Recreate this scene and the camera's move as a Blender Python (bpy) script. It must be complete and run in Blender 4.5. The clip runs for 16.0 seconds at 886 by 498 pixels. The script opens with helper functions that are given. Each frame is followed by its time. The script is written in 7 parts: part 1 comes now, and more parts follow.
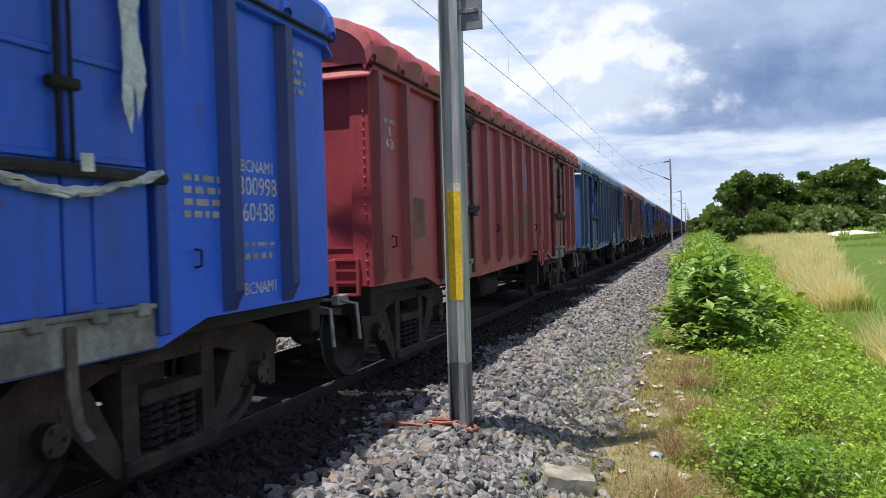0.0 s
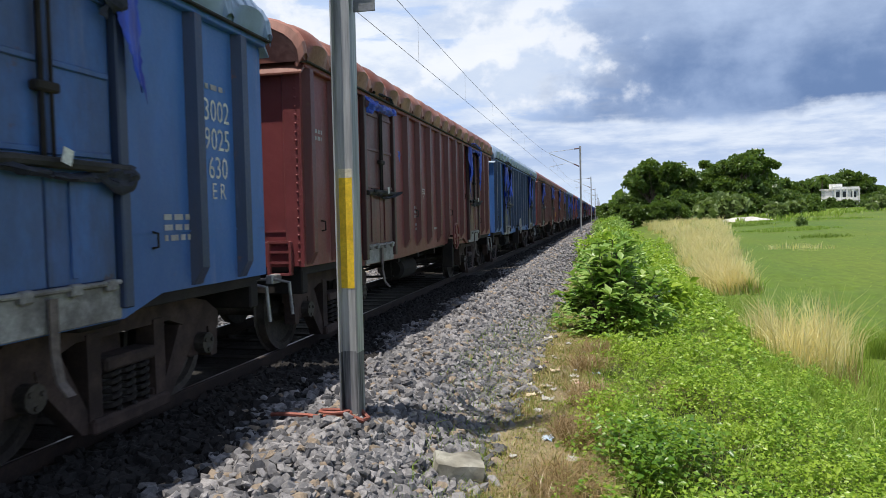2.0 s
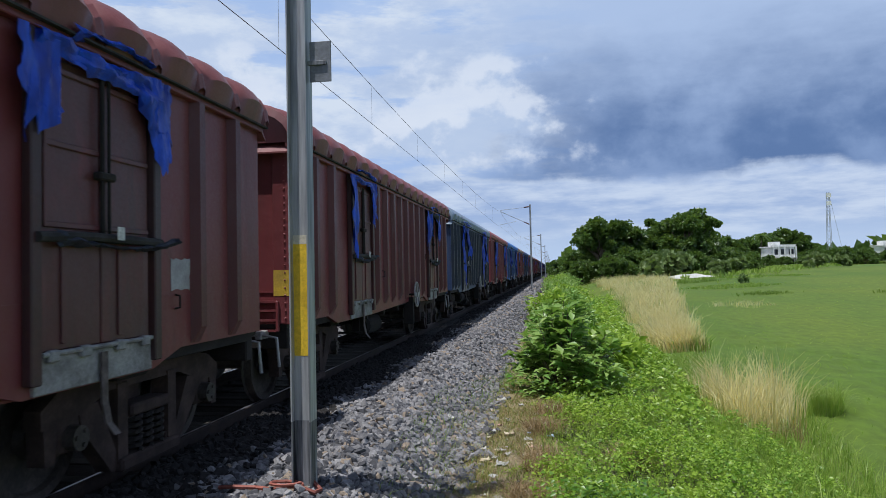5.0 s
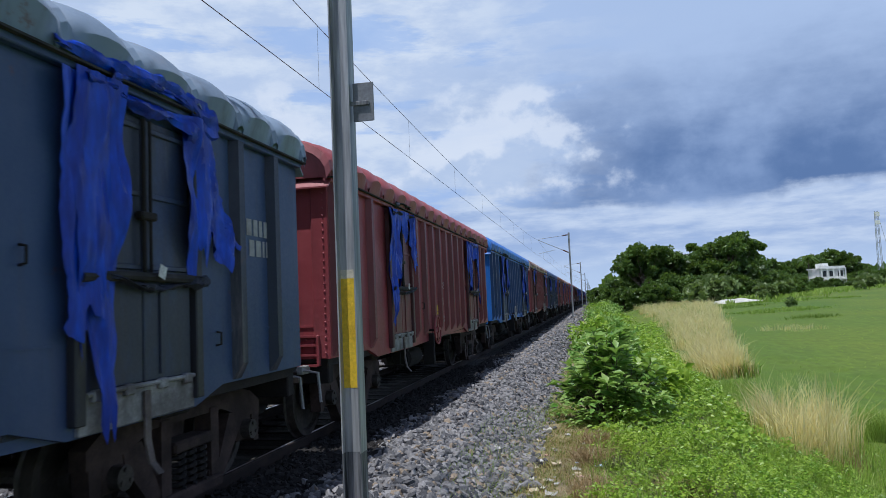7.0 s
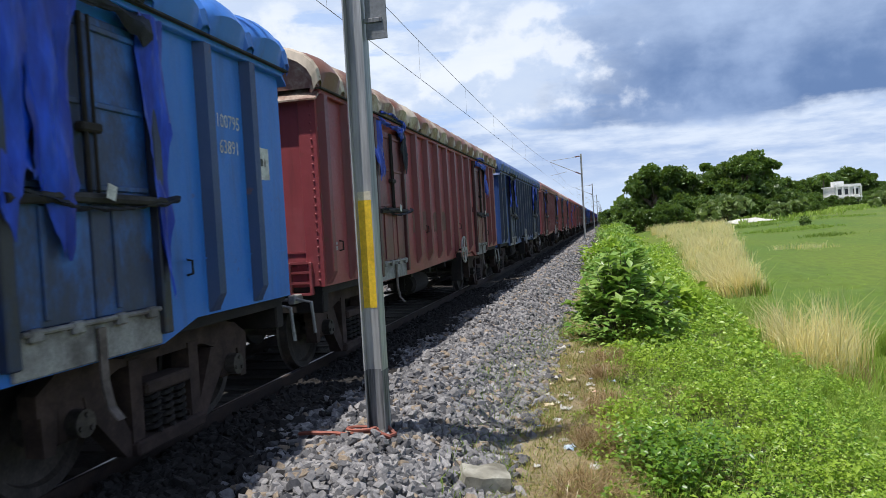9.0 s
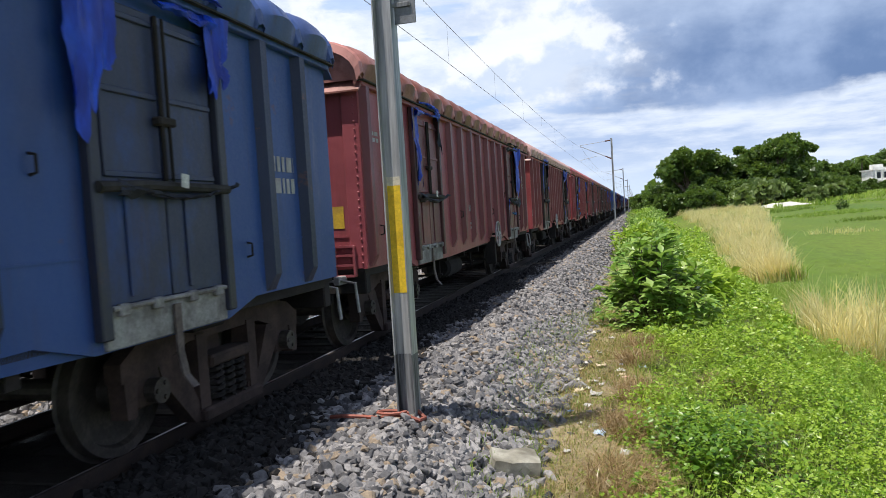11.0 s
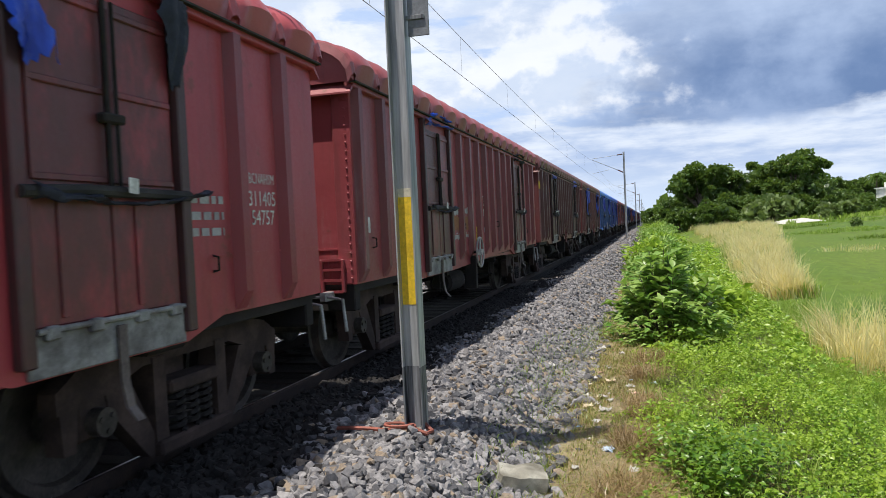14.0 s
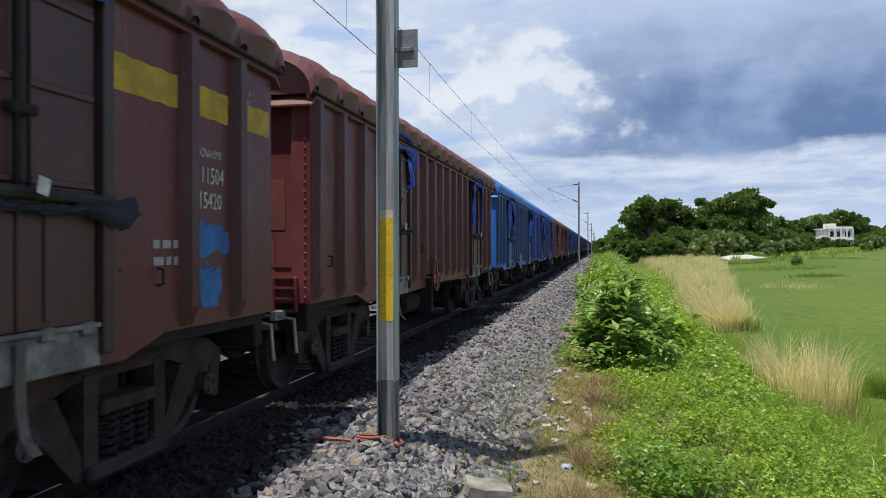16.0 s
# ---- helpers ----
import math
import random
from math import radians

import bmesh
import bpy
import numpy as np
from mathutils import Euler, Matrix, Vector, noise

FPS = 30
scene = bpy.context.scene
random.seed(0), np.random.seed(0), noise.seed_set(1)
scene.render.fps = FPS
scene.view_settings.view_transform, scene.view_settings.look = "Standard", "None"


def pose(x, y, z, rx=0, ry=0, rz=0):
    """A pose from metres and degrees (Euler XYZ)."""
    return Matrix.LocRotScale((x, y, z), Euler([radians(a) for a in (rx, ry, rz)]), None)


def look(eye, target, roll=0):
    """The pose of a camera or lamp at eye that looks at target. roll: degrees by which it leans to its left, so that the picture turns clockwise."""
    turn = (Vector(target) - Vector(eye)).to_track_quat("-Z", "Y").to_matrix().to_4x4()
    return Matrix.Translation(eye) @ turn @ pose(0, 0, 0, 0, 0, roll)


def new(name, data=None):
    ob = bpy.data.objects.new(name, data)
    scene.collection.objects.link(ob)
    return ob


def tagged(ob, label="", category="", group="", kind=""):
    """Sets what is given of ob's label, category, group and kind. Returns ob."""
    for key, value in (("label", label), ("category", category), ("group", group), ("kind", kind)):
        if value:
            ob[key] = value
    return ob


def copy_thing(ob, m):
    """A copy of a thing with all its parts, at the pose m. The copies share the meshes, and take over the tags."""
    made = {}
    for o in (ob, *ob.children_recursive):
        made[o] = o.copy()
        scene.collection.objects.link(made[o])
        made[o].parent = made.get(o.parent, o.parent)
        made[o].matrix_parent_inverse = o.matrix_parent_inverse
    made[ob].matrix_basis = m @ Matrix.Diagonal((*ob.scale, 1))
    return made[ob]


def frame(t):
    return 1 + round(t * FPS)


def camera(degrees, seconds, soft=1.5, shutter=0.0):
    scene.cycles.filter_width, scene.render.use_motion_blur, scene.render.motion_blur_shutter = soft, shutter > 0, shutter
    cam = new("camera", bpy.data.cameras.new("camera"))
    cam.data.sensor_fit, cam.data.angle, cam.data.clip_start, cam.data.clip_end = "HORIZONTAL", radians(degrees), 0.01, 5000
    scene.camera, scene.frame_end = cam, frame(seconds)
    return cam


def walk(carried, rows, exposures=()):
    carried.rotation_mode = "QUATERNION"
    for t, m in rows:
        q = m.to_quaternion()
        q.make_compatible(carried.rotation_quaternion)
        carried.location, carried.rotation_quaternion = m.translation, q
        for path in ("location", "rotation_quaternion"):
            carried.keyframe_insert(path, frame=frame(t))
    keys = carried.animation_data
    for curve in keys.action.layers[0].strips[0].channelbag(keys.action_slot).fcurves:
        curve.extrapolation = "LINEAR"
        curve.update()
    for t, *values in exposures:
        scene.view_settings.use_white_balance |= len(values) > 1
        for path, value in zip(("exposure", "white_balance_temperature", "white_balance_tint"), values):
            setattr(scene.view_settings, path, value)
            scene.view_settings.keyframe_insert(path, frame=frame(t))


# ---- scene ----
cam = camera(62.8, 16.0, 0.6, 0.05)
PATH = [
    (0, (4.609, 0.063, 1.562), (3.955, 1.953, 1.522), -1.6),
    (0.5, (4.605, 0.081, 1.561), (3.97, 1.976, 1.479), -1.6),
    (1, (4.661, 0.131, 1.573), (4.043, 2.031, 1.489), -0.8),
    (1.5, (4.732, 0.19, 1.591), (4.266, 2.133, 1.503), -0.6),
    (2, (4.771, 0.189, 1.582), (4.338, 2.139, 1.492), -1.2),
    (2.5, (4.785, 0.187, 1.581), (4.224, 2.106, 1.513), -3.3),
    (3, (4.8, 0.22, 1.607), (4.368, 2.172, 1.573), -3.6),
    (3.5, (4.8, 0.205, 1.623), (4.493, 2.181, 1.61), -2.8),
    (4, (4.784, 0.205, 1.619), (4.504, 2.185, 1.617), -2.1),
    (4.5, (4.765, 0.185, 1.664), (4.484, 2.165, 1.691), -1.4),
    (7, (4.733, 0.033, 1.665), (4.333, 1.987, 1.815), -2.5),
    (7.5, (4.715, 0.026, 1.653), (4.291, 1.978, 1.744), -2.7),
    (8, (4.701, 0.017, 1.64), (4.264, 1.968, 1.662), -2.7),
    (8.5, (4.684, 0.004, 1.643), (4.246, 1.955, 1.62), -2.7),
    (9, (4.686, 0.017, 1.638), (4.245, 1.967, 1.581), -3.3),
    (11.5, (4.682, 0.016, 1.633), (4.145, 1.94, 1.541), -3.4),
    (12, (4.68, 0.015, 1.637), (4.132, 1.937, 1.547), -3.4),
    (12.5, (4.686, 0.019, 1.643), (4.133, 1.939, 1.555), -3.6),
    (13, (4.687, 0.032, 1.633), (4.134, 1.952, 1.545), -3.7),
    (13.5, (4.682, 0.029, 1.645), (4.133, 1.951, 1.553), -3.2),
    (14, (4.684, 0.035, 1.64), (4.137, 1.958, 1.581), -2.7),
    (14.5, (4.633, -0.005, 1.625), (4.105, 1.924, 1.593), -2.3),
    (15, (4.566, -0.127, 1.627), (4.09, 1.816, 1.606), -2.6),
    (15.5, (4.546, -0.214, 1.65), (4.13, 1.743, 1.657), -2.4),
    (16, (4.559, -0.319, 1.65), (4.139, 1.637, 1.647), -0.1),
]
EXPOSURES = [(0, 0.20, 6650, 10), (1.5, 0.12, 6580, 10), (2.5, 0.05, 6480, 10), (3.5, -0.19, 5980, 10), (4.5, -0.26, 5980, 10), (7, -0.28, 5800, 10), (7.5, -0.14, 6050, 10), (8, -0.02, 6200, 10), (9, 0.08, 6330, 10), (11.5, 0.24, 6630, 10), (13.5, 0.24, 6640, 10), (14.5, 0.02, 6500, 10), (15, -0.06, 6440, 10), (16, -0.10, 6420, 10)]
walk(cam, [(t, look(eye, target, roll)) for t, eye, target, roll in PATH], EXPOSURES)

# ---- sky, sun and exposure ----
SUN_TO = Vector((0.18, 0.23, -1.0)).normalized()      # the way the sunlight travels

world = bpy.data.worlds.new("sky")
scene.world = world
world.use_nodes = True
wn, wl = world.node_tree.nodes, world.node_tree.links
wn.clear()


def wnode(kind, **settings):
    n = wn.new(kind)
    for k, v in settings.items():
        n.inputs[k].default_value = v
    return n


def wmath(op, a, b=0.0, clamp=False):
    n = wn.new("ShaderNodeMath")
    n.operation, n.use_clamp = op, clamp
    for i, v in enumerate((a, b)):
        if isinstance(v, (int, float)):
            n.inputs[i].default_value = v
        else:
            wl.new(v, n.inputs[i])
    return n.outputs[0]


def wmix(fac, a, b):
    n = wn.new("ShaderNodeMix")
    n.data_type = "RGBA"
    for i, v in ((0, fac), (6, a), (7, b)):
        if isinstance(v, tuple):
            n.inputs[i].default_value = (*v, 1)
        elif isinstance(v, (int, float)):
            n.inputs[i].default_value = v
        else:
            wl.new(v, n.inputs[i])
    return n.outputs[2]


def wramp(value, lo, hi):
    n = wn.new("ShaderNodeMapRange")
    n.interpolation_type = "SMOOTHSTEP"
    wl.new(value, n.inputs[0])
    n.inputs[1].default_value, n.inputs[2].default_value = lo, hi
    return n.outputs[0]


def wnoise(scale, detail, rough, offset, squash, lift=0.0):
    m = wn.new("ShaderNodeMapping")
    m.inputs["Location"].default_value = offset
    m.inputs["Scale"].default_value = (1, 1, squash)
    wl.new(wtc.outputs["Generated"], m.inputs["Vector"])
    n = wnode("ShaderNodeTexNoise", Scale=scale, Detail=detail, Roughness=rough)
    wl.new(m.outputs[0], n.inputs["Vector"])
    return n.outputs["Fac"]


wtc = wn.new("ShaderNodeTexCoord")
wsep = wn.new("ShaderNodeSeparateXYZ")
wl.new(wtc.outputs["Generated"], wsep.inputs[0])
up = wsep.outputs[2]

sky = wn.new("ShaderNodeTexSky")
sky.sky_type, sky.sun_disc = "NISHITA", False
sky.sun_elevation = math.asin(-SUN_TO.z)
sky.sun_rotation = math.atan2(-SUN_TO.x, -SUN_TO.y)
blue = wn.new("ShaderNodeVectorMath")
blue.operation = "SCALE"
wl.new(sky.outputs[0], blue.inputs[0])
blue.inputs["Scale"].default_value = 0.07

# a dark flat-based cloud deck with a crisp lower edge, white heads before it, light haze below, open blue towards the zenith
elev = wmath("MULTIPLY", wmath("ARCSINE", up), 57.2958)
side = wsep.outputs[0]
swell = wnoise(2.2, 4, 0.5, (0.35, 0.1, 0.2), 2.2)
heap = wnoise(7.5, 9, 0.55, (1.35, 0.6, 0.2), 1.25)
heap_above = wnoise(7.5, 9, 0.55, (1.35, 0.6, 0.23), 1.25)
wisp = wnoise(5.0, 9, 0.60, (2.1, 0.62, 0.0), 5.0)
fine = wnoise(11.0, 8, 0.60, (4.0, 1.0, 2.0), 2.6)
ragged = wmath("ADD", wmath("MULTIPLY", wmath("SUBTRACT", heap, 0.5), 5.0), wmath("MULTIPLY", wmath("SUBTRACT", wisp, 0.5), 3.2))
over = wmath("ADD", wmath("SUBTRACT", elev, 6.9), ragged)             # degrees above the deck's lower edge
deck = wramp(over, -0.35, 0.75)
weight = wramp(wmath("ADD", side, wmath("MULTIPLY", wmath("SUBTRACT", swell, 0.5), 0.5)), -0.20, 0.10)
tall = wramp(wmath("ADD", over, wmath("MULTIPLY", wmath("SUBTRACT", fine, 0.5), 5.0)), 1.5, 12.5)
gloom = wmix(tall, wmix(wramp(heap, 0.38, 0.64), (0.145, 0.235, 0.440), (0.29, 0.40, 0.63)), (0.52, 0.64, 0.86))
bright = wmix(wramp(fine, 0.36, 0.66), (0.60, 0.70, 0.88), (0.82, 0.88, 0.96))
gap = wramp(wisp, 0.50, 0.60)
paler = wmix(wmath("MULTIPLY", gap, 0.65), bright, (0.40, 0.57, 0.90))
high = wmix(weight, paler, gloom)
streak = wmix(wramp(wisp, 0.40, 0.62), (0.42, 0.54, 0.78), (0.72, 0.80, 0.93))
rim = wmath("SUBTRACT", 1.0, wramp(wmath("ADD", elev, wmath("MULTIPLY", wmath("SUBTRACT", wisp, 0.5), 5.0)), 0.5, 4.5))
below = wmix(wmath("MULTIPLY", rim, 0.85), streak, (0.62, 0.74, 0.92))
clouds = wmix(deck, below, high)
# heaped white heads lit from above
window = wmath("MULTIPLY", wmath("MULTIPLY", wramp(elev, 6.5, 9.5), wmath("SUBTRACT", 1.0, wramp(elev, 15.0, 21.0))), wmath("SUBTRACT", 1.0, wramp(side, 0.0, 0.16)))
head = wramp(wmath("ADD", heap, wmath("MULTIPLY", window, 0.09)), 0.545, 0.655)
lit = wramp(wmath("SUBTRACT", heap, heap_above), -0.05, 0.06)
clouds = wmix(wmath("MULTIPLY", wmath("MULTIPLY", head, window), 0.82), clouds, wmix(lit, (0.60, 0.70, 0.87), (0.87, 0.91, 0.98)))
cover = wramp(heap, 0.42, 0.56)
zenith = wramp(up, 0.40, 0.62)
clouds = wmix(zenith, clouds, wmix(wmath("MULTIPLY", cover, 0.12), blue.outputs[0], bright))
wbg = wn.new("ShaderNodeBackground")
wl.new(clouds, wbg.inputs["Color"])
wbg.inputs["Strength"].default_value = 1.0
wout = wn.new("ShaderNodeOutputWorld")
wl.new(wbg.outputs[0], wout.inputs[0])

sun_data = bpy.data.lights.new("sun", "SUN")
sun_data.energy, sun_data.angle, sun_data.color = 5.0, radians(0.53), (1.0, 0.95, 0.87)
sun = new("sun", sun_data)
sun.rotation_euler = SUN_TO.to_track_quat("-Z", "Y").to_euler()
sun.location = (-20, -15, 60)

# ---- materials ----


class Nodes:
    """A short hand for node materials."""

    def __init__(self, name):
        self.m = bpy.data.materials.new(name)
        self.m.use_nodes = True
        self.t = self.m.node_tree
        self.b = self.t.nodes["Principled BSDF"]
        self.tc = self.t.nodes.new("ShaderNodeTexCoord")
        self.info = self.t.nodes.new("ShaderNodeObjectInfo")
        self.geo = self.t.nodes.new("ShaderNodeNewGeometry")

    def put(self, socket, value):
        if isinstance(value, tuple):
            socket.default_value = (*value, 1) if len(value) == 3 and socket.type == "RGBA" else value
        elif isinstance(value, (int, float)):
            socket.default_value = value
        else:
            self.t.links.new(value, socket)

    def math(self, op, a, b=0.0, clamp=False):
        n = self.t.nodes.new("ShaderNodeMath")
        n.operation, n.use_clamp = op, clamp
        self.put(n.inputs[0], a), self.put(n.inputs[1], b)
        return n.outputs[0]

    def mix(self, fac, a, b, blend="MIX"):
        n = self.t.nodes.new("ShaderNodeMix")
        n.data_type, n.blend_type = "RGBA", blend
        self.put(n.inputs[0], fac), self.put(n.inputs[6], a), self.put(n.inputs[7], b)
        return n.outputs[2]

    def ramp(self, value, lo, hi):
        n = self.t.nodes.new("ShaderNodeMapRange")
        n.interpolation_type = "SMOOTHSTEP"
        self.put(n.inputs[0], value)
        n.inputs[1].default_value, n.inputs[2].default_value = lo, hi
        return n.outputs[0]

    def noise(self, scale, detail=5.0, rough=0.55, stretch=(1, 1, 1), world=False, vary=True):
        m = self.t.nodes.new("ShaderNodeMapping")
        m.inputs["Scale"].default_value = stretch
        self.put(m.inputs["Vector"], self.geo.outputs["Position"] if world else self.tc.outputs["Object"])
        n = self.t.nodes.new("ShaderNodeTexNoise")
        n.noise_dimensions = "4D"
        n.inputs["Scale"].default_value, n.inputs["Detail"].default_value, n.inputs["Roughness"].default_value = scale, detail, rough
        self.put(n.inputs["Vector"], m.outputs[0])
        if vary:
            self.put(n.inputs["W"], self.math("MULTIPLY", self.info.outputs["Random"], 40.0))
        return n.outputs["Fac"]

    def bump(self, height, strength, distance=0.01):
        n = self.t.nodes.new("ShaderNodeBump")
        n.inputs["Strength"].default_value, n.inputs["Distance"].default_value = strength, distance
        self.put(n.inputs["Height"], height)
        self.put(self.b.inputs["Normal"], n.outputs[0])

    def done(self, color, rough=0.7, metal=0.0):
        self.put(self.b.inputs["Base Color"], color)
        self.put(self.b.inputs["Roughness"], rough)
        self.put(self.b.inputs["Metallic"], metal)
        return self.m


def mat(name, a, b, big=2.0, small=30.0, rough=0.8, metal=0.0, bump=0.2, world=False, stretch=(1, 1, 1), spread=0.3, depth=0.01):
    """Two colours mixed in large blotches, a fine grain over them, and a fine relief."""
    n = Nodes(name)
    large = n.ramp(n.noise(big, 4, 0.6, stretch, world), 0.35, 0.68)
    grain = n.noise(small, 5, 0.65, stretch, world)
    col = n.mix(large, a, b)
    col = n.mix(spread, col, n.mix(n.ramp(grain, 0.25, 0.75), (0.25, 0.25, 0.25), (1.75, 1.75, 1.75)), "MULTIPLY")
    n.bump(grain, bump, depth)
    return n.done(col, rough, metal)


def paint_mat(name, wear=1.0, dirt=0.0, scabs=0.0):
    """Wagon paint: the object's own colour, faded, streaked, scuffed to rust and grime."""
    n = Nodes(name)
    col = n.info.outputs["Color"]
    fade = n.ramp(n.noise(0.55, 3, 0.5), 0.3, 0.75)
    pale = n.mix(0.06, n.mix(1.0, col, (1.4, 1.4, 1.35), "MULTIPLY"), (0.30, 0.30, 0.31))
    col = n.mix(n.math("MULTIPLY", fade, 0.6), col, pale)
    streak = n.ramp(n.noise(5.0, 6, 0.62, (1, 1, 0.10)), 0.50, 0.78)
    col = n.mix(n.math("MULTIPLY", streak, 0.45 * wear), col, (0.055, 0.03, 0.024))
    smear = n.ramp(n.noise(1.1, 7, 0.66, (1, 1, 0.35)), 0.48, 0.72)
    col = n.mix(n.math("MULTIPLY", smear, 0.5), col, n.mix(0.62, col, (0.03, 0.022, 0.024)))
    chalk = n.ramp(n.noise(2.6, 8, 0.7, (1, 1, 0.12)), 0.58, 0.74)
    col = n.mix(n.math("MULTIPLY", chalk, 0.30), col, (0.38, 0.34, 0.35))
    rust = n.ramp(n.noise(3.4, 9, 0.68), 0.63 - 0.02 * wear, 0.69)
    col = n.mix(n.math("MULTIPLY", rust, 0.55 * wear), col, (0.14, 0.05, 0.03))
    dust = n.ramp(n.noise(1.6, 7, 0.6, (1, 1, 0.5)), 0.48, 0.75)
    col = n.mix(n.math("MULTIPLY", dust, 0.08), col, (0.30, 0.28, 0.30))
    if dirt:
        grime = n.ramp(n.noise(2.1, 8, 0.70, (1, 1, 0.45)), 0.28, 0.56)
        col = n.mix(n.math("MULTIPLY", n.math("MULTIPLY", grime, dirt), n.info.outputs["Alpha"]), col, (0.035, 0.032, 0.032))
    if scabs:
        bare = n.ramp(n.noise(1.3, 9, 0.70), 0.38, 0.56)
        col = n.mix(n.math("MULTIPLY", bare, scabs), col, (0.15, 0.045, 0.03))
    fine = n.noise(45, 4, 0.6)
    n.bump(n.math("ADD", n.math("MULTIPLY", n.noise(2.2, 3, 0.5), 4.5), n.math("MULTIPLY", fine, 0.25)), 0.35, 0.012)
    n.b.inputs["Coat Weight"].default_value, n.b.inputs["Coat Roughness"].default_value = 0.16, 0.25
    n.b.inputs["Specular IOR Level"].default_value = 0.45
    return n.done(col, n.math("ADD", 0.42, n.math("MULTIPLY", n.ramp(fine, 0.2, 0.8), 0.22)))


def leaf_mat(name, a, b, c, glow=0.35, tint=0.5):
    """Leaves: colour varies from leaf to leaf, light comes through."""
    n = Nodes(name)
    isl = n.geo.outputs["Random Per Island"]
    col = n.mix(isl, a, b)
    col = n.mix(n.ramp(n.noise(0.9, 3, 0.5, world=True, vary=False), 0.45, 0.75), col, c)
    n.done(col, 0.36)
    n.b.inputs["Specular IOR Level"].default_value = 0.5
    tr = n.t.nodes.new("ShaderNodeBsdfTranslucent")
    n.put(tr.inputs["Color"], n.mix(tint, col, (0.25, 0.38, 0.03)))
    mx = n.t.nodes.new("ShaderNodeMixShader")
    mx.inputs[0].default_value = glow
    out = n.t.nodes["Material Output"]
    n.t.links.new(n.b.outputs[0], mx.inputs[1]), n.t.links.new(tr.outputs[0], mx.inputs[2])
    n.t.links.new(mx.outputs[0], out.inputs[0])
    return n.m


def stone_mat():
    n = Nodes("ballast_stone")
    isl = n.math("FRACT", n.math("ADD", n.geo.outputs["Random Per Island"], n.info.outputs["Random"]))
    col = n.mix(isl, (0.055, 0.056, 0.064), (0.31, 0.30, 0.305))
    col = n.mix(n.math("GREATER_THAN", n.math("FRACT", n.math("MULTIPLY", isl, 7.3)), 0.90), col, (0.27, 0.215, 0.16))
    col = n.mix(0.5, col, n.mix(n.ramp(n.noise(40, 6, 0.7, world=True, vary=False), 0.3, 0.7), (0.45, 0.45, 0.46), (1.5, 1.48, 1.45)), "MULTIPLY")
    n.bump(n.noise(60, 5, 0.7, world=True, vary=False), 0.7, 0.010)
    return n.done(col, 0.85)


PAINT = paint_mat("wagon_paint")
ROOF_PAINT = paint_mat("wagon_roof_paint", 1.3)
DOOR_PAINT = paint_mat("wagon_door_paint", 1.2, 0.92)
SCABBY = paint_mat("flaking_roof_paint", 1.3, 0.2, 0.9)
GRIME_SHADE = mat("black_grime_and_shade", (0.018, 0.017, 0.018), (0.05, 0.045, 0.045), 6, 60, 0.9)
THRESH = mat("scuffed_grey_steel", (0.33, 0.33, 0.33), (0.13, 0.12, 0.12), 4, 40, 0.65, 0.2, 0.3)
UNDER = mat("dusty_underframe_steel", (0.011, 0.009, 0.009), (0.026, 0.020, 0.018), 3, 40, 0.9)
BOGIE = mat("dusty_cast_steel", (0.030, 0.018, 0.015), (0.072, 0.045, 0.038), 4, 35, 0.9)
WHEEL = mat("worn_wheel_steel", (0.04, 0.034, 0.03), (0.09, 0.075, 0.065), 5, 40, 0.6, 0.3)
BARE = mat("grey_painted_steel", (0.42, 0.42, 0.43), (0.25, 0.24, 0.24), 6, 50, 0.55, 0.2)
WHITE = mat("white_marking_paint", (0.72, 0.72, 0.70), (0.45, 0.44, 0.44), 12, 60, 0.7, 0, 0.1)
YELLOW = mat("yellow_marking_paint", (0.62, 0.40, 0.03), (0.42, 0.27, 0.04), 5, 40, 0.7, 0, 0.1)
RUSTP = mat("rust_red_primer", (0.25, 0.06, 0.03), (0.14, 0.04, 0.03), 5, 40, 0.85, 0, 0.1)
GREYP = mat("pale_grey_paint", (0.42, 0.41, 0.42), (0.28, 0.26, 0.27), 5, 40, 0.75, 0, 0.1)
LBLUE = mat("light_blue_paint", (0.05, 0.20, 0.52), (0.03, 0.12, 0.36), 4, 40, 0.7, 0, 0.1)
POSTER = mat("purple_poster_paper", (0.16, 0.17, 0.55), (0.28, 0.30, 0.68), 4, 30, 0.6, 0, 0.1)
BLACK = mat("black_marking_paint", (0.02, 0.02, 0.02), (0.04, 0.04, 0.04), 6, 40, 0.7, 0, 0.1)
TARP = mat("blue_tarpaulin", (0.002, 0.022, 0.32), (0.006, 0.075, 0.66), 7, 20, 0.42, 0, 0.35, stretch=(1, 1, 0.22), spread=0.35, depth=0.02)
TARPDARK = mat("dark_grimy_tarpaulin", (0.008, 0.010, 0.02), (0.02, 0.025, 0.05), 6, 40, 0.7, 0, 0.5, depth=0.02)
PLASTIC = mat("white_plastic_sheet", (0.66, 0.67, 0.70), (0.45, 0.47, 0.50), 9, 30, 0.4, 0, 0.4, depth=0.02)
RAILTOP = mat("polished_rail_steel", (0.60, 0.60, 0.62), (0.45, 0.44, 0.44), 3, 80, 0.28, 0.9, 0.05)
# Bed under the train: its deep shadow is put into the base colour.
BALLASTDARK = mat("train_shade_ballast", (0.012, 0.011, 0.011), (0.028, 0.025, 0.023), 9, 50, 0.95, 0, 0.9, True, spread=0.6, depth=0.05)
# Rusty rail sides and sleepers are darkened as well, the train's shade in their colour.
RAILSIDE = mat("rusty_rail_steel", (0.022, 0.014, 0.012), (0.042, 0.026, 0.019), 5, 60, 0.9)
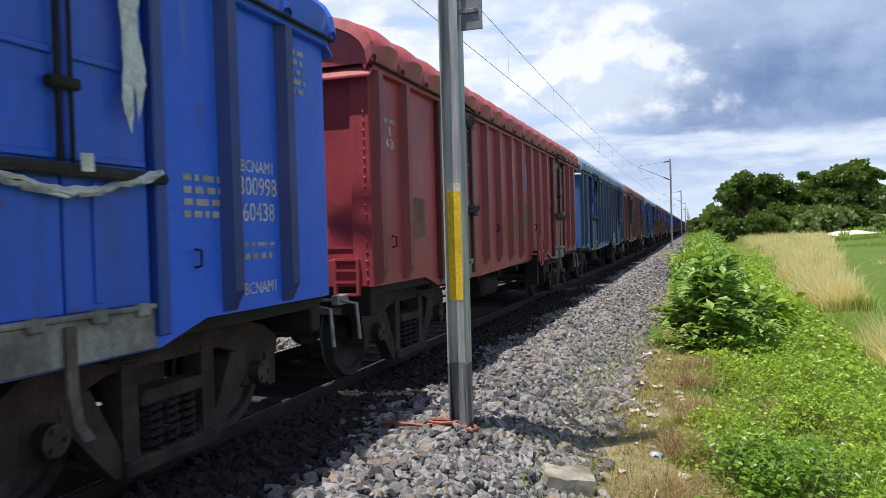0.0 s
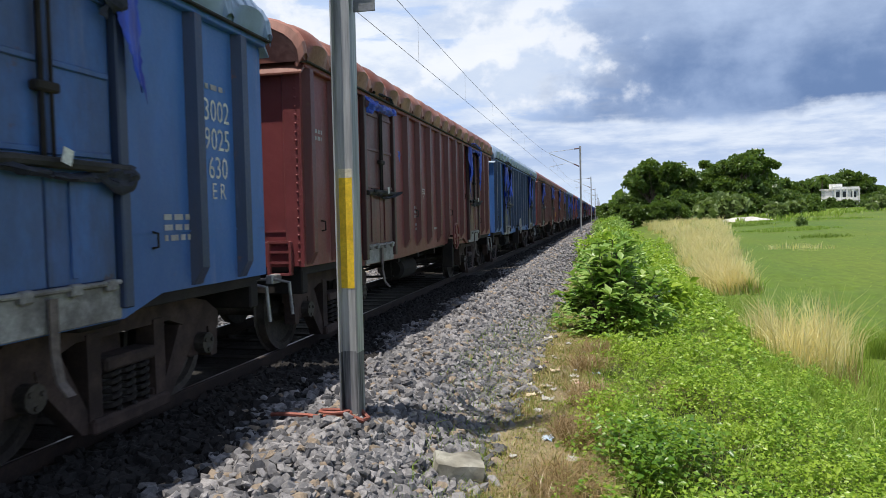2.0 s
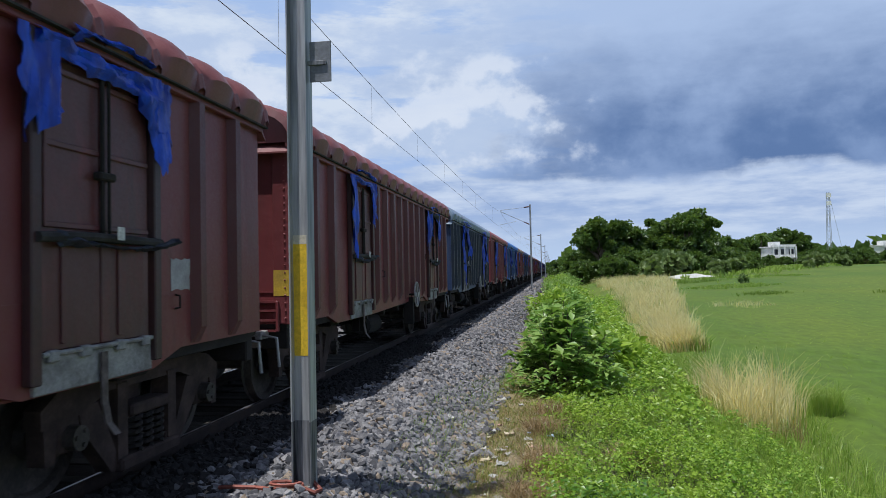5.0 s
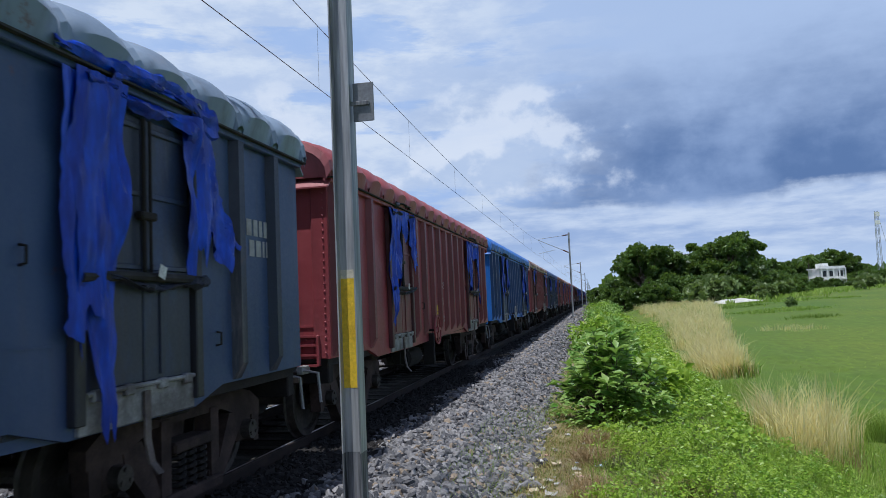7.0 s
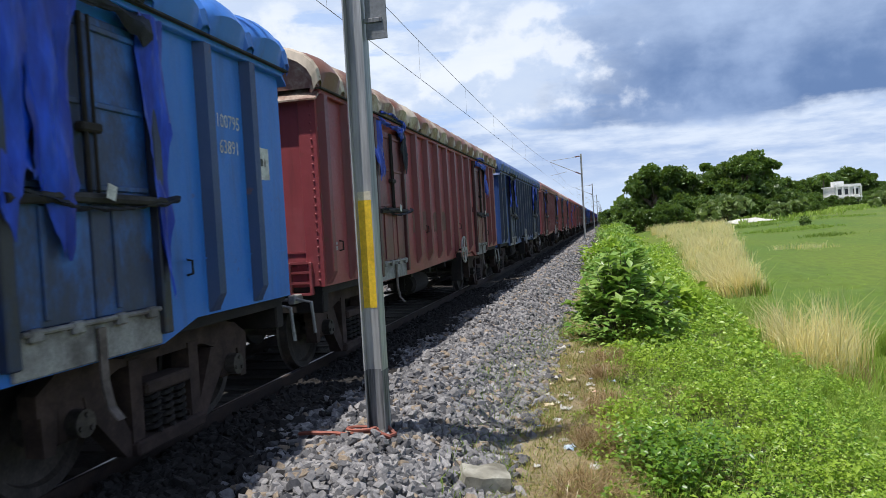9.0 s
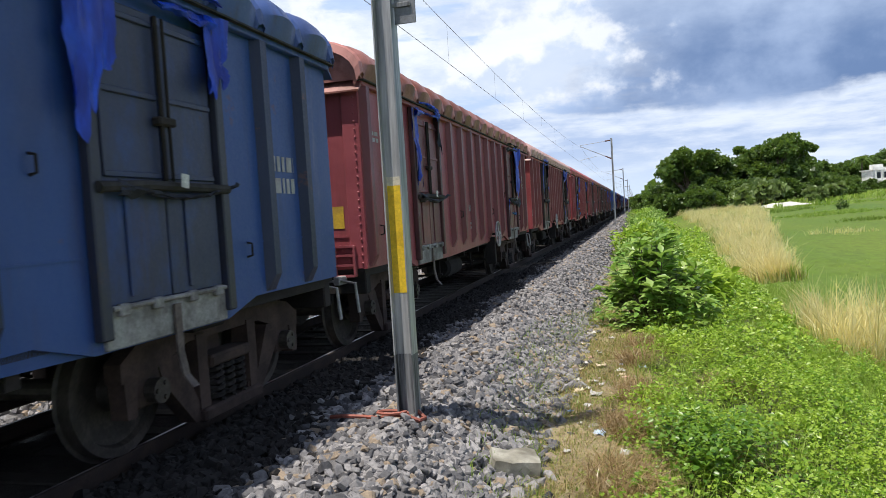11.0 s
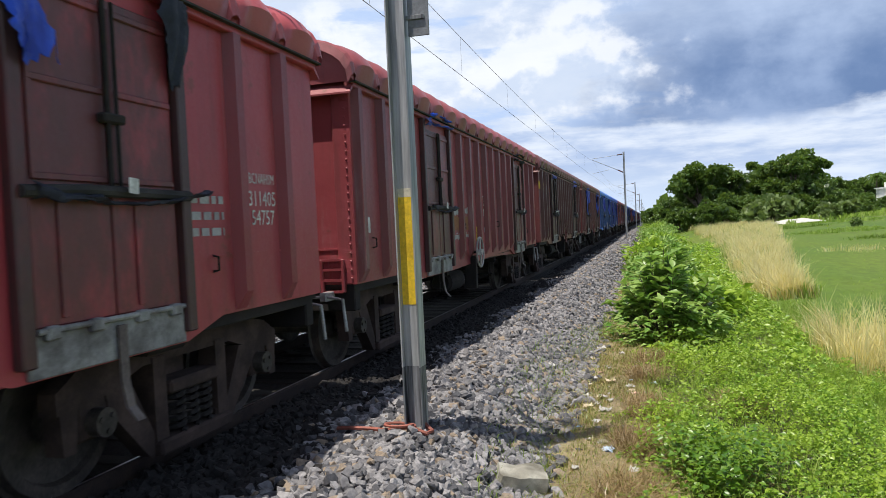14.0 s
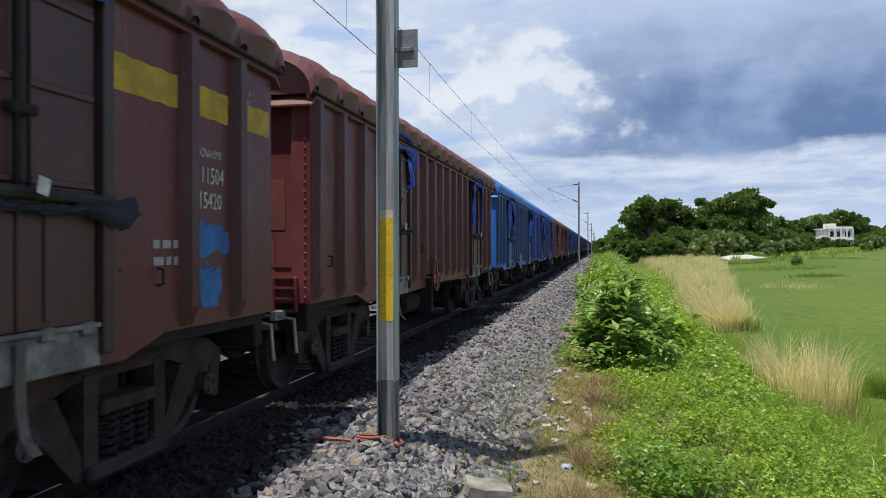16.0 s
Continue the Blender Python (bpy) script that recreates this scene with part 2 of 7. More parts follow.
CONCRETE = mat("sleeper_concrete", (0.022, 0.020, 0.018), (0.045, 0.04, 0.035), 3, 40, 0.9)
BLOCKMAT = mat("weathered_concrete", (0.36, 0.35, 0.30), (0.15, 0.14, 0.11), 5, 40, 0.9, 0, 0.5)
GALV = mat("galvanised_steel", (0.44, 0.45, 0.46), (0.20, 0.21, 0.23), 14, 30, 0.5, 0.3, 0.15, stretch=(1, 1, 0.06))
GALVDARK = mat("bitumen_stained_steel", (0.03, 0.033, 0.04), (0.30, 0.31, 0.33), 26, 40, 0.6, 0.2, 0.2, stretch=(1, 1, 0.05))
MASTYEL = mat("yellow_band_paint", (0.80, 0.55, 0.03), (0.68, 0.44, 0.02), 5, 40, 0.6, 0, 0.1)
MASTWHT = mat("cream_band_paint", (0.70, 0.66, 0.52), (0.55, 0.50, 0.40), 5, 40, 0.6, 0, 0.1)
PLATE = mat("grey_plate_back", (0.22, 0.23, 0.25), (0.16, 0.17, 0.19), 5, 40, 0.6, 0.2)
WIRE = mat("copper_wire", (0.10, 0.09, 0.085), (0.07, 0.065, 0.06), 5, 40, 0.6, 0.3)
INSUL = mat("brown_porcelain", (0.12, 0.05, 0.035), (0.08, 0.035, 0.025), 5, 40, 0.3)
ROPE = mat("faded_red_cable", (0.33, 0.10, 0.07), (0.22, 0.07, 0.05), 8, 50, 0.7)
STONE = stone_mat()
# Dark copy of the ballast stone, with the train's shadow in its colour.
DARKSTONE = mat("train_shade_stone", (0.010, 0.009, 0.009), (0.026, 0.022, 0.021), 14, 60, 0.9, 0, 0.4, True)
DEADGRASS = leaf_mat("dead_brown_grass", (0.26, 0.17, 0.08), (0.46, 0.34, 0.17), (0.33, 0.23, 0.12), 0.3, 0.1)
DRYGREEN = leaf_mat("half_dry_grass", (0.30, 0.29, 0.09), (0.52, 0.45, 0.20), (0.34, 0.36, 0.10), 0.4)
LIMEGRASS = leaf_mat("yellow_green_grass", (0.22, 0.36, 0.05), (0.42, 0.52, 0.12), (0.28, 0.42, 0.07), 0.45)
GRAVEL = mat("ballast_gravel", (0.035, 0.034, 0.037), (0.085, 0.082, 0.083), 18, 55, 0.95, 0, 0.9, True, spread=0.75, depth=0.05)
DIRT = mat("dry_brown_soil", (0.20, 0.16, 0.09), (0.31, 0.25, 0.145), 1.6, 22, 0.95, 0, 0.6, True, spread=0.5, depth=0.03)
SOIL = mat("weedy_soil", (0.045, 0.058, 0.018), (0.085, 0.08, 0.035), 2.2, 22, 0.95, 0, 0.6, True, spread=0.5, depth=0.03)
FIELD = mat("waterlogged_green_field", (0.062, 0.122, 0.005), (0.108, 0.152, 0.008), 0.09, 4, 0.9, 0, 0.35, True, stretch=(1, 0.35, 1), spread=0.35, depth=0.05)
SAND = mat("pale_sand", (0.55, 0.54, 0.50), (0.44, 0.43, 0.40), 2, 15, 0.95, 0, 0.4, True)
LEAF = leaf_mat("creeper_leaf", (0.11, 0.26, 0.022), (0.45, 0.62, 0.085), (0.38, 0.52, 0.06), 0.45)
BUSHLEAF = leaf_mat("glossy_bush_leaf", (0.11, 0.27, 0.04), (0.46, 0.60, 0.20), (0.22, 0.40, 0.08), 0.38)
TREELEAF = leaf_mat("tree_leaf", (0.036, 0.085, 0.020), (0.14, 0.215, 0.055), (0.085, 0.155, 0.036), 0.34)
BROADLEAF = leaf_mat("broad_creeper_leaf", (0.06, 0.16, 0.015), (0.20, 0.34, 0.035), (0.12, 0.24, 0.02), 0.35)
PALELEAF = leaf_mat("pale_reed_leaf", (0.14, 0.21, 0.07), (0.24, 0.30, 0.13), (0.18, 0.25, 0.09), 0.3)
STRAW = leaf_mat("dry_grass_straw", (0.74, 0.64, 0.25), (0.97, 0.90, 0.54), (0.87, 0.77, 0.36), 0.5, 0.03)
GREENGRASS = leaf_mat("green_grass", (0.13, 0.22, 0.03), (0.24, 0.33, 0.07), (0.17, 0.27, 0.04), 0.35)
BARK = mat("tree_bark", (0.11, 0.085, 0.065), (0.17, 0.14, 0.11), 4, 25, 0.95)
WALLWHITE = mat("white_limewash", (0.80, 0.80, 0.79), (0.68, 0.67, 0.66), 0.6, 8, 0.9)
WALLRED = mat("red_brick_wash", (0.33, 0.16, 0.11), (0.26, 0.13, 0.10), 0.6, 8, 0.9)
GLASSDARK = mat("dark_window_glass", (0.03, 0.035, 0.04), (0.05, 0.06, 0.07), 1, 8, 0.15)
TIN = mat("grey_tin_roof", (0.32, 0.31, 0.31), (0.24, 0.22, 0.21), 0.8, 8, 0.6, 0.3)

# ---- mesh helpers ----


def link_mesh(name, me, material, parent=None, label="", loc=None):
    if material is not None and not me.materials:
        me.materials.append(material)
    ob = new(name, me)
    if parent is not None:
        ob.parent = parent
    if loc is not None:
        ob.location = loc
    if label:
        tagged(ob, label)
    return ob


def part(name, bm, material, parent, label="", loc=None, smooth=False):
    me = bpy.data.meshes.new(name)
    bmesh.ops.recalc_face_normals(bm, faces=bm.faces)
    bm.to_mesh(me)
    bm.free()
    if smooth:
        me.shade_smooth()
    return link_mesh(name, me, material, parent, label, loc)


def add_box(bm, x0, x1, y0, y1, z0, z1, bevel=0.0):
    r = bmesh.ops.create_cube(bm, size=1)
    for v in r["verts"]:
        v.co = ((x0 + x1) / 2 + v.co.x * (x1 - x0), (y0 + y1) / 2 + v.co.y * (y1 - y0), (z0 + z1) / 2 + v.co.z * (z1 - z0))
    if bevel:
        edges = {e for v in r["verts"] for e in v.link_edges}
        bmesh.ops.bevel(bm, geom=list(edges), offset=bevel, segments=1, affect="EDGES")
    return bm


def box(x0, x1, y0, y1, z0, z1, bevel=0.0):
    return add_box(bmesh.new(), x0, x1, y0, y1, z0, z1, bevel)


def add_prism(bm, outline, x0, x1):
    """A plate of the (y, z) outline between x0 and x1."""
    a = [bm.verts.new((x0, y, z)) for y, z in outline]
    b = [bm.verts.new((x1, y, z)) for y, z in outline]
    bm.faces.new(a), bm.faces.new(b[::-1])
    for i in range(len(a)):
        j = (i + 1) % len(a)
        bm.faces.new((a[i], b[i], b[j], a[j]))
    return bm


def add_tube(bm, points, radius, sides=8):
    """A round bar along points; radius may be a list."""
    pts = [Vector(p) for p in points]
    rings = []
    for i, p in enumerate(pts):
        d = (pts[min(i + 1, len(pts) - 1)] - pts[max(i - 1, 0)]).normalized()
        u = d.orthogonal().normalized() if i == 0 else (rings[-1][1] - d * rings[-1][1].dot(d)).normalized()
        w = d.cross(u)
        r = radius[i] if isinstance(radius, (list, tuple)) else radius
        rings.append(([bm.verts.new(p + (u * math.cos(6.28319 * k / sides) + w * math.sin(6.28319 * k / sides)) * r) for k in range(sides)], u))
    for (a, _), (b, _) in zip(rings, rings[1:]):
        for k in range(sides):
            bm.faces.new((a[k], a[(k + 1) % sides], b[(k + 1) % sides], b[k]))
    bm.faces.new(rings[0][0][::-1]), bm.faces.new(rings[-1][0])
    return bm


def tube(points, radius, sides=8):
    return add_tube(bmesh.new(), points, radius, sides)


def add_lathe(bm, profile, axis_x=True, sides=32, centre=(0, 0, 0)):
    """Turns a closed profile of (along, radius) round the x axis."""
    c = Vector(centre)
    rings = []
    for a, r in profile:
        rings.append([bm.verts.new(c + Vector((a, r * math.cos(6.28319 * k / sides), r * math.sin(6.28319 * k / sides)))) for k in range(sides)])
    for i in range(len(rings)):
        a, b = rings[i], rings[(i + 1) % len(rings)]
        for k in range(sides):
            bm.faces.new((a[k], a[(k + 1) % sides], b[(k + 1) % sides], b[k]))
    return bm


def np_mesh(name, verts, faces):
    """A mesh from arrays of places and of equal-sided faces."""
    verts, faces = np.asarray(verts, np.float32), np.asarray(faces, np.int32)
    me = bpy.data.meshes.new(name)
    me.vertices.add(len(verts))
    me.vertices.foreach_set("co", verts.ravel())
    me.loops.add(faces.size)
    me.loops.foreach_set("vertex_index", faces.ravel())
    me.polygons.add(len(faces))
    me.polygons.foreach_set("loop_start", np.arange(0, faces.size, faces.shape[1], dtype=np.int32))
    me.update(calc_edges=True)
    return me


def turns(rng, n):
    """n random rotation matrices."""
    q = rng.normal(size=(n, 4))
    q /= np.linalg.norm(q, axis=1)[:, None]
    w, x, y, z = q.T
    return np.stack([np.stack([1 - 2 * (y * y + z * z), 2 * (x * y - z * w), 2 * (x * z + y * w)], -1),
                     np.stack([2 * (x * y + z * w), 1 - 2 * (x * x + z * z), 2 * (y * z - x * w)], -1),
                     np.stack([2 * (x * z - y * w), 2 * (y * z + x * w), 1 - 2 * (x * x + y * y)], -1)], 1)


def leaves_mesh(name, places, ways, ups, length, width, fold=0.25):
    """Folded pointed leaves: at places, along ways, facing ups."""
    ways = ways / np.linalg.norm(ways, axis=1)[:, None]
    side = np.cross(ups, ways)
    side /= np.linalg.norm(side, axis=1)[:, None] + 1e-9
    nrm = np.cross(ways, side)
    L, W = length[:, None], width[:, None]
    mid = places + ways * L * 0.45 - nrm * L * 0.03
    a, c = places, places + ways * L - nrm * L * 0.16
    b, d = mid + side * W * 0.5 + nrm * W * fold, mid - side * W * 0.5 + nrm * W * fold
    v = np.stack([a, b, c, d, mid], 1).reshape(-1, 3)
    i = np.arange(len(places))[:, None] * 5
    f = np.concatenate([np.hstack([i, i + 1, i + 4]), np.hstack([i + 1, i + 2, i + 4]), np.hstack([i + 2, i + 3, i + 4]), np.hstack([i + 3, i, i + 4])])
    return np_mesh(name, v, f)


def blades_mesh(name, places, height, lean, width, rng):
    """Tapering grass blades that bend over by lean (x, y)."""
    n = len(places)
    ang = rng.uniform(0, 6.283, n)
    s = np.stack([np.cos(ang), np.sin(ang), np.zeros(n)], 1) * (width / 2)[:, None]
    up_ = np.array([0, 0, 1.0])
    H = height[:, None]
    ln = np.concatenate([lean, np.zeros((n, 1))], 1)
    m = places + up_ * H * 0.55 + ln * H * 0.25
    t = places + up_ * H * (1 - 0.25 * np.linalg.norm(lean, axis=1)[:, None]) + ln * H
    v = np.stack([places - s, places + s, m - s * 0.8, m + s * 0.8, t], 1).reshape(-1, 3)
    i = np.arange(n)[:, None] * 5
    f = np.concatenate([np.hstack([i, i + 1, i + 3]), np.hstack([i, i + 3, i + 2]), np.hstack([i + 2, i + 3, i + 4])])
    return np_mesh(name, v, f)


def smooth01(v, a, b):
    u = np.clip((np.asarray(v, float) - a) / (b - a), 0, 1)
    return u * u * (3 - 2 * u)

# ---- ground ----
SECTION_X = [-3000, -600, -150, -40, -12, -8, -5.2, -4.4, -1.5, -1.2, 0, 0.80, 0.97, 1.2, 1.5, 2.2, 2.8, 3.05, 3.65, 4.2, 4.9, 5.8, 6.8, 8.2, 3000]
SECTION_Z = [-1.3, -1.3, -1.3, -1.3, -1.3, -1.3, -0.6, -0.30, -0.22, -0.22, -0.22, -0.22, -0.13, -0.12, -0.12, -0.08, -0.02, -0.07, -0.42, -0.47, -0.55, -0.62, -0.85, -1.30, -1.30]


def ground_z(x, y):
    """Height of the ground: ballast shoulder, path, weedy bank, and a field that rises away from the line."""
    x, y = np.asarray(x, float), np.asarray(y, float)
    z = np.interp(x, SECTION_X, SECTION_Z)
    z = z + np.where(x > 6.8, 1, 0) * (np.clip(x - 8.2, 0, 17) * 0.050 + np.clip(x - 25.2, 0, 55) * 0.018 + np.clip(y - 12, 0, 105) * 0.0085) * smooth01(x, 6.8, 12)
    z = z + 0.28 * smooth01(x, 3.1, 4.0) * (1 - smooth01(x, 5.0, 6.5)) * (1 - smooth01(y, 1.5, 5.5)) * smooth01(y, -40, -20)
    return z


def build_ground():
    xs = sorted(set([-3000, -1500, -700, -300, -150, -80, -40, -25, -15] + SECTION_X + list(np.arange(-12, 14.01, 0.25)) + list(np.arange(14.5, 40, 1.5)) + [45, 52, 60, 70, 85, 110, 150, 220, 350, 700, 1500, 3000]))
    ys = sorted(set([-3000, -1200, -600, -300, -150, -80, -40] + list(np.arange(-20, 0, 2.0)) + list(np.arange(0, 30, 0.4)) + list(np.arange(30, 90, 2.0)) + list(np.arange(90, 240, 10.0)) + [300, 420, 600, 900, 1400, 2200, 3200]))
    X, Y = np.meshgrid(np.array(xs, float), np.array(ys, float), indexing="ij")
    rng = np.random.default_rng(3)
    wob = 0.10 * np.sin(Y * 0.9 + 1.3) + 0.07 * np.sin(Y * 2.3) + 0.05 * rng.normal(size=X.shape)
    near = (np.abs(X) < 13) & (Y > -20) & (Y < 90)
    Z = ground_z(X, Y)
    XX = X + np.where(near & (X > 3), wob, 0) * smooth01(X, 3.7, 4.4)
    Z = Z + np.where(near & (X > 3.7), 0.025 * rng.normal(size=X.shape), 0)
    nx, ny = X.shape
    idx = np.arange(nx * ny).reshape(nx, ny)
    f = np.stack([idx[:-1, :-1], idx[1:, :-1], idx[1:, 1:], idx[:-1, 1:]], -1).reshape(-1, 4)
    me = np_mesh("ground", np.stack([XX, Y, Z], -1).reshape(-1, 3), f)
    for m in (GRAVEL, DIRT, SOIL, FIELD, BALLASTDARK):
        me.materials.append(m)
    cx = (X[:-1, :-1] + X[1:, 1:]) / 2
    slot = np.full(cx.shape, 3)
    slot[(cx > -5.2) & (cx < 3.62)] = 0
    # bed under the wagons gets the colour that holds their shadow
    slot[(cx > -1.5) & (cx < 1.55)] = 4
    slot[(cx >= 3.62) & (cx < 4.75)] = 1
    slot[((cx >= 4.75) & (cx < 7.6)) | ((cx < -5.2) & (cx > -9))] = 2
    me.polygons.foreach_set("material_index", slot.ravel().astype(np.int32))
    me.shade_smooth()
    return tagged(new("ground", me), "flat green field, weedy bank, brown path and grey ballast shoulder", "ground", kind="structure")


build_ground()


# ---- track ----
def build_track():
    track = tagged(new("railway_track"), "straight broad-gauge railway track on dark concrete sleepers in ballast", "railway track", kind="structure")
    prof = [(-0.075, -0.17), (0.075, -0.17), (0.075, -0.155), (0.012, -0.135), (0.010, -0.045), (0.034, -0.036), (0.034, -0.006), (0.028, -0.001), (0.006, 0.0), (-0.018, 0.0), (-0.028, -0.001), (-0.034, -0.006), (-0.034, -0.036), (-0.010, -0.045), (-0.012, -0.135), (-0.075, -0.155)]
    ys = [-400, -60, 0, 60, 200, 900]
    for cx in (-0.872, 0.872):
        bm = bmesh.new()
        rings = [[bm.verts.new((cx + x, y, z)) for x, z in prof] for y in ys]
        for a, b in zip(rings, rings[1:]):
            for i in range(len(prof)):
                j = (i + 1) % len(prof)
                fc = bm.faces.new((a[i], a[j], b[j], b[i]))
                fc.material_index = 1 if i == 8 else 0
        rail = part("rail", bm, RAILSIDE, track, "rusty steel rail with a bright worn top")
        rail.data.materials.append(RAILTOP)
    sl = bmesh.new()
    for side in (-1, 1):
        add_box(sl, 0.45 * side - 0.0 if side > 0 else -1.37, 1.37 if side > 0 else -0.45, -0.125, 0.125, -0.40, -0.185, 0.015)
    add_box(sl, -0.46, 0.46, -0.10, 0.10, -0.40, -0.205, 0.01)
    for cx in (-0.872, 0.872):
        for dx in (-0.10, 0.10):
            add_box(sl, cx + dx - 0.025, cx + dx + 0.025, -0.05, 0.05, -0.19, -0.14, 0.008)
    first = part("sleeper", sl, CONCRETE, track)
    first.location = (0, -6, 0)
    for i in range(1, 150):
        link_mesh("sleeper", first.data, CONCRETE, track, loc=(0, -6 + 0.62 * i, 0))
    return track


build_track()

def stone_shape(rng):
    """An angular crushed stone: the hull of a few points on a flat box."""
    bm = bmesh.new()
    half = np.array([1.0, rng.uniform(0.6, 0.9), rng.uniform(0.35, 0.6)])
    for k in range(8):             # a box with knocked-off corners
        p = np.array([1 if k & 1 else -1, 1 if k & 2 else -1, 1 if k & 4 else -1]) * rng.uniform(0.45, 1.0, 3)
        bm.verts.new(p * half)
    for k in range(5):
        p = rng.uniform(-0.75, 0.75, 3)
        p[k % 3] = 1 if k % 2 else -1
        bm.verts.new(p * half)
    r = bmesh.ops.convex_hull(bm, input=bm.verts[:])
    bmesh.ops.delete(bm, geom=[g for g in r["geom_interior"] if isinstance(g, bmesh.types.BMVert)], context="VERTS")
    bmesh.ops.triangulate(bm, faces=bm.faces[:])
    bmesh.ops.recalc_face_normals(bm, faces=bm.faces)
    bm.verts.index_update()
    v = np.array([q.co[:] for q in bm.verts])
    f = np.array([[q.index for q in face.verts] for face in bm.faces])
    bm.free()
    return v, f


STONE_KINDS = [stone_shape(np.random.default_rng(400 + k)) for k in range(18)]


def stones_mesh(name, places, sizes, rng):
    V, F, base = [], [], 0
    pick = rng.integers(0, len(STONE_KINDS), len(places))
    for k, (v, f) in enumerate(STONE_KINDS):
        at = np.where(pick == k)[0]
        if not len(at):
            continue
        # mostly lying flat, some tipped on edge
        a, b, c = rng.uniform(0, 6.283, len(at)), rng.normal(0, 0.6, len(at)), rng.normal(0, 0.6, len(at))
        z, o = np.zeros(len(at)), np.ones(len(at))
        rz = np.stack([np.cos(a), -np.sin(a), z, np.sin(a), np.cos(a), z, z, z, o], 1).reshape(-1, 3, 3)
        rx = np.stack([o, z, z, z, np.cos(b), -np.sin(b), z, np.sin(b), np.cos(b)], 1).reshape(-1, 3, 3)
        ry = np.stack([np.cos(c), z, np.sin(c), z, o, z, -np.sin(c), z, np.cos(c)], 1).reshape(-1, 3, 3)
        w = np.einsum("nij,kj->nki", rx @ ry @ rz, v) * sizes[at][:, None, None] + places[at][:, None, :]
        V.append(w.reshape(-1, 3))
        F.append((f[None] + (base + np.arange(len(at)) * len(v))[:, None, None]).reshape(-1, 3))
        base += len(at) * len(v)
    me = np_mesh(name, np.concatenate(V), np.concatenate(F))
    me.shade_flat()
    return me


def build_ballast():
    rng = np.random.default_rng(11)
    bed = tagged(new("ballast_bed"), "angular grey crushed-stone ballast heaped beside the track", "ballast", kind="stuff")
    P, S = [], []

    def strew(n, x0, x1, y0, y1, s0, s1, lift=0.012, fade=0.0):
        x, y = rng.uniform(x0, x1, n), rng.uniform(y0, y1, n)
        if fade:
            keep = rng.random(n) < 1 - smooth01(x, x1 - fade, x1) * 0.97
            x, y = x[keep], y[keep]
        z = ground_z(x, y) + lift * rng.uniform(-0.5, 1.6, len(x))
        P.append(np.stack([x, y, z], 1)), S.append(rng.uniform(s0, s1, len(x)) * rng.choice([0.75, 1.0, 1.0, 1.25], len(x)))

    strew(15500, 1.45, 4.0, 2.2, 13, 0.032, 0.062, 0.02, fade=0.42)
    strew(5200, 0.97, 1.55, 2.0, 20, 0.032, 0.058, 0.012)
    strew(7000, 1.45, 3.9, -9, 2.2, 0.036, 0.062, 0.02, fade=0.35)
    strew(4500, 2.85, 3.75, 3.0, 16, 0.034, 0.060, 0.02, fade=0.15)
    strew(9000, 1.45, 3.9, 13, 27, 0.036, 0.062, 0.02, fade=0.35)
    strew(4800, 1.25, 3.8, 27, 55, 0.045, 0.075, 0.02, fade=0.6)
    strew(2500, 1.25, 3.8, 55, 120, 0.06, 0.11, 0.02, fade=0.6)
    strew(7500, -5.0, -1.2, 4, 24, 0.038, 0.062, 0.02)
    strew(2500, -5.0, -1.2, 24, 60, 0.05, 0.08, 0.02)
    # stones on stones: low heaps along the shoulder
    for _ in range(26):
        cx, cy, r = rng.uniform(1.9, 3.3), rng.uniform(3.2, 18), rng.uniform(0.3, 0.75)
        n = int(260 * r)
        a, d = rng.uniform(0, 6.283, n), r * np.sqrt(rng.random(n))
        x, y = cx + d * np.cos(a) * 0.7, cy + d * np.sin(a)
        P.append(np.stack([x, y, ground_z(x, y) + 0.02 + 0.075 * (1 - (d / r) ** 2) * rng.random(n)], 1)), S.append(rng.uniform(0.030, 0.058, n))
    pts, sz = np.concatenate(P), np.concatenate(S)
    picked = np.where((pts[:, 0] > 2.9) & (pts[:, 0] < 3.6) & (pts[:, 1] > 3.6) & (pts[:, 1] < 6.2))[0][:300]
    # stones up to the train's shadow edge go dark, the shade painted in
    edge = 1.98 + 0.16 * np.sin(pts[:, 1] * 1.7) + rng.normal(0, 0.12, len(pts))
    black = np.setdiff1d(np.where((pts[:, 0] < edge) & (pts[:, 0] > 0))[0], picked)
    tagged(link_mesh("blackened_stones", stones_mesh("blackened_stones", pts[black], sz[black], rng), DARKSTONE, bed, "stones beside the rail, coloured dark for the train's shadow"), kind="stuff")
    rest = np.setdiff1d(np.arange(len(pts)), np.concatenate([picked, black]))
    tagged(link_mesh("loose_stones", stones_mesh("loose_stones", pts[rest], sz[rest], rng), STONE, bed), kind="stuff")
    meshes = [stones_mesh("stone", np.zeros((1, 3)), np.array([1.0]), rng) for _ in range(10)]
    for k, i in enumerate(picked):
        ob = link_mesh("stone", meshes[k % 10], STONE, bed, loc=pts[i])
        ob.scale, ob.rotation_euler = (sz[i],) * 3, (rng.uniform(0, 0.5), rng.uniform(0, 0.5), rng.uniform(0, 6.28))
    return bed


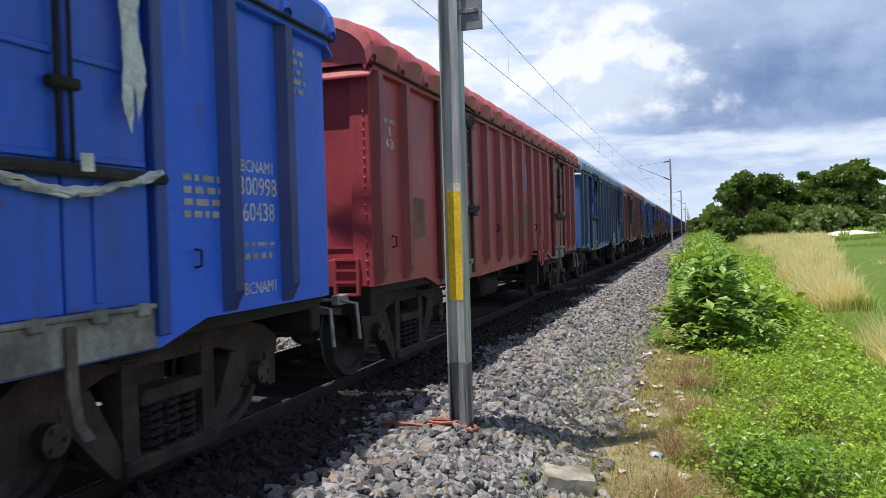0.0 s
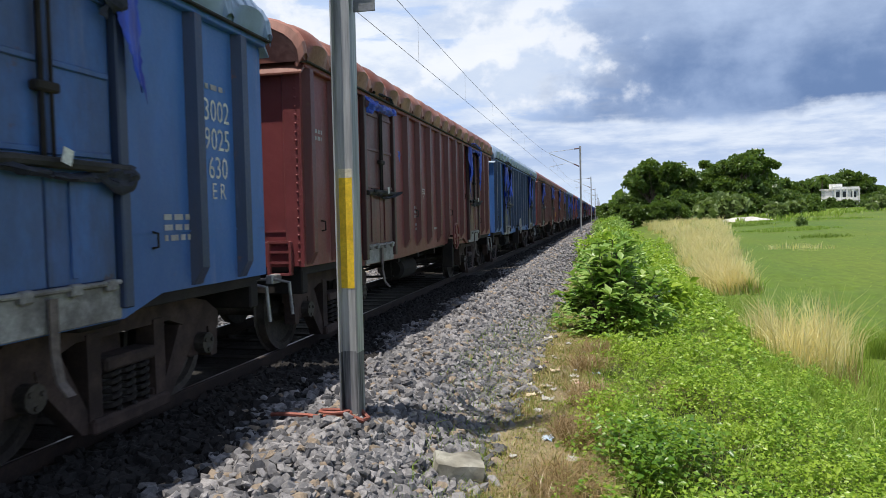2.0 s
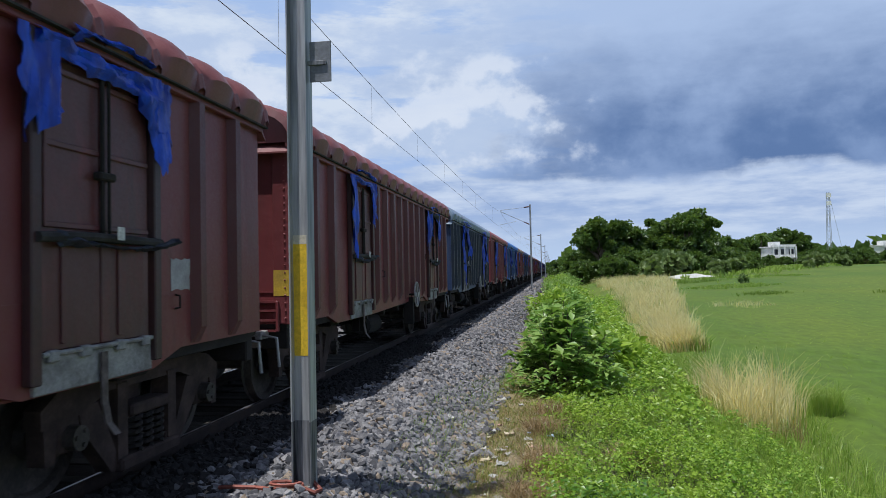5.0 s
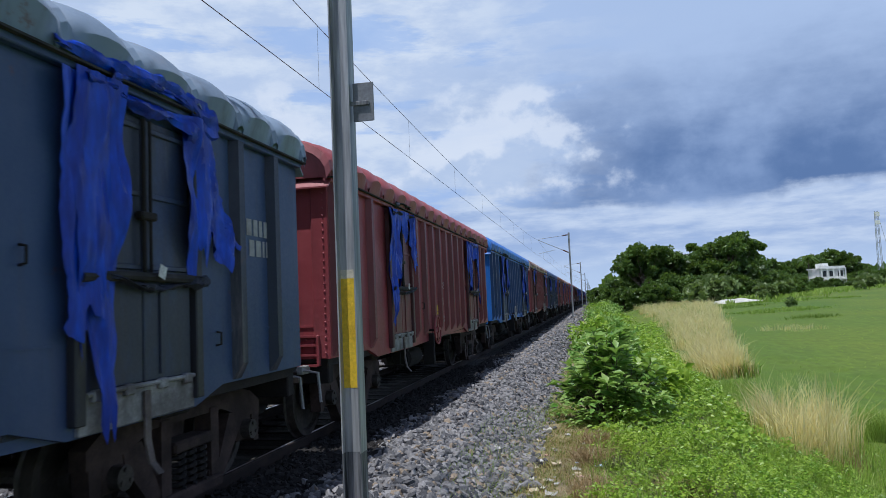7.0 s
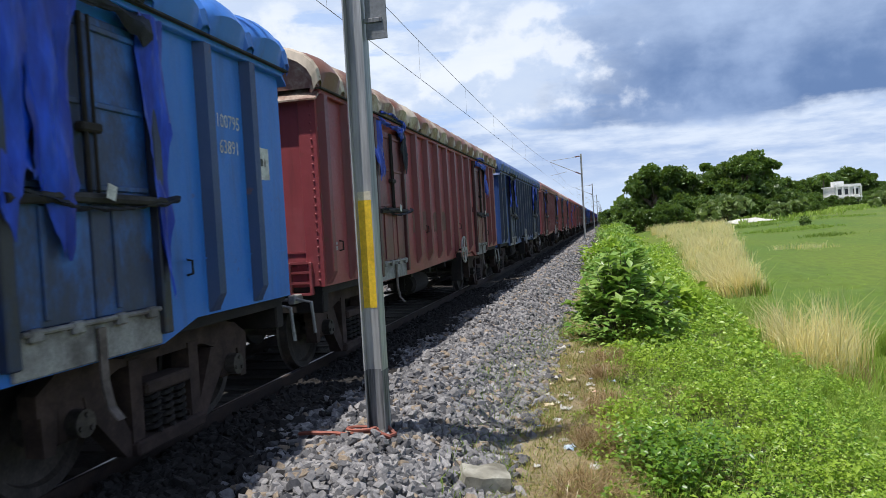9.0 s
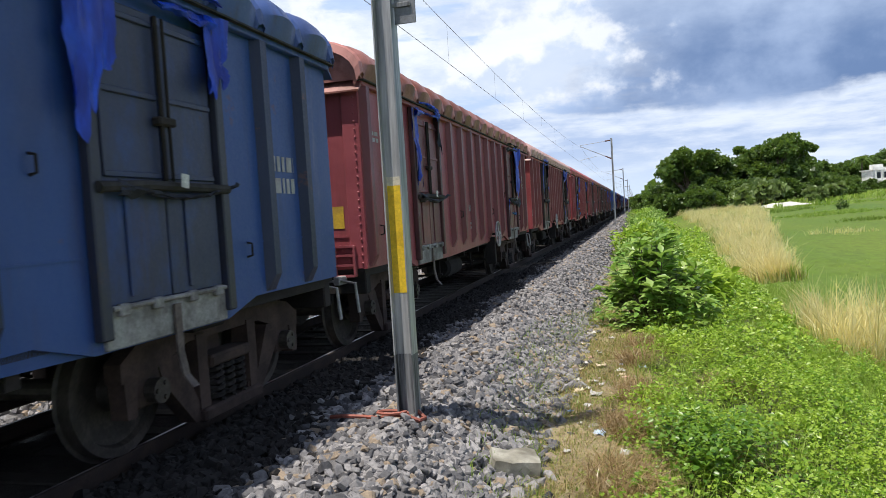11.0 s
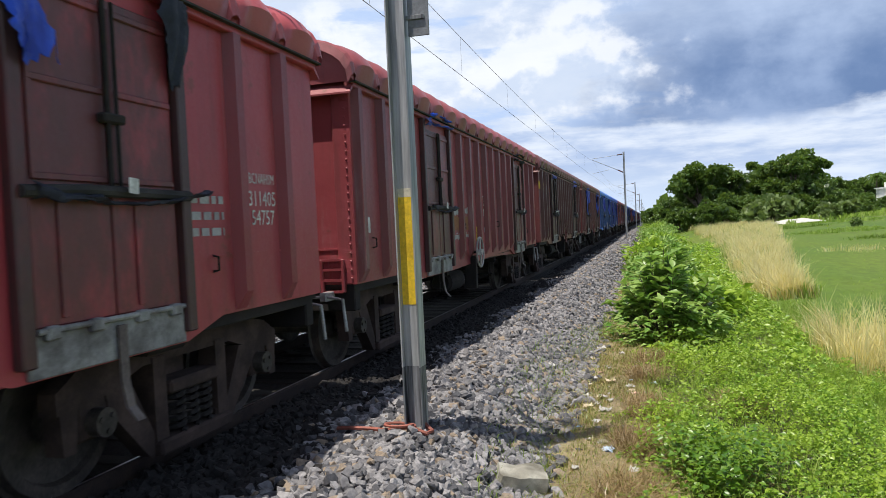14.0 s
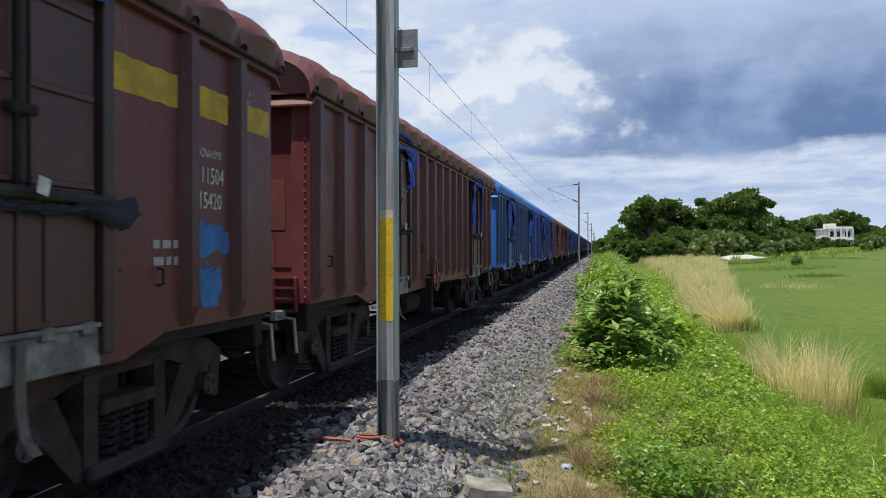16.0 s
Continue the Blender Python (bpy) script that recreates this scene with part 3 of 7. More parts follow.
# ---- overhead line ----
def build_mast(y, banded, x=2.81):
    mast = tagged(new("overhead_line_mast"), "galvanised steel I-section mast with a yellow band and cantilever arm" if banded else "distant galvanised steel railway mast with a cantilever arm",
                  "mast", group="overhead line masts")
    mast.location = (x, y, 0)

    def section(z0, z1):
        """The I-section as one prism: web across the line, flanges along it."""
        o = [(-0.078, -0.076), (-0.067, -0.076), (-0.067, -0.005), (0.067, -0.005), (0.067, -0.076), (0.078, -0.076), (0.078, 0.076), (0.067, 0.076), (0.067, 0.005), (-0.067, 0.005), (-0.067, 0.076), (-0.078, 0.076)]
        bm = bmesh.new()
        lo, hi = [bm.verts.new((px, py, z0)) for px, py in o], [bm.verts.new((px, py, z1)) for px, py in o]
        for i in range(12):
            bm.faces.new((lo[i], lo[(i + 1) % 12], hi[(i + 1) % 12], hi[i]))
        bm.faces.new(lo), bm.faces.new(hi)
        return bm

    def band(z0, z1, material, nm, lb):
        """Paint on the web, between the flanges."""
        bm = bmesh.new()
        add_box(bm, -0.0665, 0.0665, -0.0075, -0.0045, z0, z1)
        part(nm, bm, material, mast, lb)

    if banded:
        part("lower_shaft", section(-0.6, 0.53), GALVDARK, mast, "bitumen-stained lower shaft")
        part("shaft", section(0.53, 8.4), GALV, mast)
        band(1.03, 1.90, MASTYEL, "yellow_band", "yellow painted band"), band(1.90, 1.97, MASTWHT, "cream_band", "cream painted band")
        pl = part("plate", box(0.088, 0.263, -0.006, 0.006, 3.17, 3.49, 0.003), PLATE, mast, "bare grey back of a metal plate")
        part("plate_bracket", box(0.078, 0.228, -0.022, -0.007, 3.30, 3.335, 0.003), GALVDARK, pl)
    else:
        part("shaft", section(-1.0, 7.55), GALV, mast)
    part("insulator", tube([(-0.10, 0, 5.75), (-0.55, 0, 5.98)], 0.055), INSUL, mast, "brown porcelain insulator")
    part("insulator", tube([(-0.10, 0, 7.35), (-0.55, 0, 7.30)], 0.055), INSUL, mast, "brown porcelain insulator")
    part("bracket_tube", tube([(-0.5, 0, 5.95), (-2.75, 0, 7.02)], 0.028), GALV, mast)
    part("stay_tube", tube([(-0.5, 0, 7.30), (-2.7, 0, 7.10)], 0.02), GALV, mast)
    part("steady_arm", tube([(-1.3, 0, 6.05), (-2.75, 0, 5.78)], 0.018), GALV, mast)
    return mast


MAST_Y = [-52.0, 5.6, 66.0, 122.0, 180.0, 238.0, 296.0, 360.0, 430.0]
for my in MAST_Y:
    build_mast(my, my == 5.6)


def build_wires():
    for nm, lab in (("contact_wire", "thin dark overhead contact wire above the track"), ("catenary_wire", "thin dark catenary wire sagging between masts")):
        wire = tagged(new(nm), lab, "wire")
        for a, b in zip(MAST_Y, MAST_Y[1:]):
            pts = []
            for k in range(13):
                u = k / 12
                z = 5.66 if nm == "contact_wire" else 7.05 - 0.52 * 4 * u * (1 - u)
                pts.append((0.05 * math.cos(3.14 * u), a + (b - a) * u, z))
            part("wire_span", tube(pts, 0.007, 5), WIRE, wire)
            if nm == "catenary_wire":
                for k in range(1, 9):
                    u = k / 9
                    yy = a + (b - a) * u
                    part("dropper", tube([(0.05 * math.cos(3.14 * u), yy, 5.66), (0.05 * math.cos(3.14 * u), yy, 7.05 - 2.08 * u * (1 - u))], 0.003, 4), WIRE, wire)


build_wires()

# ---- the goods train ----
STRAP = mat("dirty_strap_steel", (0.16, 0.13, 0.12), (0.07, 0.055, 0.05), 6, 40, 0.75)
HALF = 6.75                       # half of a wagon body's length
SHELL = 0.27                      # how far the shell lies behind the middle between the bogies
RIBS = [0.42, 1.18, 4.51, 5.32, 6.13, 6.94, 7.75, 8.56, 9.37, 12.32, 13.08]
LATE_RIBS = [1.95, 4.70, 5.38, 6.06, 6.72, 7.38, 8.06, 8.74, 9.42]   # between the ends, in the other build
DOORS = [2.35, 10.22]             # where the two doorways begin
LATE_DOOR = 2.95                  # the first doorway of the other build of wagon
LATE = {5, 6, 7, 8, 9, 13, 14, 15, 16, 17, 18, 19, 22, 23, 26, 29}
WHEEL_AT = {n: 5.70 for n in (4, 8, 9, 11, 13, 15, 16, 17, 18, 21, 24)} | {14: 8.15, 1: 8.0, 3: 7.9, 12: 7.9}
PAINTED_WHEEL = {1, 3, 5, 8, 14, 16, 17}      # hand wheels painted over in the body colour
DOORW = 1.30
SX, EAVE, FLOOR = 1.52, 3.31, 1.05


def side_outline():
    o = [(-HALF, FLOOR)]
    for d, e in ((2.25, 4.30), (10.12, 11.60)):
        a, b = d - HALF - SHELL, e - HALF - SHELL
        o += [(a - 0.45, FLOOR), (a, 0.92), (b, 0.92), (b + 0.45, FLOOR)]
    return o + [(HALF, FLOOR), (HALF, EAVE), (-HALF, EAVE)]


def side_mesh(s):
    bm = bmesh.new()
    o = side_outline()
    add_prism(bm, o, s * (SX - 0.05), s * SX)
    bmesh.ops.triangulate(bm, faces=[f for f in bm.faces if len(f.verts) > 4])
    # eave rail, seam line and a lower lap of the sheets
    add_box(bm, *sorted((s * SX, s * (SX + 0.07))), -HALF, HALF, EAVE - 0.06, EAVE, 0.008)
    y = -HALF
    for d, nxt in ((2.2, 4.35), (DOORS[1], DOORS[1] + DOORW), (13.5 + SHELL, 13.5)):
        e = d - HALF - SHELL
        if e - y > 0.1:
            add_box(bm, *sorted((s * (SX + 0.001), s * (SX + 0.008))), y + 0.02, e - 0.02, 1.50, 1.515)
        y = nxt - HALF - SHELL
    return bm


def rib_mesh(s):
    """A pressed hat-section stiffener, tapered at its foot."""
    bm = bmesh.new()
    sec = [(-0.095, 0.0), (-0.052, 0.085), (0.052, 0.085), (0.095, 0.0)]
    rows = []
    for z, k in ((FLOOR + 0.02, 0.15), (FLOOR + 0.16, 1.0), (EAVE - 0.06, 1.0)):
        rows.append([bm.verts.new((s * (SX + x * k), y, z)) for y, x in sec])
    for a, b in zip(rows, rows[1:]):
        for i in range(3):
            bm.faces.new((a[i], a[i + 1], b[i + 1], b[i]))
    bm.faces.new(rows[0]), bm.faces.new(rows[-1])
    return bm


def roof_mesh():
    """A rounded roof of pressed sheets that bulge between raised carlines."""
    cross = []
    for k in range(17):
        a = math.pi * k / 16
        cx = math.cos(a)
        x = 1.60 * (abs(cx) ** 0.62) * (1 if cx >= 0 else -1)
        z = EAVE + 0.50 * math.sin(a) ** 0.80
        cross.append((x, z))
    bays, per = 18, 7
    V, F = [], []
    L = 2 * HALF + 0.08
    n = bays * per
    for i in range(n + 1):
        y = -L / 2 + L * i / n
        u = (i % per) / per
        swell = abs(math.sin(math.pi * u)) ** 0.55
        seam = 1.0 if i % per == 0 else 0.0
        for x, z in cross:
            r = math.hypot(x, (z - 2.6) * 1.4)
            k = 0.150 * swell * min(1.0, (z - EAVE) / 0.10 + 0.12) - 0.03
            d = Vector((x * 0.55, 0, z - 2.6)).normalized()
            V.append((x + d.x * k, y, z + d.z * k + 0.03 * seam * (z > EAVE + 0.02) * 0))
    m = len(cross)
    for i in range(n):
        for j in range(m - 1):
            F.append((i * m + j, i * m + j + 1, (i + 1) * m + j + 1, (i + 1) * m + j))
    me = np_mesh("roof", V, F)
    bm = bmesh.new()
    bm.from_mesh(me)
    # flat lip along the eaves and a closing arch at both ends
    for s in (-1, 1):
        old = set(bm.faces)
        add_box(bm, *sorted((s * 1.52, s * 1.635)), -L / 2, L / 2, EAVE - 0.012, EAVE + 0.004)
        # lip faces take the black that stands for the eave's shadow line
        for f in set(bm.faces) - old:
            f.material_index = 1
        ends = [bm.verts.new((x, s * L / 2, z)) for x, z in cross]
        bm.faces.new(ends)
        arch = [(x, z + 0.02) for x, z in cross]
        a = [bm.verts.new((x, s * (L / 2 - 0.02), z)) for x, z in arch]
        b = [bm.verts.new((x, s * (L / 2 + 0.03), z)) for x, z in arch]
        c = [bm.verts.new((x * 0.95, s * (L / 2 + 0.03), z - 0.09)) for x, z in arch]
        for j in range(m - 1):
            bm.faces.new((a[j], a[j + 1], b[j + 1], b[j])), bm.faces.new((b[j], b[j + 1], c[j + 1], c[j]))
        # sloping visor over the end wall
        add_prism(bm, [(s * (HALF - 0.05), EAVE + 0.02), (s * (HALF + 0.085), EAVE - 0.12), (s * (HALF + 0.085), EAVE - 0.14), (s * (HALF - 0.05), EAVE - 0.035)], -1.58, 1.58)
    me2 = bm
    bpy.data.meshes.remove(me)
    return me2


def carline_mesh():
    """A thin raised arch over one seam of the roof."""
    bm = bmesh.new()
    cross = []
    for k in range(17):
        cx = math.cos(math.pi * k / 16)
        cross.append((1.60 * (abs(cx) ** 0.62) * (1 if cx >= 0 else -1), EAVE + 0.50 * math.sin(math.pi * k / 16) ** 0.80))
    rows = [[bm.verts.new((x * a, y, z + up)) for x, z in cross] for a, y, up in ((0.985, -0.085, -0.03), (1.014, -0.055, 0.055), (1.020, 0.0, 0.080), (1.014, 0.055, 0.055), (0.985, 0.085, -0.03))]
    for p, q in zip(rows, rows[1:]):
        for j in range(16):
            bm.faces.new((p[j], p[j + 1], q[j + 1], q[j]))
    return bm


def end_parts(w, s):
    """Flat end sheet hardly set back from its corner posts, with one lap and a headstock sill."""
    y1 = s * (HALF - 0.03)
    part("end_wall", box(-1.30, 1.30, *sorted((s * (HALF - 0.09), y1)), FLOOR, EAVE), PAINT, w)
    for sx in (-1, 1):
        part("corner_post", box(*sorted((sx * 1.30, sx * SX)), *sorted((s * (HALF - 0.30), s * HALF)), FLOOR, EAVE - 0.02, 0.012), PAINT, w)
    part("end_lap", box(-1.30, 1.30, *sorted((y1, s * (HALF - 0.018))), 1.44, 1.46), PAINT, w)
    part("end_sill", box(-1.30, 1.30, *sorted((y1, s * (HALF - 0.012))), FLOOR, FLOOR + 0.28, 0.004), PAINT, w)


def rivets(s):
    bm = bmesh.new()
    for sx in (-1, 1):
        for k in range(22):
            z = 1.12 + 0.095 * k
            add_box(bm, sx * 1.46 - 0.012, sx * 1.46 + 0.012, *sorted((s * HALF, s * (HALF + 0.012))), z - 0.012, z + 0.012, 0.005)
    for k in range(24):
        x = -1.2 + 0.104 * k
        add_box(bm, x - 0.012, x + 0.012, *sorted((s * (HALF - 0.012), s * HALF)), FLOOR + 0.225, FLOOR + 0.25, 0.005)
    return bm


def underframe_mesh():
    bm = bmesh.new()
    add_box(bm, -0.22, 0.22, -HALF + 0.05, HALF - 0.05, 0.72, 1.06, 0.02)
    add_box(bm, -1.47, 1.47, -HALF + 0.02, HALF - 0.02, 1.00, 1.06)
    for s in (-1, 1):
        add_box(bm, *sorted((s * 1.34, s * 1.46)), -HALF + 0.1, HALF - 0.1, 0.95, 1.04, 0.01)
        add_box(bm, -1.46, 1.46, *sorted((s * (HALF - 0.22), s * (HALF - 0.06))), 0.74, 1.08, 0.015)
    for y in (-4.5, 4.5):
        add_box(bm, -1.40, 1.40, y - 0.22, y + 0.22, 0.86, 1.02, 0.02)
    for y in (-2.6, -1.3, 0.0, 1.3, 2.6):
        add_box(bm, -1.42, 1.42, y - 0.05, y + 0.05, 0.84, 1.02)
    return bm


def wheelset_mesh():
    bm = bmesh.new()
    for s in (-1, 1):
        prof = [(0.775, 0.09), (0.775, 0.50), (0.80, 0.53), (0.812, 0.50), (0.905, 0.49), (0.905, 0.42), (0.86, 0.40), (0.84, 0.16), (0.92, 0.14), (0.92, 0.09)]
        add_lathe(bm, [(s * a, r) for a, r in prof], sides=36)
    add_tube(bm, [(-1.08, 0, 0), (-0.8, 0, 0), (0.8, 0, 0), (1.08, 0, 0)], [0.065, 0.085, 0.085, 0.065], 12)
    for s in (-1, 1):
        for k in range(3):          # bolts of the end cap
            a = 2.094 * k
            add_tube(bm, [(s * 1.20, 0.06 * math.cos(a), 0.06 * math.sin(a)), (s * 1.30, 0.06 * math.cos(a), 0.06 * math.sin(a))], 0.02, 6)
        add_tube(bm, [(s * 1.08, 0, 0), (s * 1.285, 0, 0)], 0.095, 14)
    return bm


def side_frame_mesh(s):
    """A cast bogie side frame: top chord, pedestals, sloping tension members and a spring seat."""
    bm = bmesh.new()
    x0, x1 = sorted((s * 1.06, s * 1.20))
    top = [(-1.34, 0.60), (-1.34, 0.74), (-1.14, 0.86), (-0.60, 0.97), (0.60, 0.97), (1.14, 0.86), (1.34, 0.74), (1.34, 0.60), (0.92, 0.64), (0.55, 0.76), (-0.55, 0.76), (-0.92, 0.64)]
    add_prism(bm, top, x0, x1)
    for d in (-1, 1):
        add_prism(bm, [(d * 0.70, 0.70), (d * 0.93, 0.66), (d * 0.90, 0.52), (d * 0.52, 0.10), (d * 0.30, 0.08), (d * 0.30, 0.24), (d * 0.46, 0.26)], x0, x1)
        add_prism(bm, [(d * 1.16, 0.66), (d * 1.32, 0.66), (d * 1.30, 0.34), (d * 1.20, 0.34)], x0, x1)
        add_prism(bm, [(d * 0.32, 0.80), (d * 0.46, 0.80), (d * 0.46, 0.18), (d * 0.32, 0.18)], *sorted((s * 1.05, s * 1.215)))
        add_box(bm, *sorted((s * 1.08, s * 1.19)), d * 1.02 - 0.15, d * 1.02 + 0.15, 0.38, 0.67, 0.02)
    add_box(bm, *sorted((s * 1.00, s * 1.26)), -0.46, 0.46, 0.08, 0.19, 0.02)
    add_box(bm, *sorted((s * 1.02, s * 1.25)), -0.31, 0.31, 0.50, 0.60, 0.02)      # bolster end over the springs
    bmesh.ops.triangulate(bm, faces=[f for f in bm.faces if len(f.verts) > 4])
    return bm


def spring_mesh():
    pts = [(0.062 * math.cos(k * 0.785), 0.062 * math.sin(k * 0.785), 0.19 + 0.31 * k / 44) for k in range(45)]
    return tube(pts, 0.021, 5)


def door_parts(door, s):
    """The doorway's own pieces: leaves, flaps, posts, hinge sill, lock rod and hanging strap."""
    def sx(a, b):
        return sorted((s * a, s * b))
    for y in (0.03, DOORW / 2 + 0.008):
        w = DOORW / 2 - 0.04
        leaf = bmesh.new()
        add_box(leaf, *sx(SX + 0.004, SX + 0.030), y, y + w, 1.96, 3.12, 0.008)
        for z in (2.02, 2.55, 3.04):
            add_box(leaf, *sx(SX + 0.03, SX + 0.05), y + 0.02, y + w - 0.02, z - 0.02, z + 0.02, 0.006)
        add_box(leaf, *sx(SX + 0.03, SX + 0.048), y + 0.02, y + 0.06, 2.0, 3.06, 0.006)
        part("leaf", leaf, DOOR_PAINT, door)
        flap = bmesh.new()
        add_box(flap, *sx(SX + 0.004, SX + 0.034), y, y + w, 1.20, 1.94, 0.008)
        add_box(flap, *sx(SX + 0.034, SX + 0.05), y + w * 0.3, y + w * 0.38, 1.24, 1.9, 0.005)
        part("flap", flap, DOOR_PAINT, door)
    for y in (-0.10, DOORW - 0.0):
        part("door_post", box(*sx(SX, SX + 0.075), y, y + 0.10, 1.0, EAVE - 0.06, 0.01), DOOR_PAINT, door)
    sill = bmesh.new()
    add_box(sill, *sx(SX - 0.01, SX + 0.03), -0.02, DOORW + 0.02, 0.93, 1.17, 0.008)
    add_tube(sill, [(s * (SX + 0.05), 0.02, 1.185), (s * (SX + 0.05), DOORW - 0.02, 1.185)], 0.018, 8)
    for y in (0.12, 0.45, 0.85, 1.18):
        add_box(sill, *sx(SX + 0.025, SX + 0.075), y - 0.05, y + 0.05, 1.13, 1.21, 0.012)
    part("hinge_sill", sill, THRESH, door, "scuffed grey steel hinge sill")
    rod = bmesh.new()
    add_tube(rod, [(s * (SX + 0.07), DOORW / 2 - 0.03, 1.98), (s * (SX + 0.07), DOORW / 2 - 0.03, 3.1)], 0.016, 8)
    add_tube(rod, [(s * (SX + 0.07), DOORW / 2 + 0.05, 1.98), (s * (SX + 0.07), DOORW / 2 + 0.05, 3.1)], 0.012, 8)
    add_box(rod, *sx(SX + 0.03, SX + 0.10), DOORW / 2 - 0.09, DOORW / 2 + 0.10, 2.36, 2.42, 0.012)
    part("lock_rod", rod, UNDER, door)
    bar = bmesh.new()
    add_tube(bar, [(s * (SX + 0.085), -0.06, 1.93), (s * (SX + 0.085), 0.4, 1.95), (s * (SX + 0.085), DOORW + 0.06, 1.94)], 0.035, 8)
    part("lock_bar", bar, GRIME_SHADE, door, "grimy black lock bar")
    st = bmesh.new()
    x = s * (SX + 0.045)
    for z0, z1, xa, xb in ((0.80, 1.14, x, x), (0.64, 0.80, x + s * 0.03, x), (0.56, 0.64, x + s * 0.10, x + s * 0.03)):
        a = [st.verts.new((xx, yy, zz)) for xx, yy, zz in ((xa, DOORW / 2 - 0.03, z0), (xa, DOORW / 2 + 0.04, z0), (xb, DOORW / 2 + 0.04, z1), (xb, DOORW / 2 - 0.03, z1))]
        b = [st.verts.new(v.co + Vector((s * 0.016, 0, 0))) for v in a]
        st.faces.new(a), st.faces.new(b[::-1])
        for i in range(4):
            st.faces.new((a[i], b[i], b[(i + 1) % 4], a[(i + 1) % 4]))
    part("hanging_strap", st, STRAP, door, "bent dirty hanging steel strap")


SHELL_PARTS = {"side_wall", "end_wall", "corner_post", "end_lap", "end_sill", "end_rivets", "roof", "carline", "underframe", "coupler", "uncoupling_lever", "end_step", "brake_hose"}


def build_wagon():
    """The covered goods wagon, its parts about the middle of the wagon at rail level."""
    w = new("goods_wagon")
    for s in (1, -1):
        side = part("side_wall", side_mesh(s), PAINT, w)
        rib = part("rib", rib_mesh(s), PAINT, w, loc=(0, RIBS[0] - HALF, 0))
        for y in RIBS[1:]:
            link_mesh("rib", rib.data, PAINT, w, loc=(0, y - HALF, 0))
        end_parts(w, s)
        for d in DOORS:
            door = new("door")
            door.parent, door.location = w, (0, d - HALF, 0)
            door_parts(door, s)
    part("end_rivets", rivets(-1), PAINT, w)
    roof = part("roof", roof_mesh(), ROOF_PAINT, w)
    roof.data.materials.append(GRIME_SHADE)          # black drip edge, the shadow line along the eaves painted on
    roof.data.shade_smooth()
    roof.data.set_sharp_from_angle(angle=radians(38))
    line = part("carline", carline_mesh(), ROOF_PAINT, w, loc=(0, -HALF - 0.04, 0))
    for k in range(1, 19):
        link_mesh("carline", line.data, ROOF_PAINT, w, loc=(0, -HALF - 0.04 + (2 * HALF + 0.08) * k / 18, 0))
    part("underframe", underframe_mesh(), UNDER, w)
    tank = bmesh.new()
    add_lathe(tank, [(-0.55, 0.01), (-0.55, 0.15), (-0.47, 0.20), (0.47, 0.20), (0.55, 0.15), (0.55, 0.01)], sides=20)
    for v in tank.verts:
        v.co = (v.co.y + 0.95, v.co.x - 0.6, v.co.z + 0.62)
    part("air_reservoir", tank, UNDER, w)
    cyl = bmesh.new()
    add_lathe(cyl, [(-0.35, 0.01), (-0.35, 0.17), (0.25, 0.17), (0.35, 0.1), (0.35, 0.01)], sides=20)
    for v in cyl.verts:
        v.co = (v.co.y - 0.75, v.co.x + 1.5, v.co.z + 0.66)
    part("brake_cylinder", cyl, UNDER, w)
    rig = bmesh.new()
    for x in (-0.45, 0.55):
        add_tube(rig, [(x, -3.3, 0.62), (x, 3.3, 0.70)], 0.022, 6)
    for y, z in ((-2.1, 0.52), (2.0, 0.50), (0.4, 0.55)):
        add_tube(rig, [(-0.5, y, z), (1.25, y, z + 0.06)], 0.022, 6), add_tube(rig, [(1.2, y, z), (1.2, y, 1.0)], 0.018, 6)
        add_tube(rig, [(0.55, y, z), (0.55, y + 0.1, 0.95)], 0.018, 6)
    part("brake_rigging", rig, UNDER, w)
    # hand brake wheel on the side
    for s in (1,):
        hb = bmesh.new()
        ring = [(0, 0.27 * math.cos(6.28319 * k / 28), 0.27 * math.sin(6.28319 * k / 28)) for k in range(29)]
        add_tube(hb, ring, 0.017, 6)
        for k in range(4):
            a = 1.5708 * k + 0.06
            p = [(0.0, 0.055 * math.cos(a + 1.2), 0.055 * math.sin(a + 1.2)), (0, 0.25 * math.cos(a) - 0.02 * math.sin(a), 0.25 * math.sin(a) + 0.02 * math.cos(a)), (0, 0.25 * math.cos(a) + 0.02 * math.sin(a), 0.25 * math.sin(a) - 0.02 * math.cos(a)), (0.0, 0.055 * math.cos(a - 1.2), 0.055 * math.sin(a - 1.2))]
            u = [hb.verts.new(Vector(q) + Vector((-0.008, 0, 0))) for q in p]
            v = [hb.verts.new(Vector(q) + Vector((0.012, 0, 0))) for q in p]
            hb.faces.new(u), hb.faces.new(v[::-1])
            for i in range(4):
                hb.faces.new((u[i], v[i], v[(i + 1) % 4], u[(i + 1) % 4]))
        add_tube(hb, [(-0.03, 0, 0), (0.03, 0, 0)], 0.06, 14)
        wheel = part("hand_brake_wheel", hb, BARE, w, "pale grey spoked hand brake wheel", loc=(1.70, 7.76 - HALF, 1.16))
        br = bmesh.new()
        add_tube(br, [(1.66, 7.76 - HALF, 1.16), (1.2, 7.76 - HALF, 1.16)], 0.022, 8)
        add_box(br, 1.40, 1.62, 7.70 - HALF, 7.82 - HALF, 0.50, 1.10, 0.01)
        part("hand_brake_bracket", br, UNDER, w)
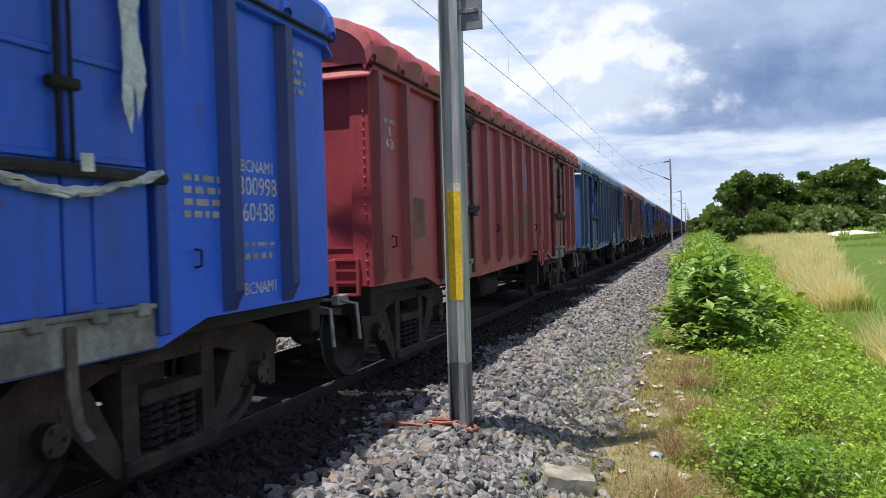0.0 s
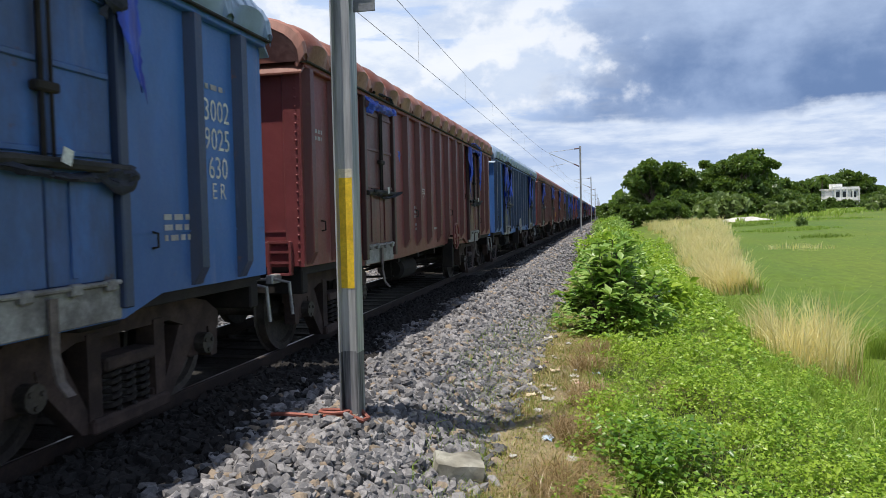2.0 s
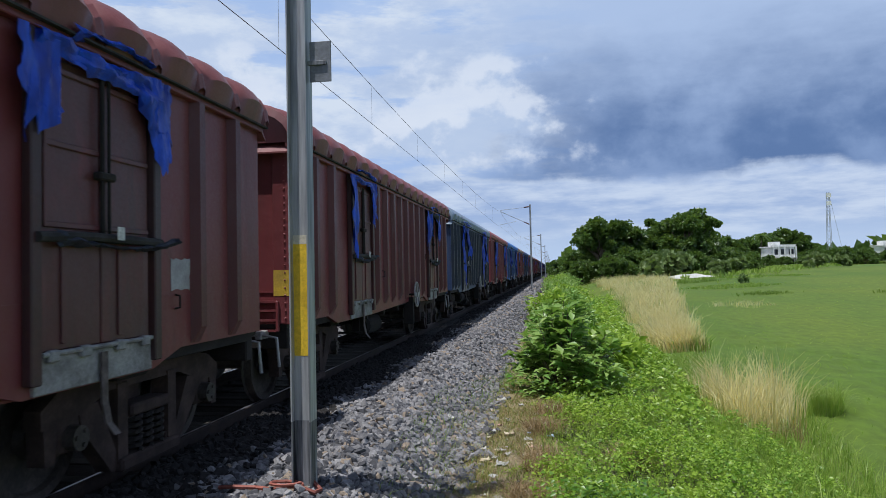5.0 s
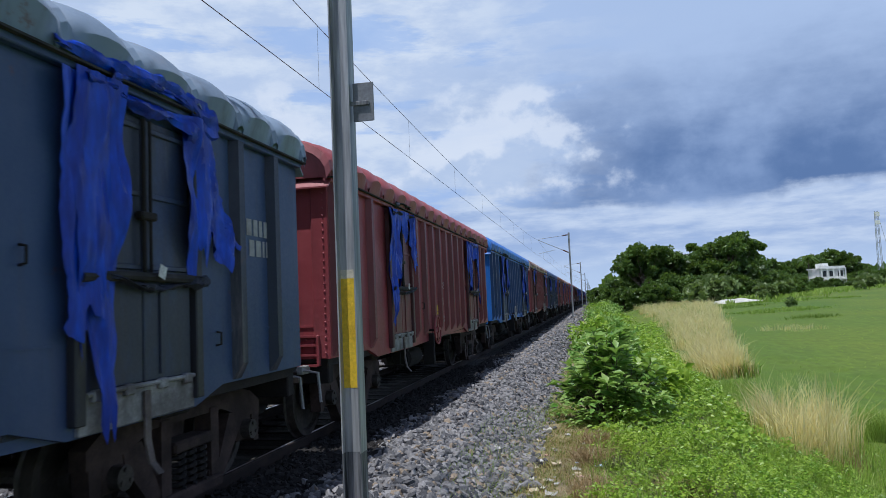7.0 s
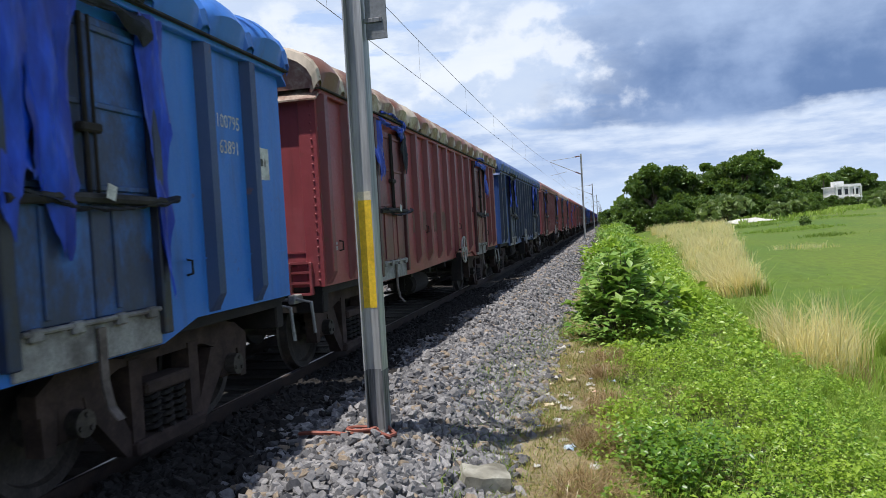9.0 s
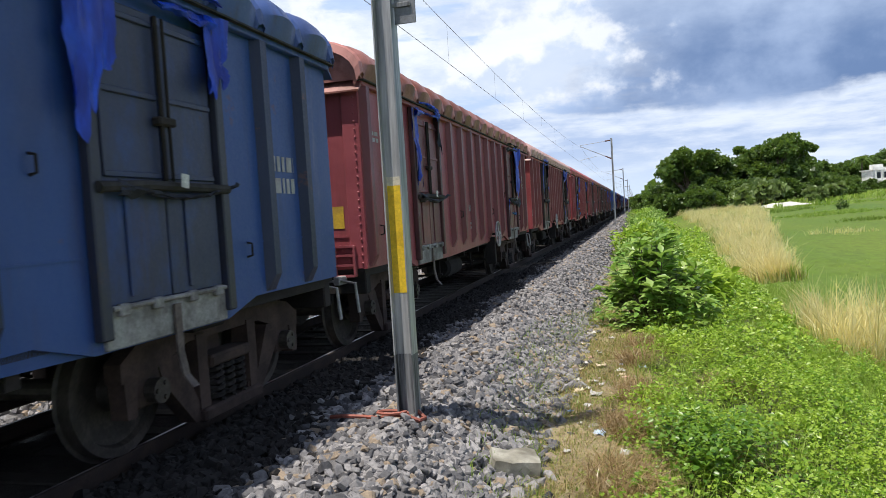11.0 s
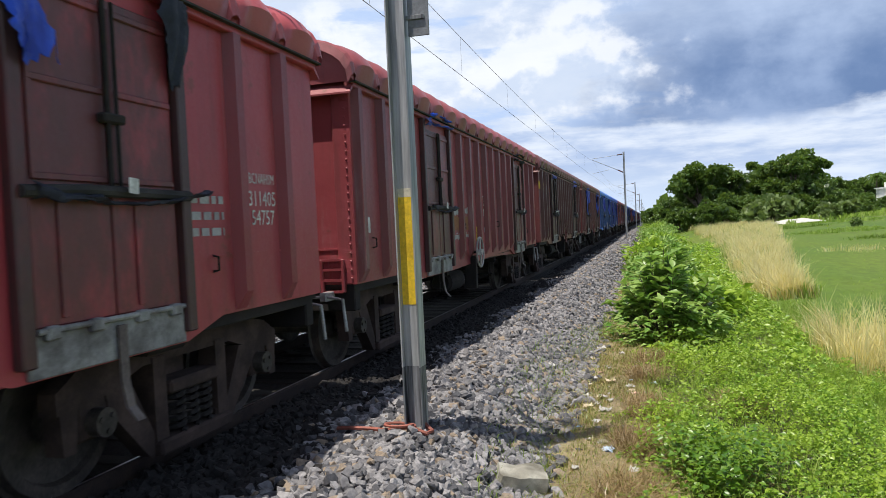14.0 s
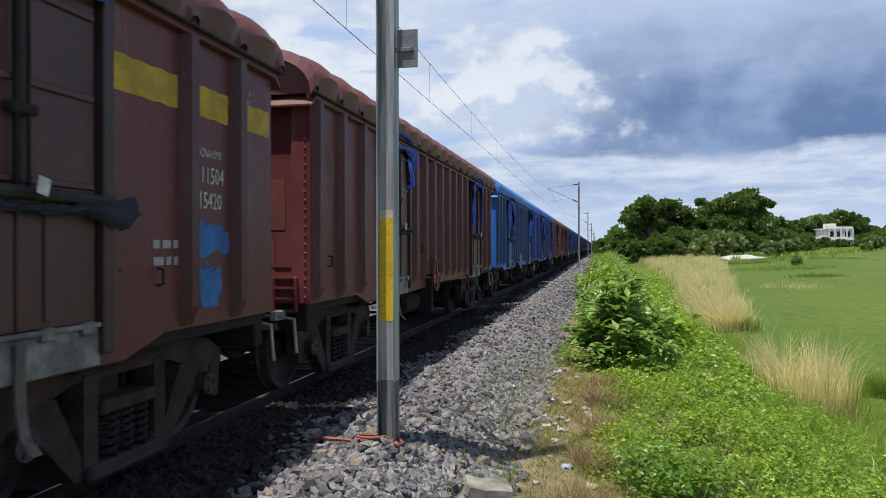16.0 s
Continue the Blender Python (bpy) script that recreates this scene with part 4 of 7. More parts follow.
    for s in (-1, 1):
        cp = bmesh.new()
        add_box(cp, -0.11, 0.11, *sorted((s * (HALF - 0.1), s * (HALF + 0.36))), 0.72, 0.98, 0.03)
        add_box(cp, -0.17, 0.19, *sorted((s * (HALF + 0.30), s * (HALF + 0.478))), 0.70, 1.0, 0.04)
        part("coupler", cp, UNDER, w)
        lv = bmesh.new()
        add_tube(lv, [(0.1, s * (HALF + 0.20), 0.93), (1.25, s * (HALF + 0.20), 0.93), (1.42, s * (HALF + 0.20), 0.90), (1.45, s * (HALF + 0.20), 0.55)], 0.018, 8)
        add_box(lv, 1.16, 1.24, *sorted((s * HALF, s * (HALF + 0.24))), 0.88, 0.98, 0.01)
        part("uncoupling_lever", lv, BARE, w, "grey bent uncoupling lever")
        step = bmesh.new()
        for x in (1.10, 1.36):
            add_box(step, x - 0.018, x + 0.018, *sorted((s * (HALF - 0.02), s * (HALF + 0.035))), 0.96, 1.34, 0.006)
        for z in (0.97, 1.10, 1.22, 1.33):
            add_box(step, 1.10, 1.36, *sorted((s * (HALF - 0.01), s * (HALF + 0.03))), z - 0.014, z + 0.014)
        part("end_step", step, PAINT, w)
        hose = tube([(0.35, s * (HALF + 0.05), 0.85), (0.36, s * (HALF + 0.25), 0.78), (0.33, s * (HALF + 0.36), 0.50), (0.30, s * (HALF + 0.47), 0.42)], 0.026, 8)
        part("brake_hose", hose, GRIME_SHADE, w)
    for i, (y, z) in enumerate(((3.75, 2.05), (5.2, 1.64), (8.2, 1.66), (9.75, 2.05), (11.95, 1.45), (0.8, 1.5))):
        part("lashing_hook", tube([(SX, y - HALF, z + 0.06), (SX + 0.05, y - HALF, z + 0.05), (SX + 0.05, y - HALF, z - 0.05), (SX, y - HALF, z - 0.06)], 0.010, 6), UNDER, w)
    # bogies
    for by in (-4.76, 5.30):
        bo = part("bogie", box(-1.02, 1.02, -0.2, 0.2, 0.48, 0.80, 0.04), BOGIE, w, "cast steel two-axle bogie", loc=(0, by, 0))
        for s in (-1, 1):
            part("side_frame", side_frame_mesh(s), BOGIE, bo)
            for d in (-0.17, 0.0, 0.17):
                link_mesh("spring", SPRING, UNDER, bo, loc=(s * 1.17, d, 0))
        for d in (-1.02, 1.02):
            ws = link_mesh("wheelset", WHEELSET, WHEEL, bo, "pair of worn steel wheels on an axle")
            ws.matrix_parent_inverse = Matrix.Translation((0, d, 0.49))
    for o in w.children:
        if o.name.split(".")[0] in SHELL_PARTS:
            o.location.y += SHELL
    return w


SPRING = bpy.data.meshes.new("spring")
_b = spring_mesh()
_b.to_mesh(SPRING), _b.free()
SPRING.materials.append(UNDER)
WHEELSET = bpy.data.meshes.new("wheelset")
_b = wheelset_mesh()
bmesh.ops.recalc_face_normals(_b, faces=_b.faces)
_b.to_mesh(WHEELSET), _b.free()
WHEELSET.materials.append(WHEEL)

# body colours along the train, by wagon
RED, BROWN, CRIMSON = (0.275, 0.045, 0.055), (0.165, 0.030, 0.033), (0.37, 0.045, 0.060)
ROYAL, STEEL, AZURE, SLATE, NAVY = (0.010, 0.100, 0.64), (0.032, 0.118, 0.37), (0.018, 0.165, 0.62), (0.034, 0.066, 0.17), (0.013, 0.056, 0.23)
LIVERY = {0: ((0.012, 0.120, 0.80), "royal blue"), 1: (CRIMSON, "red-brown"), 2: (STEEL, "dull steel blue"), 3: (BROWN, "dark red-brown"), 4: (STEEL, "weathered blue"), 5: (BROWN, "dark red-brown"), 6: (BROWN, "dark red-brown"),
          7: (SLATE, "slate blue-grey"), 8: (RED, "red-brown"), 9: (AZURE, "bright blue"), 10: (RED, "patched red-brown"), 11: (NAVY, "navy blue"), 12: ((0.25, 0.052, 0.066), "dull purplish red-brown"), 13: ((0.33, 0.060, 0.068), "dusty red-brown"),
          14: (CRIMSON, "crimson"), 15: (RED, "red-brown"), 16: ((0.130, 0.025, 0.027), "dark brown yellow-striped"), 17: (BROWN, "patchy brown"), 18: (AZURE, "light blue"), 19: (ROYAL, "deep blue"), 20: (RED, "red-brown"), 21: (BROWN, "dark red-brown"),
          22: (ROYAL, "deep blue"), 23: (NAVY, "navy blue"), 24: (RED, "red-brown")}
PALE_ROOF = {10: (0.50, 0.42, 0.34), 12: (0.42, 0.17, 0.15), 13: (0.50, 0.30, 0.28), 2: (0.22, 0.31, 0.47), 4: (0.26, 0.35, 0.50), 7: (0.20, 0.26, 0.36), 3: (0.36, 0.16, 0.12)}
COUNT = 41
DOOR_DIRT = {0: 0.28, 2: 0.6, 4: 0.95, 7: 0.8, 9: 0.95, 11: 0.8, 13: 1.0, 14: 0.8, 15: 0.8}      # how grimy the doors are
PITCH = 14.45
GAPS = {}


def text_mesh(words, size, depth=0.004, narrow=1.0):
    cu = bpy.data.curves.new("lettering", "FONT")
    cu.body, cu.size, cu.align_x, cu.align_y, cu.space_line = words, size, "CENTER", "CENTER", 0.9
    cu.resolution_u = 2
    ob = bpy.data.objects.new("lettering", cu)
    me = bpy.data.meshes.new_from_object(ob)
    bpy.data.objects.remove(ob)
    for v in me.vertices:
        x, y, _ = v.co
        v.co = (SX + depth, x * narrow, y)
    me.materials.clear()
    return me


def letter(w, words, y, z, size, narrow=0.85, material=None, name="lettering", label="white stencilled lettering"):
    link_mesh(name, text_mesh(words, size, 0.006, narrow), material or WHITE, w, label, loc=(0, y - HALF, z))


def bars(w, y, z, rows, width, height=0.045, step=0.08, material=None):
    """Lines of unreadable small print, as plain bars."""
    rng = random.Random(int(y * 100 + z * 1000))
    for r in range(rows):
        bm = bmesh.new()
        x = 0.0
        while x < width:
            l = rng.uniform(0.04, 0.13)
            add_box(bm, SX + 0.003, SX + 0.006, x, min(x + l, width), -height / 2, height / 2)
            x += l + 0.035
        part("small_print", bm, material or GREYP, w, "faded white small print", loc=(0, y - HALF, z - r * step))


def patch(w, name, y0, y1, z0, z1, material, label, seed=1, ragged=0.04, up=0.004):
    """A thin irregular painted patch on the side; those at the front corner go with the shell."""
    rng = random.Random(seed)
    if y1 < 0.4:
        y0, y1 = y0 + SHELL, y1 + SHELL
    o = []
    n = 7
    for a, b in (((y0, z0), (y1, z0)), ((y1, z0), (y1, z1)), ((y1, z1), (y0, z1)), ((y0, z1), (y0, z0))):
        for k in range(n):
            u = k / n
            o.append((a[0] + (b[0] - a[0]) * u + rng.uniform(-ragged, ragged), a[1] + (b[1] - a[1]) * u + rng.uniform(-ragged, ragged)))
    bm = bmesh.new()
    f = bm.faces.new([bm.verts.new((SX + up, y - HALF, z)) for y, z in o])
    bmesh.ops.triangulate(bm, faces=[f])
    r = bmesh.ops.extrude_face_region(bm, geom=list(bm.faces))
    for v in [g for g in r["geom"] if isinstance(g, bmesh.types.BMVert)]:
        v.co.x -= 0.003
    part(name, bm, material, w, label)


def end_patch(w, name, x0, x1, z0, z1, material, label):
    part(name, box(x0, x1, -HALF - 0.003, -HALF + 0.0, z0, z1) if x0 > 1.29 else box(x0, x1, -HALF + 0.024, -HALF + 0.0285, z0, z1), material, w, label, loc=(0, SHELL, 0))


def end_letter(w, words, x, z, size):
    """Black stencilled letters on the end sheet."""
    me = text_mesh(words, size)
    for v in me.vertices:
        v.co = (v.co.y, -HALF + 0.021, v.co.z)
    link_mesh("lettering", me, BLACK, w, "black lettering on yellow", loc=(x, SHELL, z))


def sheet_part(w, name, V, nu, nv, material, label, y, z):
    """A thin double-faced cloth from a grid of nu by nv places."""
    F = [(j * nu + i, j * nu + i + 1, (j + 1) * nu + i + 1, (j + 1) * nu + i) for j in range(nv - 1) for i in range(nu - 1)]
    n = len(V)
    V2 = V + [(x - 0.004, y_, z_) for x, y_, z_ in V]
    F2 = F + [tuple(n + k for k in f[::-1]) for f in F]
    me = np_mesh(name, V2, F2)
    me.shade_smooth()
    me.set_sharp_from_angle(angle=radians(32))
    link_mesh(name, me, material, w, label, loc=(0, y - HALF, z))


def cloth(w, y, z, width, drop, material, label, seed, out=0.05, name="tarpaulin_scrap", blow=0.0):
    """A ragged hanging scrap of sheet, creased and torn at its foot."""
    rng = np.random.default_rng(seed)
    nu, nv = 13, 24
    V = []
    jag = np.clip(0.82 + np.cumsum(rng.normal(0, 0.10, nu)) * 0.7, 0.45, 1.1)
    left, right = np.cumsum(rng.normal(0, 0.013, nv)), np.cumsum(rng.normal(0, 0.013, nv))
    for j in range(nv):
        v = j / (nv - 1)
        for i in range(nu):
            u = i / (nu - 1)
            narrow = 1 - 0.4 * v
            yy = (u - 0.5) * width * narrow + left[j] * (1 - u) + right[j] * u + blow * v * v
            zz = -drop * v * (1 + (jag[i] - 1) * v)
            f = noise.noise(Vector((yy * 6 + seed, zz * 1.6, seed * 0.37))) + 0.6 * noise.noise(Vector((yy * 17, zz * 2.6 + seed, 3.1)))
            xx = SX + 0.10 + out * f * 1.3 + blow * 0.12 * v
            V.append((max(xx, SX + 0.055), yy, zz))
    sheet_part(w, name, V, nu, nv, material, label, y, z)


def swag(w, y, z, width, deep, material, label, seed, sag=0.10, name="cloth_swag"):
    """A crumpled strip of cloth slung between two points, ragged along its lower edge."""
    rng = np.random.default_rng(seed)
    nu, nv = 26, 9
    V = []
    fall = np.clip(0.7 + np.cumsum(rng.normal(0, 0.16, nu)) * 0.6, 0.3, 1.5)
    tail = 1 if rng.random() < 0.5 else 0
    for j in range(nv):
        v = j / (nv - 1)
        for i in range(nu):
            u = i / (nu - 1)
            end = 0.9 * smooth01(u if tail else 1 - u, 0.72, 0.95) + 0.6
            yy = (u - 0.5) * width + rng.normal(0, 0.008)
            zz = -sag * math.sin(3.14 * u) - deep * v * fall[i] * end * 0.7 + rng.normal(0, 0.006)
            f = noise.noise(Vector((yy * 5 + seed, zz * 14, seed * 0.7))) + 0.5 * noise.noise(Vector((yy * 17, zz * 22, seed * 1.3)))
            V.append((max(SX + 0.095 + 0.035 * math.sin(3.14 * v) + 0.06 * f, SX + 0.05), yy, zz))
    sheet_part(w, name, V, nu, nv, material, label, y, z)


def arrange(w, n):
    """The two builds of wagon differ in the first doorway, one rib and the hand brake's place."""
    mids = {}
    for o in w.children:
        nm = o.name.split(".")[0]
        if n in LATE and nm == "door" and o.location.y < 0:
            o.location.y = LATE_DOOR - HALF
        if n == 16 and nm == "door" and o.location.y > 0:
            o.location.y -= 0.22
        if n == 16 and nm == "rib" and o.location.y < -5:
            o.location.y += 0.27
        if n == 2 and nm == "rib" and o.location.y > 5:
            o.location.y += 0.22
        if n in LATE and nm == "rib" and -5 < o.location.y < 5:
            mids.setdefault(o.data.name, []).append(o)
        if nm == "hand_brake_wheel" and n in WHEEL_AT:
            o.location.y = WHEEL_AT[n] - HALF
        if nm == "hand_brake_bracket" and n in WHEEL_AT:
            o.location.y = WHEEL_AT[n] - 7.76
    for row in mids.values():
        more = 0.30 if n in (14, 15) else 0.0
        for y, o in zip(LATE_RIBS, row):
            o.location.y = y - HALF + (more if y > 3 else 0)
        for y in LATE_RIBS[len(row):]:
            link_mesh("rib", row[0].data, PAINT, w, loc=(0, y - HALF + more, 0))


def dress(w, n):
    """What sets one wagon apart: door rags, lettering, patches and posters."""
    rng = random.Random(900 + n)
    d0, d1 = (LATE_DOOR if n in LATE else DOORS[0]) + DOORW / 2, DOORS[1] + DOORW / 2 - (0.22 if n == 16 else 0)
    for d in (d0, d1):
        k = rng.randrange(1000)
        if n == 14 and d == d0:
            cloth(w, d + 0.78, 3.30, 0.50, 1.0, TARP, "torn blue tarpaulin hanging at the door post", 314, 0.06, blow=0.05)
            cloth(w, d - 0.66, 2.35, 0.16, 0.95, TARP, "narrow torn blue tarpaulin strip", 315, 0.03)
            cloth(w, d - 0.55, 3.28, 0.09, 1.1, PLASTIC, "torn white plastic strip beside the door", 316, 0.02, "plastic_strip")
            cloth(w, d + 0.62, 2.05, 0.12, 0.2, PLASTIC, "torn white plastic scrap", 317, 0.02, "plastic_strip")
            swag(w, d + 0.1, 1.62, 0.7, 0.09, LBLUE, "light blue cloth strip tied on the flap", 318, 0.08)
            swag(w, d + 0.65, 1.36, 0.45, 0.16, LBLUE, "light blue rag at the door sill", 319, -0.02)
        elif n != 0:
            swag(w, d + rng.uniform(0.0, 0.2), 1.99, DOORW * rng.uniform(1.0, 1.25), 0.06 if n == 15 else 0.15, TARPDARK, "grimy dark cloth slung on the door bar", k)
        if n not in (0, 14):
            swag(w, d, 3.26, DOORW * rng.uniform(0.95, 1.15), rng.uniform(0.16, 0.32), TARP if rng.random() < 0.4 else TARPDARK, "crumpled sheet stuffed over the door head", k + 1, 0.03)
            swag(w, d + 0.1, 3.36, DOORW * rng.uniform(0.7, 1.0), 0.12, TARP if rng.random() < 0.5 else TARPDARK, "crumpled sheet bulging under the eave", k + 2, -0.03)
        if n == 0:
            cloth(w, d + 0.50, 3.3, 0.11, 1.25, PLASTIC, "torn white plastic strip beside the door", k, 0.02, "plastic_strip")
            swag(w, d, 2.0, 1.35, 0.17, PLASTIC, "white plastic sheet slung on the door bar", k + 3, 0.14)
        elif n == 3 and d == d0:
            cloth(w, d + 0.80, 2.62, 0.10, 0.15, TARP, "small torn blue tarpaulin scrap", k + 5, 0.03)
        elif n in (3, 4, 5, 6, 7, 8, 9, 11, 17, 18, 19) or n > 21 and rng.random() < 0.6:
            long = 2.0 if n in (4, 7, 8, 9) else 1.35
            cloth(w, d - 0.66, 3.24, rng.uniform(0.30, 0.50), long * rng.uniform(0.8, 1.05), TARP, "torn blue tarpaulin hanging at the door post", k + 5, 0.055)
            cloth(w, d + 0.70, 3.26, rng.uniform(0.30, 0.48), long * rng.uniform(0.6, 0.95), TARP, "torn blue tarpaulin hanging at the door post", k + 7, 0.055, blow=rng.uniform(-0.05, 0.15))
            if n == 7:
                cloth(w, d - 0.50, 3.28, 0.50, 2.2, TARP, "torn blue tarpaulin draped over the door", k + 19, 0.06)
                cloth(w, d + 0.78, 3.0, 0.42, 1.1, TARP, "torn blue tarpaulin blown out at the door post", k + 21, 0.08, blow=0.30)
                swag(w, d, 3.42, 1.9, 0.28, TARP, "crumpled blue sheet bulging under the eave", k + 23, -0.04)
            if n == 8:
                cloth(w, d - 0.42, 3.24, 0.62, 1.5, TARP, "torn blue tarpaulin draped over the door", k + 15, 0.06)
                cloth(w, d + 0.15, 3.26, 0.5, 0.55, TARP, "torn blue tarpaulin over the door head", k + 17, 0.06)
            if n in (4, 9, 18):
                cloth(w, d - 0.35, 3.22, 0.42, long * 0.75, TARP, "torn blue tarpaulin draped over the door", k + 11, 0.05)
        elif n == 12 and d == d1:
            cloth(w, d + 0.70, 3.32, 0.85, 1.45, TARP, "wide torn blue tarpaulin hanging at the door post", 512, 0.05)
            cloth(w, d - 0.72, 1.95, 0.10, 0.35, TARP, "small torn blue tarpaulin scrap", 513, 0.03)
            swag(w, d - 0.1, 1.62, 0.55, 0.10, LBLUE, "light blue cloth strip tied on the flap", 514, 0.07)
        elif n == 13 and d == d1:
            cloth(w, d - 0.32, 3.30, 0.80, 0.55, TARP, "torn blue tarpaulin bunched over the door head", 413, 0.06)
            cloth(w, d + 0.66, 3.30, 0.26, 1.40, TARP, "long torn blue tarpaulin strip at the door post", 414, 0.04)
            cloth(w, d - 0.70, 1.75, 0.14, 0.75, TARP, "narrow torn blue tarpaulin strip", 415, 0.03)
        elif n == 13:
            cloth(w, d - 0.62, 3.28, 0.07, 0.95, TARP, "narrow torn blue tarpaulin strip", k + 9, 0.03)
            cloth(w, d - 0.50, 3.24, 0.26, 1.15, TARPDARK, "grimy torn sheet hanging at the door post", k + 13)
            cloth(w, d + 0.62, 3.30, 0.24, 0.6, TARPDARK, "grimy torn sheet hanging at the door post", k + 14)
            cloth(w, d + 0.70, 2.45, 0.12, 0.22, TARP, "small torn blue tarpaulin scrap", k + 16, 0.03)
        elif n in (2, 10, 12, 20, 21) or n == 14 and d == d1:
            cloth(w, d + rng.choice((-0.66, 0.68)), 3.22, rng.uniform(0.2, 0.36), rng.uniform(0.7, 1.3), TARP, "small torn blue tarpaulin scrap at the door", k + 9, blow=rng.uniform(-0.05, 0.2))
            cloth(w, d + 0.66, 3.28, 0.3, rng.uniform(0.4, 0.8), TARPDARK, "grimy torn sheet hanging at the door post", k + 13)
        lab = part("door_label", box(SX + 0.16, SX + 0.164, -0.042, 0.042, -0.045, 0.05), WHITE, w, "small white paper label", loc=(0, d - HALF + 0.05, 1.98))
        lab.rotation_euler = (rng.uniform(-0.4, 0.2), 0, 0)
    if n == 0:
        letter(w, "BCNAM1", 12.70, 2.10, 0.13), letter(w, "300998", 12.70, 1.95, 0.20), letter(w, "60438", 12.70, 1.76, 0.20), letter(w, "BCNAM1", 12.70, 1.20, 0.13)
        bars(w, 13.17, 3.10, 5, 0.28), bars(w, 11.85, 1.98, 4, 0.40), bars(w, 12.5, 1.52, 2, 0.4)
    elif n == 1:
        letter(w, "R\n4-26", 0.80, 2.62, 0.15), bars(w, 0.65, 2.80, 1, 0.3), letter(w, "00187\n3604", 12.72, 1.53, 0.2, 0.75), letter(w, "C R", 12.72, 1.29, 0.14), bars(w, 12.55, 1.75, 1, 0.34)
        for y0, y1, z0, z1, m, lb in ((5.46, 6.02, 1.50, 1.78, mat_ochre, "faded ochre paint patch"), (6.26, 6.82, 1.44, 1.90, mat_olive, "faded olive paint patch"), (6.28, 6.80, 2.02, 2.24, mat_ochre, "faded ochre paint patch"),
                                     (7.06, 7.62, 1.68, 2.12, mat_teal, "faded grey-green paint patch"), (7.08, 7.60, 1.46, 1.68, mat_ochre, "faded ochre paint patch"), (1.32, 1.80, 1.55, 2.0, mat_faded, "faded rectangular paint patch")):
            patch(w, "faded_patch", y0, y1, z0, z1, m, lb, int(y0 * 10), 0.025)
        patch(w, "poster_remnant", 7.45, 7.57, 2.35, 2.85, POSTER, "torn remnant of a purple poster", 4, 0.03)
    elif n == 2:
        letter(w, "RETURN", 0.82, 2.78, 0.14), letter(w, "7.26", 0.82, 2.60, 0.16), letter(w, "ER", 6.56, 1.78, 0.22), letter(w, "पूर्व", 6.56, 2.12, 0.22)
        patch(w, "rust_patch", 5.44, 6.00, 1.45, 1.75, RUSTP, "rust-red painted patch", 2, 0.02), patch(w, "rust_patch", 4.76, 5.06, 1.50, 1.72, RUSTP, "rust-red painted patch", 3, 0.02)
        letter(w, "?", 5.72, 2.62, 0.5, 0.7)
        letter(w, "3002\n9025\n630", 12.92, 2.27, 0.27, 0.8), letter(w, "E R", 12.92, 1.83, 0.2), bars(w, 12.1, 1.62, 3, 0.36), bars(w, 12.75, 2.72, 1, 0.32)
        patch(w, "rust_patch", 13.40, 13.49, 1.3, 1.9, RUSTP, "rust-red painted patch", 6, 0.02)
    elif n == 3:
        letter(w, "मध्य", 5.73, 2.03, 0.20), bars(w, 5.1, 1.75, 3, 0.35), bars(w, 5.15, 1.45, 2, 0.3), bars(w, 0.62, 2.6, 2, 0.25), bars(w, 6.6, 1.35, 1, 0.3)
        patch(w, "faded_patch", 12.45, 12.9, 1.5, 2.1, mat_faded, "faded rectangular paint patch", 5, 0.02)
    elif n == 4:
        letter(w, "E R", 0.85, 2.62, 0.22), letter(w, "3003\n6610", 0.85, 1.95, 0.24), bars(w, 0.6, 2.9, 1, 0.4)
    elif n == 5:
        for y in (0.80, 5.02, 7.06, 12.05):
            patch(w, "white_square", y - 0.16, y + 0.16, 1.55, 1.82, GREYP, "pale grey painted square", int(y * 10), 0.012)
        patch(w, "poster_remnant", 5.50, 5.88, 2.80, 3.12, POSTER, "torn purple poster", 7, 0.05), patch(w, "poster_tear", 5.78, 5.92, 2.95, 3.12, WHITE, "white torn paper", 8, 0.04, 0.007)
        bars(w, 5.55, 2.90, 1, 0.22, 0.06, 0.1, WHITE), bars(w, 0.55, 2.9, 1, 0.25), bars(w, 0.6, 2.72, 1, 0.2), bars(w, 6.7, 2.1, 4, 0.1)
        end_patch(w, "yellow_panel", 0.98, 1.29, 1.38, 1.66, YELLOW, "yellow painted panel on the end")
        end_letter(w, "AR", 1.13, 1.52, 0.22)
    elif n == 6:
        part("yellow_panel", box(1.31, 1.515, -HALF - 0.004, -HALF, 1.40, 1.72), YELLOW, w, "yellow painted panel on the end", loc=(0, SHELL, 0))
        patch(w, "yellow_panel", 0.02, 0.22, 1.40, 1.72, YELLOW, "yellow painted panel round the corner", 3, 0.01)
    elif n == 7:
        bars(w, 12.55, 2.48, 1, 0.5, 0.16, 0.1), bars(w, 12.6, 2.28, 1, 0.42, 0.16, 0.1), letter(w, "N", 5.6, 1.6, 0.22)
    elif n == 8:
        letter(w, "39", 7.2, 2.05, 0.24, 1.6), letter(w, "N E", 7.2, 1.70, 0.24, 1.5), bars(w, 7.05, 1.38, 2, 0.2), bars(w, 0.62, 2.9, 1, 0.3), letter(w, "R\n4-25", 0.82, 2.68, 0.14)
        patch(w, "yellow_panel", 6.45, 6.85, 1.45, 1.62, YELLOW, "yellow painted patch", 2, 0.02)
        patch(w, "paper_notice", 0.08, 0.26, 2.3, 2.75, WHITE, "white paper notice at the corner", 2, 0.01)
